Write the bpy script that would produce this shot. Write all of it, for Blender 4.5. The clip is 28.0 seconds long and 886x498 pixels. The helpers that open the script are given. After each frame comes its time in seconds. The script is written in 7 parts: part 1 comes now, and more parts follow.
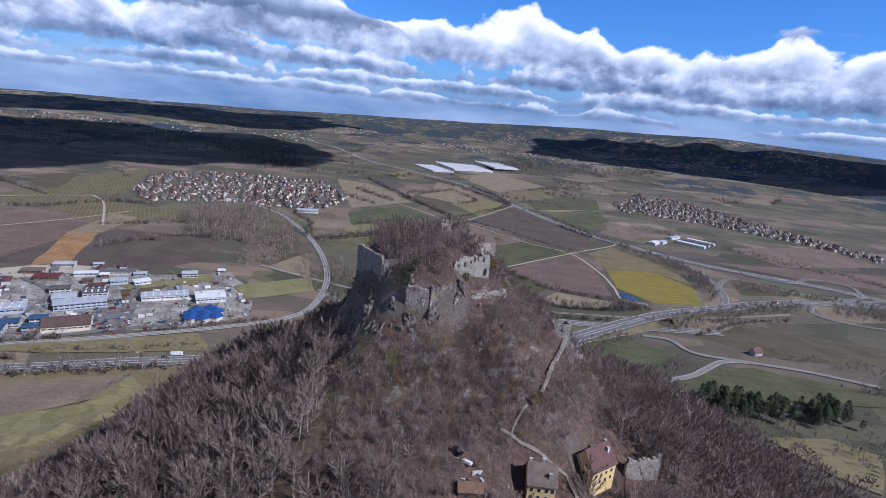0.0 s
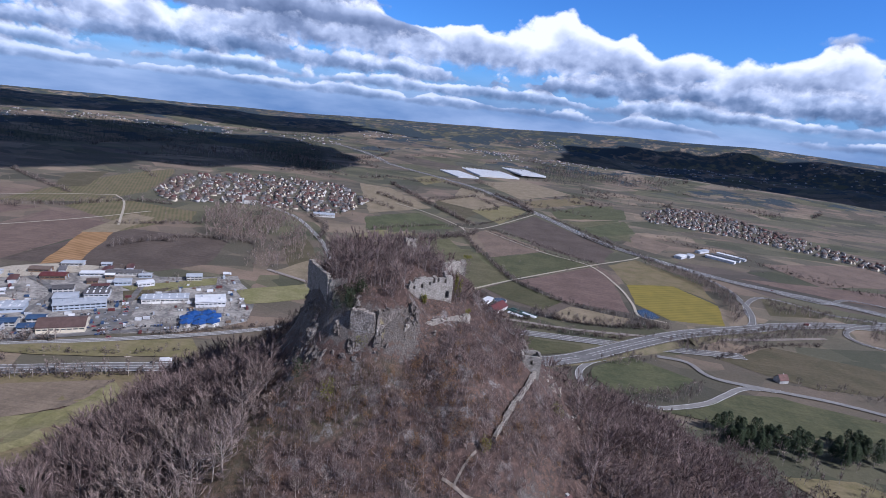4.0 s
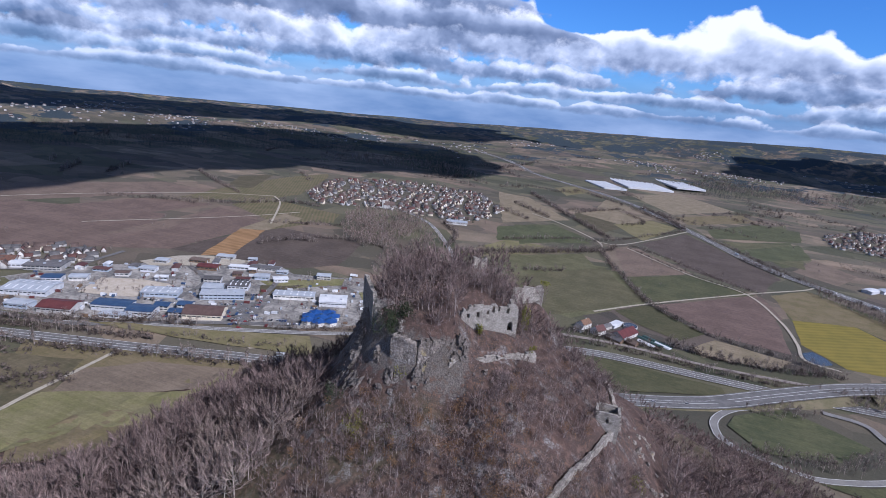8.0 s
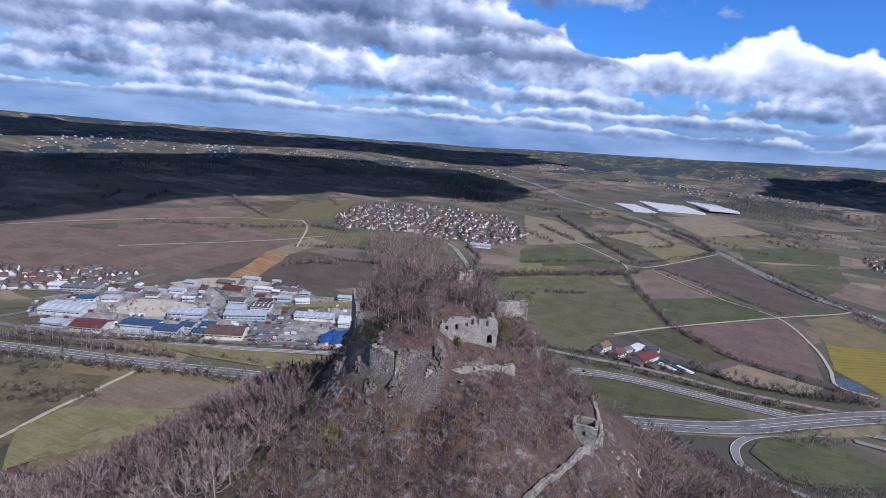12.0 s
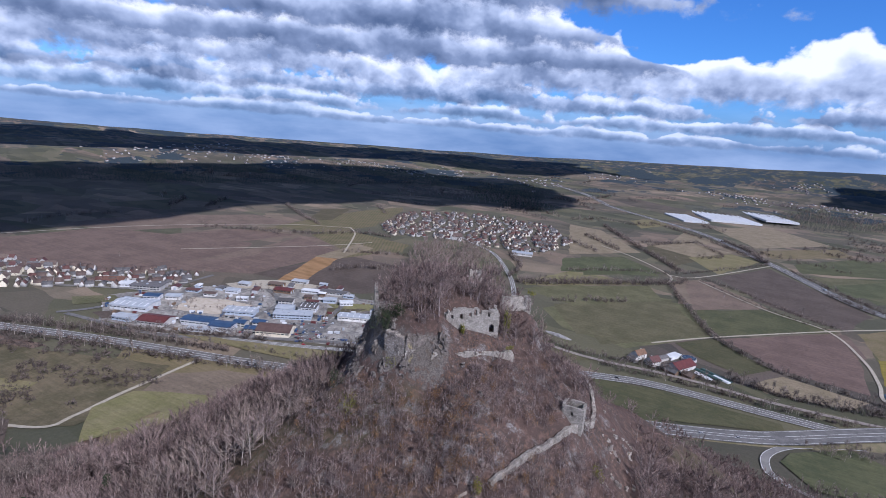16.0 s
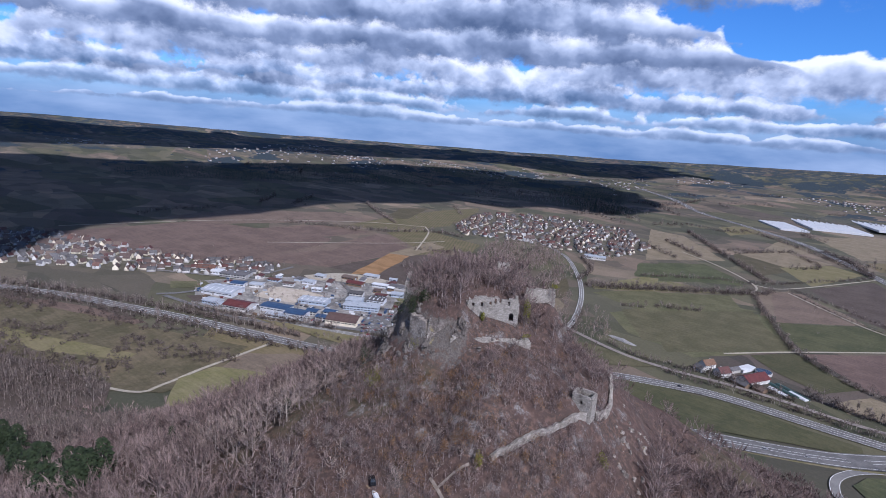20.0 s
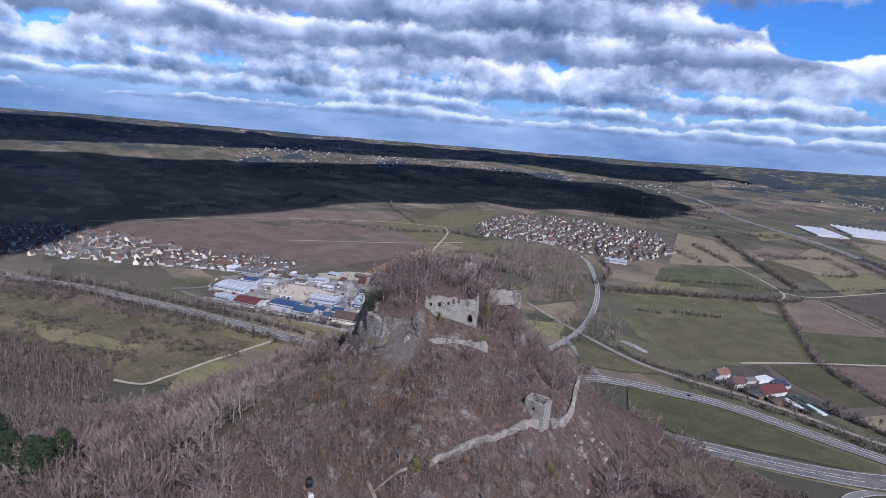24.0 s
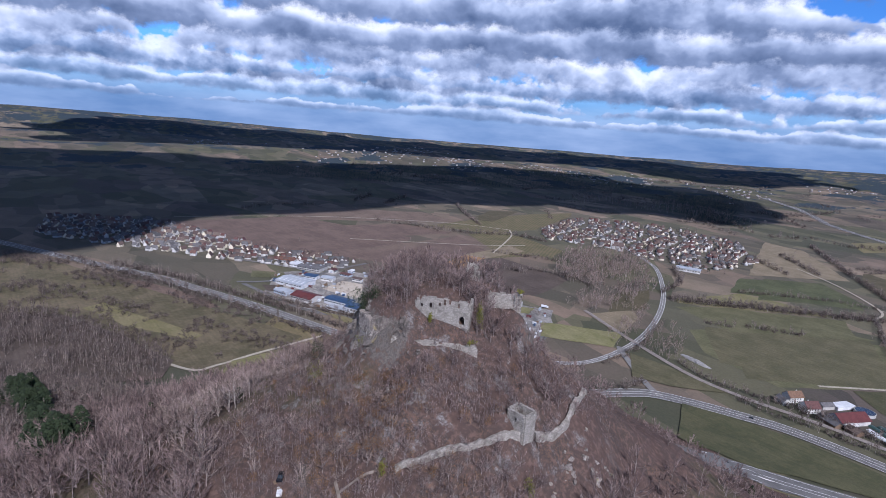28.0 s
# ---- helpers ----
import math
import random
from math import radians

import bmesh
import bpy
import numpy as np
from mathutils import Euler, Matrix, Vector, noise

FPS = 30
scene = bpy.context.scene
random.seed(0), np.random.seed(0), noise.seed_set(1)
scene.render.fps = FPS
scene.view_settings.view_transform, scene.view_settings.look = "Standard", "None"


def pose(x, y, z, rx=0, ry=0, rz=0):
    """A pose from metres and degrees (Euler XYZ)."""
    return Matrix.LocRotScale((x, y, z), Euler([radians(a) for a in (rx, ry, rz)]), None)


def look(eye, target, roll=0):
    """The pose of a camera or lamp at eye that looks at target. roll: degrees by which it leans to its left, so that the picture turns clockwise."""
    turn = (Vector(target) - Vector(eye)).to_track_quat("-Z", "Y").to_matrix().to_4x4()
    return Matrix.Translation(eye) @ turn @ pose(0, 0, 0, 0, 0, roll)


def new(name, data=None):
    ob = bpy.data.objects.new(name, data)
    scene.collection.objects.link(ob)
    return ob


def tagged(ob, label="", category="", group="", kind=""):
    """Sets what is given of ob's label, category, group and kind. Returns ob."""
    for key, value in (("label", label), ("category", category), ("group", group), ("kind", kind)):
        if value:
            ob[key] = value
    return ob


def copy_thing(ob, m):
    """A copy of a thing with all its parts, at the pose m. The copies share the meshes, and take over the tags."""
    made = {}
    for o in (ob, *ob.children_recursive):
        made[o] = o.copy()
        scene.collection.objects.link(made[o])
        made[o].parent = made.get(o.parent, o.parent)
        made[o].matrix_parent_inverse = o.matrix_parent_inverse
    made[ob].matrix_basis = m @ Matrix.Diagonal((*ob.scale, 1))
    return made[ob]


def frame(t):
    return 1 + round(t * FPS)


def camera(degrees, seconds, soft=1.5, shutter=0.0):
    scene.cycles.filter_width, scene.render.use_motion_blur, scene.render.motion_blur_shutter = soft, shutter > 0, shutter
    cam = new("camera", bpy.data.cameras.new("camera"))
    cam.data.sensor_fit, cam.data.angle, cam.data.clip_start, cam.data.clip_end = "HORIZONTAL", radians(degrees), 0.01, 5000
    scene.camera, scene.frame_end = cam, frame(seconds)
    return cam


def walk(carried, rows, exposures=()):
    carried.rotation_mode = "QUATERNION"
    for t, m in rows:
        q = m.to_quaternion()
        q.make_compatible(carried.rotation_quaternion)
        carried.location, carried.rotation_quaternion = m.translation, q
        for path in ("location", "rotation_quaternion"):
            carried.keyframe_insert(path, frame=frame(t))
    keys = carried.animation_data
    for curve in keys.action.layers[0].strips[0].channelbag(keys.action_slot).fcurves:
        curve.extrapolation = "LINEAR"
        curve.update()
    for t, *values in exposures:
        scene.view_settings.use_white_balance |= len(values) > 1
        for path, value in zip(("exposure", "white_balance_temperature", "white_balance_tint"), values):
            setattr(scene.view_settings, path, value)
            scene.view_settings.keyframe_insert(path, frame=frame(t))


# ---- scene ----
# Camera: seconds, eye x, y, z, yaw, pitch, roll
cam = camera(78.55, 28.0, 0.8)
EXPOSURE, KELVIN = 0.10, 5450
PATH = [
    (0, 30.52, 27.86, 246.26, 0.01, -14.53, 5.91),
    (0.5, 34.13, 30.99, 246.71, 1.26, -14.59, 5.91),
    (1, 37.56, 34.17, 247.13, 1.72, -14.55, 6.04),
    (1.5, 40.80, 37.27, 247.48, 2.00, -14.52, 6.14),
    (2, 44.07, 40.32, 247.84, 2.30, -14.53, 6.22),
    (2.5, 47.59, 43.59, 248.18, 2.49, -14.48, 6.39),
    (4.5, 62.28, 57.37, 248.97, 3.56, -14.33, 6.65),
    (5, 65.69, 61.05, 249.11, 4.20, -14.35, 6.67),
    (5.5, 68.98, 65.11, 249.21, 6.78, -14.59, 6.59),
    (6, 72.24, 69.71, 249.26, 8.83, -14.73, 6.47),
    (6.5, 75.23, 74.64, 249.23, 10.59, -14.85, 6.41),
    (7, 77.93, 79.57, 249.13, 13.07, -15.02, 6.30),
    (7.5, 80.48, 84.21, 249.15, 16.04, -15.21, 6.15),
    (8, 83.10, 88.11, 249.33, 19.18, -15.13, 5.98),
    (8.5, 85.55, 90.96, 249.47, 19.38, -14.81, 5.92),
    (9, 87.77, 92.63, 249.63, 20.29, -14.53, 5.73),
    (9.5, 90.03, 93.47, 249.66, 20.73, -14.20, 5.56),
    (10, 92.34, 93.64, 249.43, 21.43, -13.91, 5.38),
    (10.5, 94.72, 93.24, 249.02, 21.86, -13.56, 5.18),
    (11, 97.03, 92.27, 248.73, 22.17, -13.30, 5.02),
    (11.5, 99.52, 90.79, 248.68, 22.65, -13.06, 4.95),
    (13.5, 110.85, 83.16, 249.44, 23.42, -12.33, 4.75),
    (14, 113.83, 81.11, 249.92, 24.47, -12.29, 4.66),
    (14.5, 116.86, 78.97, 250.44, 25.92, -12.33, 4.51),
    (15, 120.13, 77.01, 250.89, 26.79, -12.29, 4.51),
    (15.5, 123.53, 75.17, 251.21, 27.63, -12.28, 4.50),
    (16, 126.92, 73.48, 251.35, 28.33, -12.29, 4.49),
    (16.5, 130.30, 72.22, 251.31, 28.88, -12.28, 4.50),
    (17, 133.67, 71.37, 251.13, 31.38, -12.38, 4.38),
    (17.5, 137.01, 70.73, 250.90, 34.95, -12.55, 4.22),
    (18, 140.65, 70.23, 250.88, 35.58, -12.59, 4.19),
    (18.5, 144.47, 70.14, 251.18, 35.79, -12.62, 4.24),
    (19, 148.14, 70.60, 251.49, 36.05, -12.63, 4.31),
    (19.5, 151.36, 71.60, 251.72, 36.35, -12.68, 4.34),
    (20, 154.36, 73.25, 251.89, 37.13, -12.74, 4.38),
    (20.5, 157.07, 75.34, 251.93, 38.37, -12.84, 4.39),
    (21, 159.61, 77.92, 251.98, 38.79, -12.86, 4.40),
    (21.5, 162.01, 80.83, 251.97, 39.12, -12.84, 4.43),
    (23.5, 171.36, 93.17, 251.75, 40.29, -12.87, 4.52),
    (24, 173.70, 96.34, 251.77, 40.51, -12.88, 4.58),
    (24.5, 176.07, 99.51, 251.85, 40.73, -12.93, 4.64),
    (25, 178.48, 102.77, 251.78, 40.91, -12.91, 4.66),
    (25.5, 180.84, 106.17, 251.65, 41.37, -12.90, 4.66),
    (26, 183.13, 109.76, 251.57, 42.75, -13.00, 4.62),
    (26.5, 185.36, 113.39, 251.46, 45.25, -13.11, 4.45),
    (27, 187.66, 117.13, 251.41, 47.16, -13.20, 4.37),
    (27.5, 189.87, 120.78, 251.41, 48.20, -13.24, 4.39),
    (28, 192.04, 124.41, 251.37, 48.80, -13.24, 4.32),
]
walk(cam, [(t, pose(x, y, z, 0, 0, yaw) @ pose(0, 0, 0, 90 + pitch, 0, 0) @ pose(0, 0, 0, 0, 0, roll)) for t, x, y, z, yaw, pitch, roll in PATH], [(0, EXPOSURE, KELVIN, 20), (28, EXPOSURE, KELVIN, 20)])

# ---- world, sun, exposure ----
SUN_EL, SUN_AZ = radians(40), math.atan2(0.92, -0.39)   # azimuth from +y towards +x
SUN_DIR = Vector((math.sin(SUN_AZ) * math.cos(SUN_EL), math.cos(SUN_AZ) * math.cos(SUN_EL), math.sin(SUN_EL)))


class Nodes:
    """Short-hand for building node trees."""

    def __init__(self, tree):
        self.t = tree
        tree.nodes.clear()

    def n(self, kind, out=0, **kw):
        node = self.t.nodes.new(kind)
        for key, value in kw.items():
            if key.startswith("in_"):
                self.put(node, key[3:], value)
            elif key.startswith("i") and key[1:].isdigit():
                self.put(node, int(key[1:]), value)
            else:
                setattr(node, key, value)
        return node.outputs[out] if len(node.outputs) else node

    def put(self, node, key, value):
        sock = node.inputs[key]
        if isinstance(value, bpy.types.NodeSocket):
            self.t.links.new(value, sock)
        else:
            sock.default_value = value

    def math(self, op, a, b=0.0, c=0.0, clamp=False):
        return self.n("ShaderNodeMath", operation=op, use_clamp=clamp, i0=a, i1=b, i2=c)

    def mix(self, fac, a, b, blend="MIX"):
        node = self.t.nodes.new("ShaderNodeMix")
        node.data_type, node.blend_type = "RGBA", blend
        self.put(node, 0, fac), self.put(node, 6, a), self.put(node, 7, b)
        return node.outputs[2]

    def ramp(self, fac, *stops):
        node = self.t.nodes.new("ShaderNodeValToRGB")
        els = node.color_ramp.elements
        while len(els) < len(stops):
            els.new(0.5)
        for el, (p, c) in zip(els, stops):
            el.position, el.color = p, (*c, 1) if isinstance(c, tuple) else (c, c, c, 1)
        self.put(node, 0, fac)
        return node.outputs[0]

    def noise(self, vec, scale, detail=4.0, rough=0.55, dist=0.0, out=0):
        return self.n("ShaderNodeTexNoise", out, in_Vector=vec, in_Scale=scale, in_Detail=detail, in_Roughness=rough, in_Distortion=dist)

    def smooth(self, v, lo, hi):
        node = self.t.nodes.new("ShaderNodeMapRange")
        node.interpolation_type = "SMOOTHSTEP"
        for k, val in zip((0, 1, 2, 3, 4), (v, lo, hi, 0.0, 1.0)):
            self.put(node, k, val)
        return node.outputs[0]


def make_world():
    world = bpy.data.worlds.new("sky")
    scene.world = world
    world.use_nodes = True
    k = Nodes(world.node_tree)
    sky = k.n("ShaderNodeTexSky", sky_type="NISHITA", sun_disc=False, sun_elevation=SUN_EL, sun_rotation=SUN_AZ, altitude=600.0, dust_density=0.6, ozone_density=2.0)
    blue = k.mix(1.0, sky, (0.040, 0.075, 0.120, 1), "MULTIPLY")
    way = k.n("ShaderNodeTexCoord", 0)
    sep = k.t.nodes.new("ShaderNodeSeparateXYZ")
    k.put(sep, 0, way)
    dx, dy, dz = sep.outputs
    el = k.math("ARCSINE", dz)
    az = k.math("ARCTAN2", dx, dy)
    high = k.smooth(el, radians(3.0), radians(9.0))
    flat = k.n("ShaderNodeCombineXYZ", i0=az, i1=k.math("MULTIPLY", el, 1.25), i2=0.0)
    curl = k.noise(flat, 16.0, 3.0, 0.5, out=1)
    flat = k.n("ShaderNodeVectorMath", operation="MULTIPLY_ADD", i0=curl, i1=(0.018, 0.014, 0.0), i2=flat)

    def billow(shift):
        """Heaped puffs of vapour, 0 to 1, looked up a little to one side."""
        at = k.n("ShaderNodeVectorMath", operation="ADD", i0=flat, i1=shift)
        big = k.n("ShaderNodeTexVoronoi", 0, feature="F1", in_Vector=at, in_Scale=9.0, in_Detail=4.0, in_Roughness=0.5, in_Lacunarity=2.1, in_Randomness=1.0, normalize=True)
        small = k.n("ShaderNodeTexVoronoi", 0, feature="F1", in_Vector=at, in_Scale=22.0, in_Detail=3.0, in_Roughness=0.5, in_Lacunarity=2.1, in_Randomness=1.0, normalize=True)
        both = k.n("ShaderNodeMix", i0=high, i2=small, i3=big)
        return k.math("SUBTRACT", 1.0, k.math("MULTIPLY", both, 2.0))

    puff = billow((0.0, 0.0, 0.0))
    relief = k.math("SUBTRACT", puff, billow((0.012, 0.016, 0.0)))
    wisp = k.noise(flat, 22.0, 8.0, 0.62)
    soft_noise = k.noise(flat, 7.0, 4.0, 0.5)

    def bump_at(a0, e0, wa, we):
        ga = k.math("DIVIDE", k.math("SUBTRACT", az, radians(a0)), radians(wa))
        ge = k.math("DIVIDE", k.math("SUBTRACT", el, radians(e0)), radians(we))
        return k.math("EXPONENT", k.math("MULTIPLY", k.math("ADD", k.math("MULTIPLY", ga, ga), k.math("MULTIPLY", ge, ge)), -1.0))

    west = k.smooth(az, radians(-4), radians(-30))
    hole = k.math("ADD", k.math("MULTIPLY", bump_at(30, 13.0, 22, 3.6), 0.9), k.math("MULTIPLY", bump_at(-7, 9.9, 4.5, 1.7), 0.8))
    # rain haze low over the hills
    low = k.smooth(el, radians(6.0), radians(-0.5))
    veil_at = k.n("ShaderNodeCombineXYZ", i0=k.math("MULTIPLY", az, 1.3), i1=k.math("MULTIPLY", el, 5.0), i2=0.0)
    veil = k.ramp(k.noise(veil_at, 3.0, 5.0), (0.35, (0.15, 0.25, 0.44)), (0.68, (0.40, 0.50, 0.67)))
    col = k.mix(k.math("MULTIPLY", low, 0.9), blue, veil)

    def row(col, base, tall, width, bias, seed, bright, heap=None, thin=1.0, westward=0.0):
        """One rank of flat-based heap clouds: base and height in degrees, from the farthest rank to the nearest."""
        along = k.n("ShaderNodeCombineXYZ", i0=k.math("MULTIPLY", az, 57.3 / width), i1=seed, i2=k.math("MULTIPLY", el, 57.3 * 0.25 / tall))
        swell = k.noise(along, 1.0, 2.0, 0.45)
        h = k.math("ADD", k.math("MULTIPLY", k.math("SUBTRACT", swell, 0.5), 3.2), bias)
        if westward:
            h = k.math("ADD", h, k.math("MULTIPLY", west, westward))
        if heap:
            a0, wa, gain = heap
            ga = k.math("DIVIDE", k.math("SUBTRACT", az, radians(a0)), radians(wa))
            h = k.math("ADD", h, k.math("MULTIPLY", k.math("EXPONENT", k.math("MULTIPLY", k.math("MULTIPLY", ga, ga), -1.0)), gain))
        x = k.math("DIVIDE", k.math("SUBTRACT", k.math("ADD", el, k.math("MULTIPLY", k.math("SUBTRACT", soft_noise, 0.5), radians(tall * 0.45))), radians(base)), radians(tall))
        top = k.math("SUBTRACT", k.math("ADD", k.math("SUBTRACT", h, x), k.math("MULTIPLY", k.math("SUBTRACT", puff, 0.35), 0.95)), k.math("MULTIPLY", hole, 1.6))
        top = k.math("ADD", top, k.math("MULTIPLY", k.math("SUBTRACT", wisp, 0.5), 0.35))
        mask = k.math("MULTIPLY", k.smooth(top, 0.0, 0.16), k.smooth(k.math("ADD", x, k.math("MULTIPLY", k.math("SUBTRACT", wisp, 0.5), 0.9)), -0.16, 0.12))
        mask = k.math("MULTIPLY", mask, thin)
        rim = k.smooth(top, 0.6, 0.05)
        light = k.math("ADD", k.math("MULTIPLY", k.smooth(x, 0.10, 0.80), 0.46), k.math("MULTIPLY", rim, 0.26))
        light = k.math("ADD", light, k.math("MULTIPLY", relief, 0.64))
        light = k.math("ADD", light, k.math("ADD", k.math("MULTIPLY", k.math("SUBTRACT", wisp, 0.5), 0.22), k.math("MULTIPLY", k.math("SUBTRACT", soft_noise, 0.5), 0.9)))
        light = k.math("ADD", light, bright)
        shade = k.ramp(light, (0.0, (0.105, 0.150, 0.245)), (0.28, (0.250, 0.310, 0.430)), (0.52, (0.52, 0.59, 0.71)), (0.78, (0.97, 0.98, 1.0)))
        return k.mix(mask, col, shade)

    col = row(col, 0.4, 1.2, 10.0, 0.60, 3.7, 0.14, thin=0.6)
    col = row(col, 1.6, 1.7, 10.0, 0.80, 9.1, 0.17, thin=0.75)
    col = row(col, 2.9, 2.6, 13.0, 0.95, 14.6, 0.17, thin=0.9)
    col = row(col, 4.5, 5.4, 8.0, 0.60, 21.3, 0.36, heap=(14, 24, 0.45), westward=0.2)
    col = row(col, 6.6, 3.8, 20.0, 0.10, 28.9, 0.18, westward=1.1)
    col = row(col, 9.2, 4.6, 24.0, 0.05, 33.2, 0.15, westward=1.2)
    col = row(col, 12.4, 5.6, 26.0, 0.25, 41.8, 0.15, westward=1.1)
    col = row(col, 16.5, 6.5, 28.0, 0.6, 47.5, 0.08)
    # the unseen sky overhead, darkened and blued to deepen and cool the shade
    over_top = k.mix(k.smooth(k.noise(flat, 5.0, 6.0), 0.4, 0.62), (0.052, 0.095, 0.200, 1), (0.095, 0.140, 0.235, 1))
    col = k.mix(k.smooth(el, radians(18), radians(34)), col, over_top)
    bg = k.n("ShaderNodeBackground", in_Color=col, in_Strength=1.0)
    k.n("ShaderNodeOutputWorld", in_Surface=bg)


make_world()
sun = new("sun", bpy.data.lights.new("sun", "SUN"))
sun.data.energy, sun.data.angle, sun.data.color = 4.8, radians(0.6), (1.0, 0.93, 0.83)
sun.matrix_world = look(SUN_DIR * 1000, (0, 0, 0))
scene.view_settings.exposure = 0.0

# ---- materials ----
MATS = {}


def material(name, rough=0.9, metal=0.0, spec=0.3):
    """A new node material: its Nodes, the principled shader and a position in metres."""
    mat = bpy.data.materials.new(name)
    mat.use_nodes = True
    k = Nodes(mat.node_tree)
    sh = k.t.nodes.new("ShaderNodeBsdfPrincipled")
    out = k.t.nodes.new("ShaderNodeOutputMaterial")
    k.t.links.new(sh.outputs[0], out.inputs[0])
    sh.inputs["Roughness"].default_value, sh.inputs["Metallic"].default_value = rough, metal
    sh.inputs["Specular IOR Level"].default_value = spec
    pos = k.n("ShaderNodeNewGeometry", 0)
    MATS[name] = mat
    return mat, k, sh, pos


def bumped(k, sh, height, strength, dist):
    k.put(sh, "Normal", k.n("ShaderNodeBump", in_Strength=strength, in_Distance=dist, in_Height=height))


def mottled(name, a, b, size=1.0, rough=0.9, metal=0.0, spec=0.3, bump=0.2, per_object=0.0, fine=0.35, per_island=0.0):
    """Two colours mixed by noise at two scales of about size metres, and a touch of relief."""
    mat, k, sh, pos = material(name, rough, metal, spec)
    n1, n2 = k.noise(pos, 1.0 / size, 4.0), k.noise(pos, 7.0 / size, 3.0)
    v = k.math("ADD", k.math("MULTIPLY", n1, 1.0 - fine), k.math("MULTIPLY", n2, fine))
    col = k.mix(k.smooth(v, 0.36, 0.64), (*a, 1), (*b, 1))
    if size >= 25.0:
        # tufts, clods and drill streaks
        g = k.math("ADD", k.math("MULTIPLY", k.noise(pos, 0.7, 4.0, 0.7), 0.9), k.math("MULTIPLY", k.noise(k.n("ShaderNodeMapping", in_Vector=pos, in_Rotation=(0, 0, 0.6), in_Scale=(0.02, 0.35, 0.0)), 1.0, 3.0), 0.6))
        g = k.math("ADD", 0.25, g)
        col = k.mix(1.0, col, k.n("ShaderNodeCombineColor", i0=g, i1=g, i2=g), "MULTIPLY")
    if per_island:
        g = k.math("ADD", 1.0 - per_island, k.math("MULTIPLY", k.n("ShaderNodeNewGeometry", "Random Per Island"), 2 * per_island))
        col = k.mix(1.0, col, k.n("ShaderNodeCombineColor", i0=g, i1=g, i2=g), "MULTIPLY")
    if per_object:
        rnd = k.n("ShaderNodeObjectInfo", "Random")
        hsv = k.n("ShaderNodeHueSaturation", in_Hue=k.math("ADD", 0.5, k.math("MULTIPLY", k.math("SUBTRACT", rnd, 0.5), 0.04)), in_Value=k.math("ADD", 1.0 - per_object, k.math("MULTIPLY", rnd, 2 * per_object)), in_Color=col)
        col = hsv
    k.put(sh, "Base Color", col)
    if bump:
        bumped(k, sh, n2, bump, size * 0.1)
    return mat


def make_ground():
    """Patchwork of far fields, meadow and earth; leaf litter and rock on the steep hill."""
    mat, k, sh, pos = material("ground", 0.95)
    wob = k.noise(pos, 0.004, 3.0, out=1)
    warp = k.n("ShaderNodeVectorMath", operation="MULTIPLY_ADD", i0=wob, i1=(60, 60, 0), i2=pos)
    turned = k.n("ShaderNodeMapping", in_Vector=warp, in_Rotation=(0, 0, radians(38)), in_Scale=(0.0042, 0.0075, 0.0))
    cell = k.n("ShaderNodeTexVoronoi", 1, in_Vector=turned, in_Scale=1.0, in_Randomness=0.85)
    sepc = k.t.nodes.new("ShaderNodeSeparateColor")
    k.put(sepc, 0, cell)
    pick = k.ramp(sepc.outputs[0], (0.0, (0.125, 0.112, 0.088)), (0.22, (0.105, 0.106, 0.068)), (0.42, (0.175, 0.143, 0.115)), (0.62, (0.120, 0.118, 0.082)), (0.8, (0.215, 0.182, 0.140)), (0.95, (0.108, 0.092, 0.082)))
    pick.node.color_ramp.interpolation = "CONSTANT"
    strip = k.n("ShaderNodeTexVoronoi", 1, in_Vector=turned, in_Scale=2.7, in_Randomness=0.8)
    seps = k.t.nodes.new("ShaderNodeSeparateColor")
    k.put(seps, 0, strip)
    tone = k.ramp(seps.outputs[1], (0.0, (0.62, 0.66, 0.62)), (0.5, (1.0, 0.97, 0.93)), (1.0, (1.5, 1.36, 1.26)))
    pick = k.mix(1.0, pick, tone, "MULTIPLY")
    n1, n2 = k.noise(pos, 0.02, 5.0, 0.6), k.noise(pos, 0.3, 4.0, 0.65)
    pick = k.mix(k.math("MULTIPLY", k.smooth(n1, 0.35, 0.7), 0.45), pick, (0.092, 0.090, 0.060, 1))
    # woods on the far rises, the blue haze of distance put into their colour
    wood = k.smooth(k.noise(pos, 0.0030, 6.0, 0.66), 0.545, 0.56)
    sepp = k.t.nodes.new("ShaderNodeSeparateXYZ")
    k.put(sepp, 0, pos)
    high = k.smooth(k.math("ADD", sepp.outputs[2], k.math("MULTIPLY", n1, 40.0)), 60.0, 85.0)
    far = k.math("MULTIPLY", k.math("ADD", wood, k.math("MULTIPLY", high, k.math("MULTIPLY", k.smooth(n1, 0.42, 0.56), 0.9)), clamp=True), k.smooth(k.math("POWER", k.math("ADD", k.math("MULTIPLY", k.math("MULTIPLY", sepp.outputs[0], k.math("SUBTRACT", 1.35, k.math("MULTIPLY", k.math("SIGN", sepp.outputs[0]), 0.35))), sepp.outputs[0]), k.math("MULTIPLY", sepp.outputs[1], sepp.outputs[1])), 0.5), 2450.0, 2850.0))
    hazed_wood = k.mix(n2, (0.024, 0.040, 0.052, 1), (0.052, 0.070, 0.082, 1))
    pick = k.mix(far, pick, hazed_wood)
    val = k.math("ADD", 0.56, k.math("MULTIPLY", n2, 0.56))
    pick = k.mix(1.0, pick, k.n("ShaderNodeCombineColor", i0=val, i1=val, i2=val), "MULTIPLY")
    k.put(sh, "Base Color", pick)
    bumped(k, sh, n2, 0.5, 1.0)
    return mat


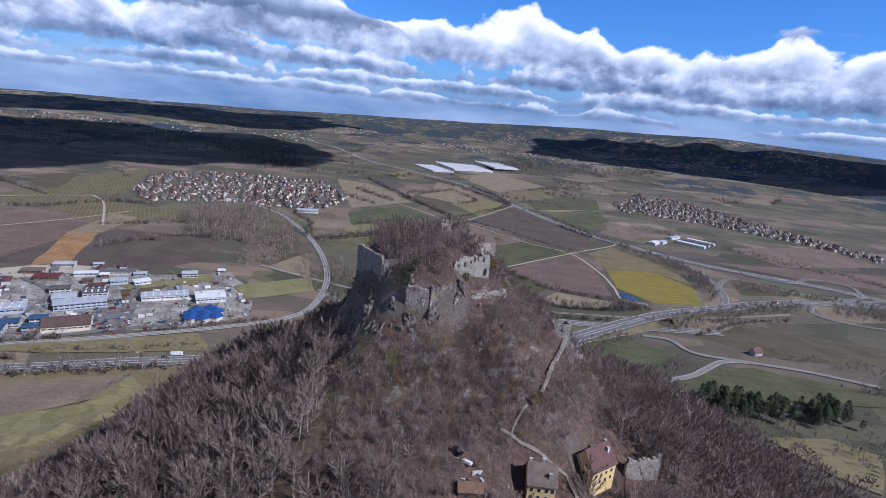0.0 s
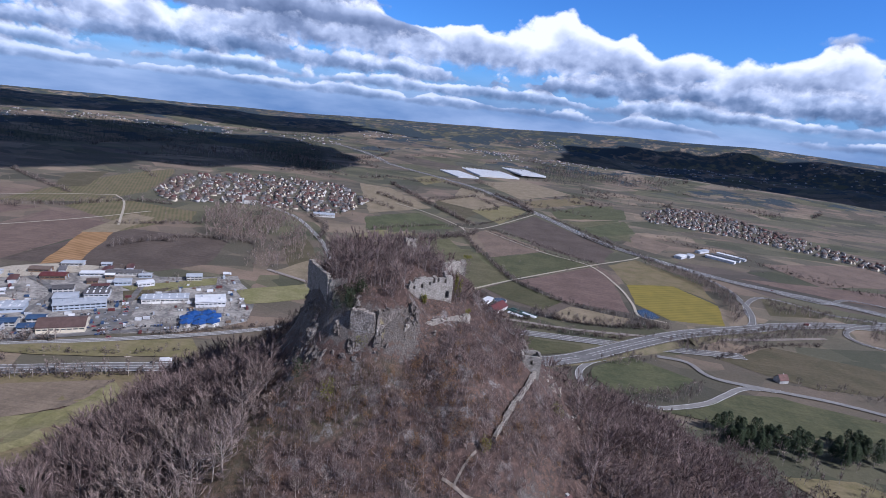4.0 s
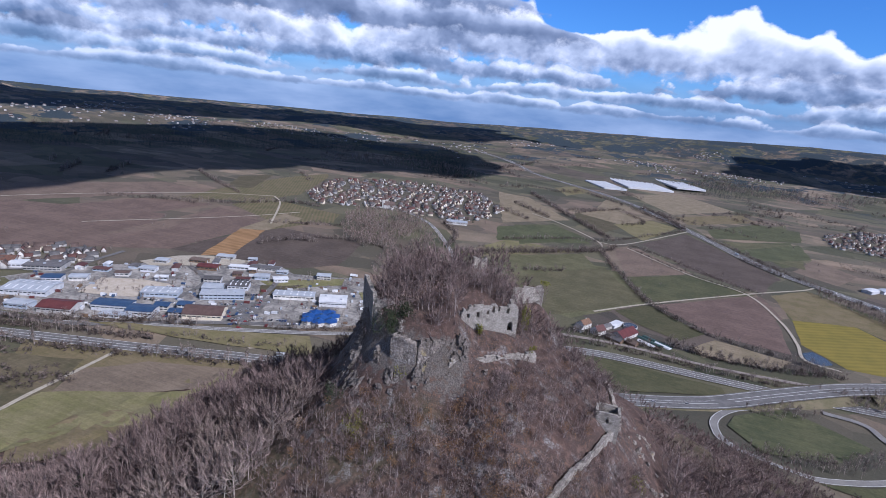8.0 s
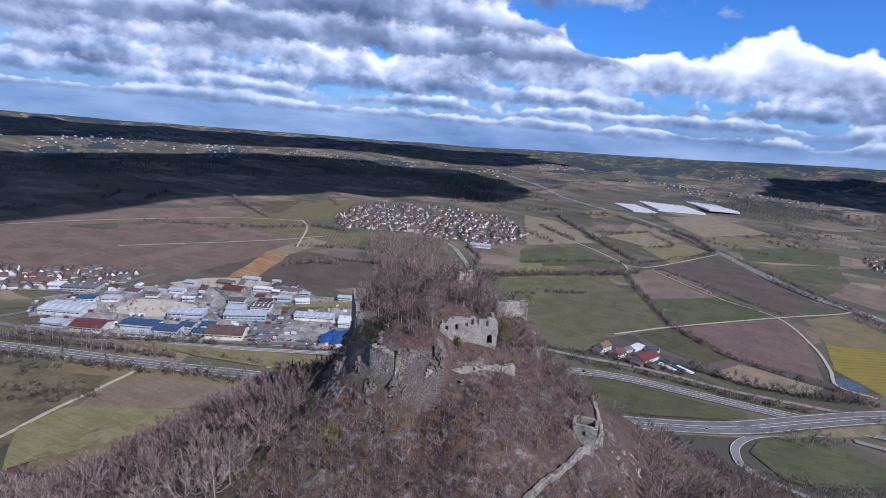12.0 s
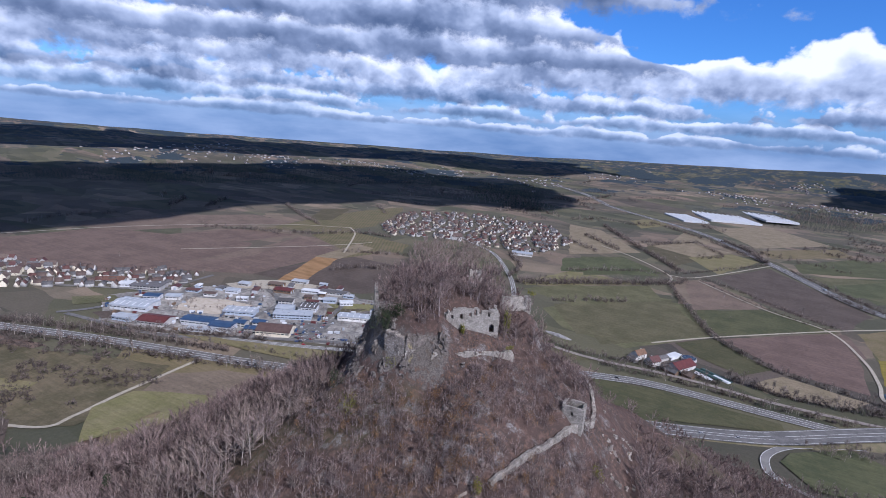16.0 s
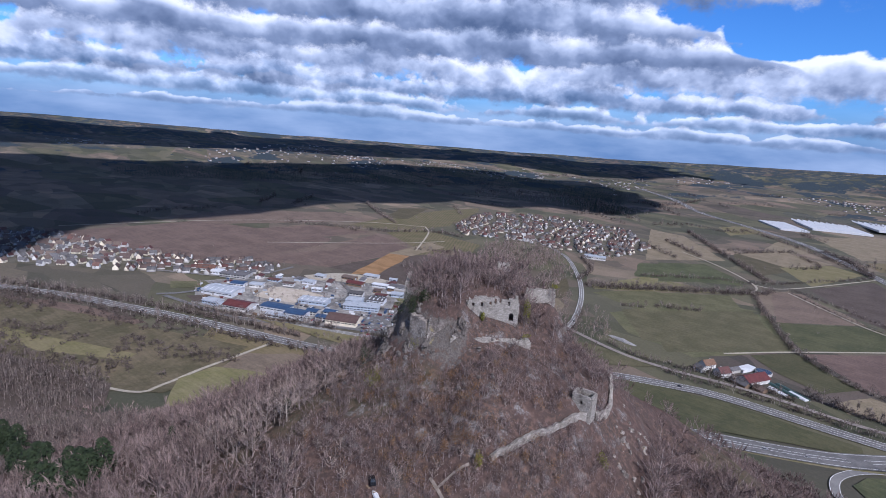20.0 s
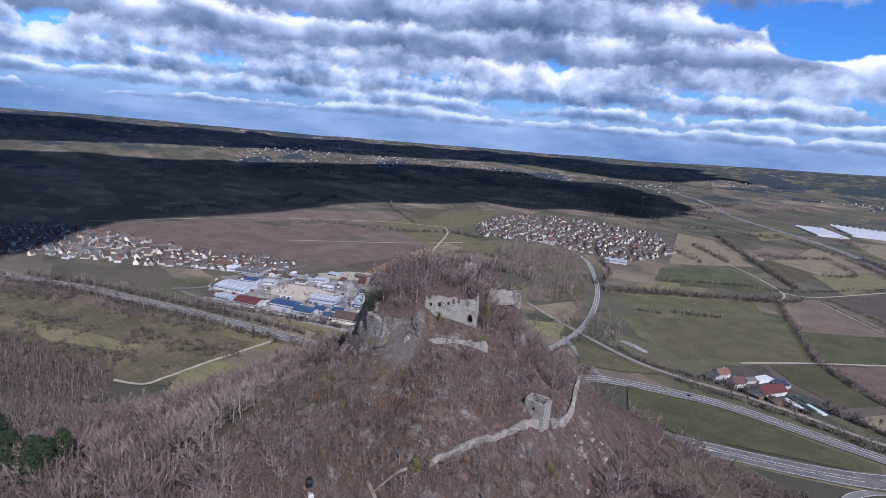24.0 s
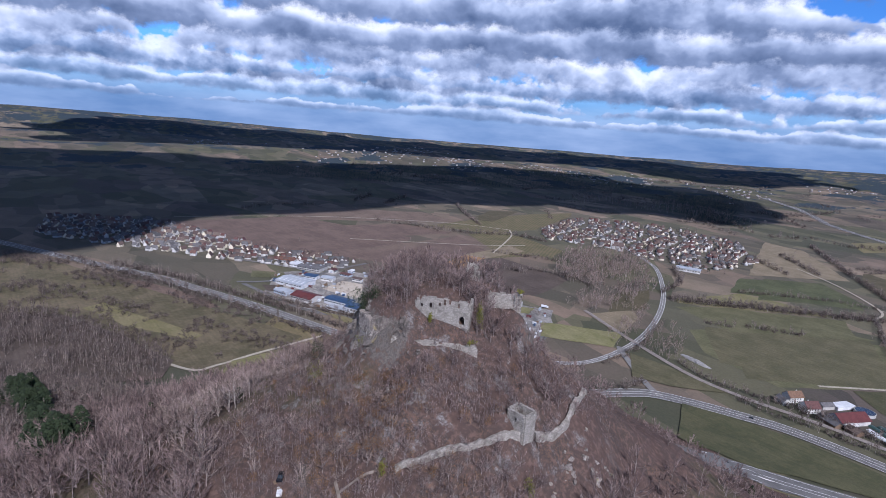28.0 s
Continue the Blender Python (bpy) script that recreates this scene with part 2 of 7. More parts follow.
def make_hillside():
    mat, k, sh, pos = material("hillside", 0.95)
    sepn = k.t.nodes.new("ShaderNodeSeparateXYZ")
    k.put(sepn, 0, k.n("ShaderNodeNewGeometry", 1))
    n1, n2, n3 = k.noise(pos, 0.05, 5.0, 0.6), k.noise(pos, 0.5, 5.0, 0.65), k.noise(pos, 2.2, 4.0, 0.7)
    litter = k.mix(k.smooth(n1, 0.4, 0.62), (0.092, 0.060, 0.050, 1), (0.070, 0.054, 0.048, 1))
    litter = k.mix(k.smooth(n2, 0.45, 0.65), litter, (0.150, 0.098, 0.078, 1))
    litter = k.mix(k.math("MULTIPLY", k.smooth(n3, 0.52, 0.66), k.smooth(n1, 0.5, 0.6)), litter, (0.20, 0.11, 0.062, 1))
    grass = k.mix(k.smooth(n2, 0.35, 0.6), (0.09, 0.095, 0.04, 1), (0.12, 0.10, 0.055, 1))
    rock = k.mix(k.smooth(n3, 0.35, 0.65), (0.092, 0.080, 0.071, 1), (0.205, 0.180, 0.158, 1))
    rock = k.mix(k.smooth(n2, 0.5, 0.66), rock, (0.12, 0.095, 0.07, 1))
    steep = k.smooth(k.math("ADD", sepn.outputs[2], k.math("MULTIPLY", k.math("SUBTRACT", n2, 0.5), 0.7)), 0.60, 0.42)
    col = k.mix(k.math("MULTIPLY", k.smooth(k.noise(pos, 0.011, 3.0), 0.58, 0.66), 0.5), litter, grass)
    col = k.mix(steep, col, rock)
    # bare pale ribs and stones on the upper slope
    sepz = k.t.nodes.new("ShaderNodeSeparateXYZ")
    k.put(sepz, 0, pos)
    ribs = k.noise(k.n("ShaderNodeMapping", in_Vector=pos, in_Scale=(0.14, 0.14, 0.05)), 1.0, 6.0, 0.68)
    bare = k.math("MULTIPLY", k.smooth(ribs, 0.53, 0.64), k.smooth(sepz.outputs[2], 122.0, 150.0))
    bare = k.math("MULTIPLY", bare, k.smooth(n3, 0.38, 0.56))
    col = k.mix(k.math("MULTIPLY", bare, k.smooth(sepz.outputs[2], 183.0, 178.0)), col, k.mix(n3, (0.13, 0.12, 0.115, 1), (0.36, 0.34, 0.325, 1)))
    k.put(sh, "Base Color", col)
    bumped(k, sh, k.math("ADD", n2, n3), 0.8, 0.8)
    return mat


make_ground(), make_hillside()
mottled("asphalt", (0.115, 0.112, 0.11), (0.175, 0.17, 0.165), 6.0, 0.85)
mottled("asphalt_pale", (0.175, 0.17, 0.165), (0.235, 0.228, 0.215), 8.0, 0.85)
mottled("gravel", (0.32, 0.285, 0.225), (0.44, 0.40, 0.325), 3.0)
mottled("verge", (0.105, 0.098, 0.052), (0.16, 0.135, 0.085), 12.0)
mottled("ballast", (0.20, 0.17, 0.15), (0.29, 0.26, 0.235), 3.0)
mottled("marking", (0.7, 0.7, 0.68), (0.78, 0.78, 0.76), 3.0, 0.6)
mottled("bark", (0.150, 0.120, 0.106), (0.36, 0.31, 0.28), 1.5, per_object=0.2, per_island=0.3)
mottled("brush", (0.060, 0.046, 0.040), (0.135, 0.108, 0.094), 9.0, bump=0, per_island=0.5)
mottled("brush_pale", (0.115, 0.094, 0.083), (0.24, 0.198, 0.174), 11.0, bump=0, per_island=0.5)
mottled("twigs", (0.125, 0.090, 0.080), (0.33, 0.258, 0.228), 13.0, per_object=0.28, bump=0, fine=0.3, per_island=0.62)
# the same twigs darkened: shade of the south-western wood put into the colour
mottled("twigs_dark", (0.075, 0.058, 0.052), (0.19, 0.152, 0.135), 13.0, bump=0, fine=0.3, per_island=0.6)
mottled("needles", (0.016, 0.027, 0.012), (0.036, 0.050, 0.022), 2.0, bump=0)
# far firs: needles made bluer and paler, distance haze put into the colour
mottled("fir_needles", (0.020, 0.034, 0.030), (0.045, 0.066, 0.058), 40.0, bump=0, per_island=0.4)
mottled("leaves_dry", (0.16, 0.085, 0.04), (0.24, 0.15, 0.08), 4.0, bump=0)

# ---- ground ----
HILL = Vector((25.0, 268.0))
RAD = (0, 12, 20, 24, 29, 31, 36, 42, 60, 80, 100, 135, 180, 230, 280, 340, 430)
CLIFF = (187, 185.5, 183.5, 182.5, 180, 175.5, 163, 155, 142, 131, 118, 102, 74, 42, 17, 4, 0)
WEST_FALL = (187, 185.5, 183.5, 182.5, 180, 174, 158, 147, 131, 119, 108, 95, 69, 40, 17, 4, 0)
SLOPE = (187, 184.5, 178.5, 175, 171.5, 169.5, 167, 163.5, 152, 134, 114, 100, 72, 40, 17, 4, 0)
SKY_AZ = (-180, -100, -88, -76, -62, -49, -35, -20, -10, 0, 8, 16, 26, 38, 60, 180)
SKY_EL = (-1.4, -1.4, -1.4, -1.55, -2.0, -2.2, -2.15, -2.1, -1.7, -1.4, -0.9, -0.65, -0.3, -0.5, -1.2, -1.4)


def fbm(x, y, s, seed=0.0, octaves=4):
    return noise.fractal(Vector((x / s + seed, y / s - seed, seed)), 1.0, 2.0, octaves, noise_basis="PERLIN_ORIGINAL")


def ground_z(x, y):
    """Height of the ground over the plain."""
    dx, dy = x - HILL.x, y - HILL.y
    r, th = math.hypot(dx, dy), math.atan2(dx, dy)
    z = 0.0
    if r < 700:
        # cliffs to the south and west, a plain slope to the east; steeper behind, a longer foot to the south-east
        k = 1.0 + 0.10 * math.cos(th - 2.4) - 0.22 * max(0.0, math.cos(th + 0.9)) * min(1.0, r / 120)
        rr = r / (1.0 + (k - 1.0) * min(1.0, max(0.0, (r - 45) / 120)))
        broad = 0.7 * math.exp(-(((math.degrees(th) + 125) / 28) ** 2)) * min(1.0, max(0.0, (r - 120) / 200))
        rr /= 1.0 + broad
        rr += 0.05 * min(r, 150) * fbm(x, y, 45.0, 3.1)
        east = min(1.0, max(0.0, (math.cos(th - 1.66) - 0.5) / 0.25))
        west = min(1.0, max(0.0, (math.degrees(th) + 152) / 26)) * min(1.0, max(0.0, (-20 - math.degrees(th)) / 40))
        face = (1 - west) * float(np.interp(rr, RAD, CLIFF)) + west * float(np.interp(rr, RAD, WEST_FALL))
        z = east * float(np.interp(rr, RAD, SLOPE)) + (1 - east) * face
        z += 5.0 * math.exp(-((x - 46) ** 2 + (y - 285) ** 2) / 90.0)
        z += 4.5 * math.exp(-((x - 87) ** 2 + (y - 251) ** 2) / 70.0)
        # knoll under the summit wall, levelled yards round the two farmhouses
        z += 8.5 * math.exp(-((x - 56.5) ** 2 + (y - 286) ** 2) / 60.0)
        z -= 7.0 * math.exp(-((x - 73) ** 2 + (y - 188) ** 2) / 190.0) + 9.0 * math.exp(-((x - 99) ** 2 + (y - 204) ** 2) / 200.0)
        if r < 300:
            z += 2.0 * fbm(x, y, 16.0, 7.7) * min(1.0, r / 40)
        z = max(z, 0.0)
    if r > 2000:
        az = math.degrees(th)
        el = float(np.interp(az, SKY_AZ, SKY_EL))
        wav = fbm(x, y, 1500.0, 1.3), fbm(x, y, 520.0, 4.2)
        c1 = 44 + 26 * wav[0] + 10 * wav[1]
        c2 = 62 + 26 * wav[1]
        c3 = 250 + 4200 * math.tan(radians(el - 0.42)) + 16 * wav[1]
        c4 = 250 + 4650 * math.tan(radians(el)) + 7 * wav[1]
        r2 = r + 160 * wav[0]
        z += float(np.interp(r2, (2250, 2900, 3150, 3550, 3820, 4200, 4400, 4640, 5200), (0, c1, c1 - 26, c2, c2 - 30, c3, c3 - 24, c4, c4 + 4)))
        z = max(z, 0.0)
    return z


def link_mesh(name, verts, faces, mat, parent=None, smooth=False):
    me = bpy.data.meshes.new(name)
    me.from_pydata(verts, [], faces)
    me.materials.append(MATS[mat])
    if smooth:
        me.shade_smooth()
    ob = new(name, me)
    ob.parent = parent
    return ob


def build_terrain():
    rings = [0.0]
    step = 2.2
    while rings[-1] < 4720:
        if rings[-1] > 160:
            step = min(step * 1.045, 5.0 if rings[-1] < 500 else 60)
        rings.append(rings[-1] + step)
    n = 320
    verts, faces = [(HILL.x, HILL.y, ground_z(*HILL))], []
    for r in rings[1:]:
        for i in range(n):
            a = 2 * math.pi * i / n
            x, y = HILL.x + r * math.sin(a), HILL.y + r * math.cos(a)
            verts.append((x, y, ground_z(x, y)))
    for i in range(n):
        faces.append((0, 1 + (i + 1) % n, 1 + i))
    for j in range(len(rings) - 2):
        a, b = 1 + j * n, 1 + (j + 1) * n
        for i in range(n):
            i2 = (i + 1) % n
            faces.append((a + i, a + i2, b + i2, b + i))
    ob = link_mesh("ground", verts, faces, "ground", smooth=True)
    ob.data.materials.append(MATS["hillside"])
    lim = len([r for r in rings if r < 300])
    idx = np.zeros(len(faces), dtype=np.int32)
    idx[: n + (lim - 2) * n] = 1
    ob.data.polygons.foreach_set("material_index", idx)
    tagged(ob, "wide plain of fields round a steep wooded volcanic hill", "ground", kind="structure")


build_terrain()


def curve(points, step=12.0):
    """A smooth line through the points, with a point about every step metres."""
    p = [Vector(q) for q in points]
    p = [2 * p[0] - p[1]] + p + [2 * p[-1] - p[-2]]
    out = []
    for a, b, c, d in zip(p, p[1:], p[2:], p[3:]):
        n = max(1, int((c - b).length / step))
        for i in range(n):
            t = i / n
            out.append(0.5 * (2 * b + (c - a) * t + (2 * a - 5 * b + 4 * c - d) * t * t + (3 * b - a - 3 * c + d) * t ** 3))
    return out + [p[-2]]


def ribbon(line, half, lift, offset=0.0, rise=None):
    """Left and right edge of a strip along a line, laid on the ground."""
    verts = []
    for i, q in enumerate(line):
        d = (line[min(i + 1, len(line) - 1)] - line[max(i - 1, 0)]).normalized()
        s = Vector((d.y, -d.x))
        up = rise(i / (len(line) - 1)) if rise else 0.0
        for side in (-half, half):
            e = q + s * (offset + side)
            verts.append((e.x, e.y, ground_z(e.x, e.y) + lift + up))
    faces = [(2 * i, 2 * i + 1, 2 * i + 3, 2 * i + 2) for i in range(len(line) - 1)]
    return verts, faces


ROADS = []


def road(name, points, width, mat="asphalt", lift=0.5, marks=(), label="", verge=0.0, rise=None):
    ROADS.append(name)
    lift += 0.15 + 0.035 * (len(ROADS) * 5 % 12)
    line = curve(points, 6.0)
    v, f = ribbon(line, width / 2, lift, rise=rise)
    ob = link_mesh(name, v, f, mat)
    tagged(ob, label or "grey asphalt road across the plain", "road", kind="structure")
    for off, w in marks:
        v, f = ribbon(line, w / 2, lift + 0.08, off, rise)
        link_mesh("lane_marking", v, f, "marking", ob)
    return ob


EDGES2 = ((-3.3, 0.35), (3.3, 0.35), (0.0, 0.3))
DUAL = ((-10.2, 0.4), (-2.2, 0.4), (2.2, 0.4), (10.2, 0.4))
road("road_west", [(-1150, 40), (-900, 170), (-743, 254), (-640, 312), (-560, 345), (-460, 385), (-325, 430), (-250, 458), (-165, 489), (-90, 545), (-55, 600), (-32, 625), (34, 655), (84, 668), (180, 672), (255, 676), (400, 690)], 17, marks=DUAL[1:3] + ((-7.6, 0.4), (7.6, 0.4)), label="busy grey trunk road past the foot of the hill")
road("road_motorway", [(-700, 2750), (-480, 2540), (-290, 2290), (36, 1925), (218, 1545), (328, 1285), (410, 1175), (537, 1060), (700, 990), (800, 930), (1100, 760)], 26, marks=DUAL, label="wide grey motorway with two carriageways")
def over(u):
    """Rise of the link road where it crosses the railway side and the cross road."""
    return 5.5 * math.exp(-(((u - 0.36) / 0.10) ** 2))


road("road_link", [(-40, 500), (45, 545), (119, 578), (180, 612), (262, 672), (367, 745), (475, 808), (520, 832), (630, 872), (772, 893), (1000, 900)], 24, marks=DUAL, label="wide grey dual carriageway leading to the interchange", rise=over)
LINK = curve([(-40, 500), (45, 545), (119, 578), (180, 612), (262, 672), (367, 745), (475, 808), (520, 832), (630, 872), (772, 893), (1000, 900)])
for side in (-1, 1):
    verts = []
    for i, q in enumerate(LINK):
        d = (LINK[min(i + 1, len(LINK) - 1)] - LINK[max(i - 1, 0)]).normalized()
        s = Vector((d.y, -d.x)) * side
        up = over(i / (len(LINK) - 1))
        for off, zz in ((11.9, up + 0.42), (13.2, up + 0.38), (13.4 + 1.9 * up, -0.3)):
            e = q + s * off
            verts.append((e.x, e.y, ground_z(e.x, e.y) + zz))
    faces = []
    for i in range(len(LINK) - 1):
        gap = 0.345 < i / (len(LINK) - 1) < 0.372
        for j in range(1 if gap else 2):
            a = 3 * i + j
            faces.append((a, a + 3, a + 4, a + 1) if side > 0 else (a, a + 1, a + 4, a + 3))
    tagged(link_mesh("embankment", verts, faces, "verge"), "grassy embankment carrying the link road", "embankment", kind="structure")
road("road_ramp", [(410, 1185), (462, 1125), (505, 1010), (502, 930), (490, 870), (465, 815), (425, 775), (375, 735)], 9, marks=((-4, 0.3), (4, 0.3)), label="grey slip road curving down from the motorway")
road("road_loop_far", [(473, 819), (498, 905), (545, 968), (590, 965), (632, 925), (715, 915), (780, 905)], 8, marks=((-3.5, 0.3), (3.5, 0.3)))
road("road_loop_east", [(800, 770), (680, 774), (619, 792), (604, 822), (634, 862), (720, 905), (800, 925)], 8, marks=((-3.5, 0.3), (3.5, 0.3)))
road("road_loop_north", [(600, 1015), (664, 985), (730, 1030), (790, 1005), (760, 935), (690, 900)], 8, marks=((-3.5, 0.3), (3.5, 0.3)))
road("road_loop_near", [(262, 652), (225, 630), (198, 607), (183, 580), (181, 558), (187, 540), (208, 524), (247, 522), (300, 548), (330, 575), (362, 600), (402, 604)], 7.5, "asphalt_pale", marks=((-3.2, 0.3), (3.2, 0.3)), label="pale slip road in a wide loop")
road("road_cross", [(285, 654), (318, 648), (335, 615), (402, 603), (470, 590), (600, 540)], 7, "asphalt_pale")
road("road_village", [(-430, 430), (-357, 470), (-270, 512), (-189, 556), (-135, 598), (-118, 650), (-126, 745), (-158, 850), (-200, 945), (-245, 1025), (-305, 1116), (-360, 1170), (-470, 1260), (-560, 1400)], 8.5, "asphalt_pale", marks=EDGES2, label="grey country road winding to the village")
road("road_spur", [(-126, 700), (-118, 690), (-60, 640), (-32, 622)], 7, "asphalt_pale")
for pts in ([(56, 802), (127, 886), (274, 1040), (375, 1137), (400, 1170)], [(25, 1234), (80, 1266), (219, 1545)], [(-160, 1440), (-63, 1353), (25, 1234), (32, 1158)], [(82, 1228), (192, 1100), (274, 1040), (301, 927), (304, 844), (301, 790), (335, 778)],
            [(-334, 412), (-329, 365), (-325, 325), (-317, 285), (-314, 266), (-345, 248), (-430, 222)], [(-1100, 450), (-1000, 760), (-830, 1020), (-700, 1120)], [(-760, 700), (-620, 900), (-560, 1020)], [(-700, 1120), (-640, 1060), (-540, 900)]):
    road("track", pts, 4.0, "gravel", 0.5, label="pale gravel farm track between the fields")
rail = road("railway", [(-230, 775), (-122, 729), (-39, 700), (21, 697), (74, 705), (126, 707), (200, 704), (320, 720), (430, 752), (560, 800)], 6.5, "ballast", 0.6, label="railway line on a pale ballast bed")

# ---- fields ----
mottled("field_olive", (0.080, 0.077, 0.040), (0.120, 0.106, 0.060), 30.0, per_object=0.12)
mottled("field_green", (0.058, 0.063, 0.030), (0.092, 0.091, 0.045), 35.0, per_object=0.12)
mottled("field_brown", (0.128, 0.095, 0.074), (0.180, 0.134, 0.104), 40.0, per_object=0.14)
mottled("field_dark", (0.072, 0.056, 0.046), (0.106, 0.083, 0.068), 40.0)
mottled("field_rough", (0.082, 0.074, 0.040), (0.150, 0.122, 0.076), 46.0)
mottled("field_tan", (0.180, 0.149, 0.095), (0.243, 0.198, 0.135), 25.0)
mottled("field_straw", (0.147, 0.134, 0.060), (0.198, 0.170, 0.092), 25.0, per_object=0.1)


def striped(name, a, b, width, angle):
    """Rows of a crop: two colours in soft stripes, with patches."""
    mat, k, sh, pos = material(name, 0.95)
    turn = k.n("ShaderNodeMapping", in_Vector=pos, in_Rotation=(0, 0, angle))
    wave = k.n("ShaderNodeTexWave", 1, in_Vector=turn, in_Scale=0.31 / width, in_Distortion=1.5, in_Detail=2.0)
    patch = k.noise(pos, 0.04, 5.0)
    v = k.math("ADD", k.math("MULTIPLY", wave, 0.22), k.math("MULTIPLY", patch, 0.85))
    k.put(sh, "Base Color", k.mix(k.smooth(v, 0.3, 0.75), (*a, 1), (*b, 1)))


striped("field_orange", (0.20, 0.115, 0.050), (0.33, 0.20, 0.098), 8.0, 0.4)
striped("field_yellow", (0.155, 0.132, 0.028), (0.225, 0.178, 0.036), 9.0, 1.1)
striped("field_rows", (0.10, 0.095, 0.045), (0.16, 0.13, 0.075), 7.0, -0.5)
FIELD_LABEL = {"field_olive": "olive green winter meadow", "field_green": "green field of young winter crop", "field_brown": "bare brown ploughed field", "field_dark": "dark bare earth of ploughed land and woodland floor", "field_rough": "rough olive brown orchard meadow", "field_tan": "pale tan bare earth field", "field_straw": "straw coloured dry meadow", "field_orange": "orange striped stubble field", "field_yellow": "bright yellow striped mustard field", "field_rows": "field with faint rows of stubble"}


def draped(name, corners, mat, lift, step=40.0, wobble=0.0, seed=0):
    """A many-sided sheet laid on the ground, with slightly uneven edges."""
    rng = random.Random(seed)
    bm = bmesh.new()
    ring = []
    for a, b in zip(corners, corners[1:] + corners[:1]):
        a, b = Vector(a), Vector(b)
        n = max(1, int((b - a).length / 25)) if wobble else 1
        for i in range(n):
            q = a.lerp(b, i / n)
            ring.append((q.x + rng.uniform(-wobble, wobble), q.y + rng.uniform(-wobble, wobble), 0.0))
    bm.faces.new([bm.verts.new(q) for q in ring])
    bmesh.ops.triangulate(bm, faces=bm.faces[:])
    for axis in (0, 1):
        lo, hi = min(q[axis] for q in ring), max(q[axis] for q in ring)
        c = math.ceil(lo / step) * step
        while c < hi:
            co, no = [0, 0, 0], [0, 0, 0]
            co[axis], no[axis] = c, 1
            bmesh.ops.bisect_plane(bm, geom=bm.verts[:] + bm.edges[:] + bm.faces[:], plane_co=co, plane_no=no)
            c += step
    for v in bm.verts:
        v.co.z = ground_z(v.co.x, v.co.y) + lift
    bmesh.ops.recalc_face_normals(bm, faces=bm.faces[:])
    me = bpy.data.meshes.new(name)
    bm.to_mesh(me)
    bm.free()
    if me.polygons and sum(p.normal.z for p in me.polygons) < 0:
        me.flip_normals()
    me.materials.append(MATS[mat])
    return new(name, me)


def field(kind, *corners):
    mat = "field_" + kind
    near = any((Vector(c) - HILL).length < 460 for c in corners)
    ob = draped("field", list(corners), mat, (0.7 if near else 0.1) + 0.013 * len(bpy.data.objects) % 0.25, 8.0 if near else 80.0, 2.0, len(bpy.data.objects))
    return tagged(ob, FIELD_LABEL[mat], "field", kind="structure")


field("olive", (-107, 1005), (5, 1110), (42, 1026), (-78, 887))
field("olive", (-61, 873), (45, 1012), (126, 900), (55, 806), (0, 749))
field("green", (-192, 1224), (-72, 1328), (10, 1209), (-158, 1097))
field("brown", (56, 1205), (101, 1245), (185, 1096), (89, 1010))
field("green", (91, 1004), (185, 1091), (267, 1042), (132, 894))
field("brown", (141, 889), (280, 1036), (298, 914), (288, 800), (202, 812))
field("green", (80, 824), (126, 879), (195, 807), (163, 760), (116, 790))
field("tan", (176, 745), (202, 793), (283, 774), (263, 741), (185, 725))
field("dark", (108, 1297), (209, 1500), (355, 1192), (292, 1079), (204, 1130))
field("olive", (290, 1600), (503, 1912), (461, 1640), (330, 1540))
field("green", (335, 1510), (456, 1614), (431, 1365), (376, 1300))
field("brown", (390, 1280), (461, 1431), (515, 1332), (450, 1222))
field("olive", (325, 1077), (385, 1138), (480, 1020), (436, 956), (317, 938))
field("straw", (313, 1063), (385, 1138), (462, 1010), (452, 905), (407, 974), (322, 947))
field("yellow", (320, 945), (405, 972), (450, 890), (424, 800), (345, 790), (310, 844))
field("green", (108, 655), (198, 655), (198, 640), (116, 597))
field("green", (194, 574), (202, 598), (250, 640), (310, 605), (272, 560), (214, 540))
field("brown", (-723, 555), (-635, 759), (-704, 944), (-536, 896), (-548, 677))
field("dark", (-546, 675), (-530, 891), (-345, 892), (-312, 764), (-353, 710))
field("rows", (-561, 842), (-535, 929), (-493, 940), (-517, 856))
field("brown", (-819, 614), (-755, 753), (-722, 956), (-852, 908), (-910, 669))
field("rows", (-701, 981), (-703, 1092), (-494, 1064), (-462, 990), (-553, 917))
field("brown", (-330, 377), (-296, 415), (-226, 440), (-200, 420), (-231, 394), (-316, 343))
field("straw", (-299, 298), (-268, 335), (-189, 392), (-204, 302), (-253, 270))
field("straw", (-421, 442), (-208, 532), (-179, 500), (-261, 474))
field("green", (-12, 628), (28, 642), (80, 655), (181, 656), (150, 618), (77, 571), (16, 560))
field("olive", (-108, 692), (-59, 700), (5, 690), (-38, 655), (-74, 640))
field("olive", (-171, 925), (-108, 1018), (61, 1049), (-70, 889))
field("olive", (-110, 845), (-81, 895), (70, 1041), (120, 885), (31, 760), (-60, 781))
field("straw", (-190, 969), (-143, 1113), (-2, 1120), (-176, 945))
field("rough", (-860, 130), (-780, 205), (-705, 240), (-657, 262), (-415, 360), (-344, 390), (-305, 330), (-300, 280), (-371, 215), (-489, 150), (-640, 90))
field("straw", (-560, 230), (-480, 262), (-400, 300), (-390, 285), (-470, 235), (-550, 205))
field("brown", (-700, 170), (-600, 218), (-560, 215), (-640, 150))
field("brown", (-681, 260), (-580, 318), (-480, 345), (-486, 318), (-637, 246))
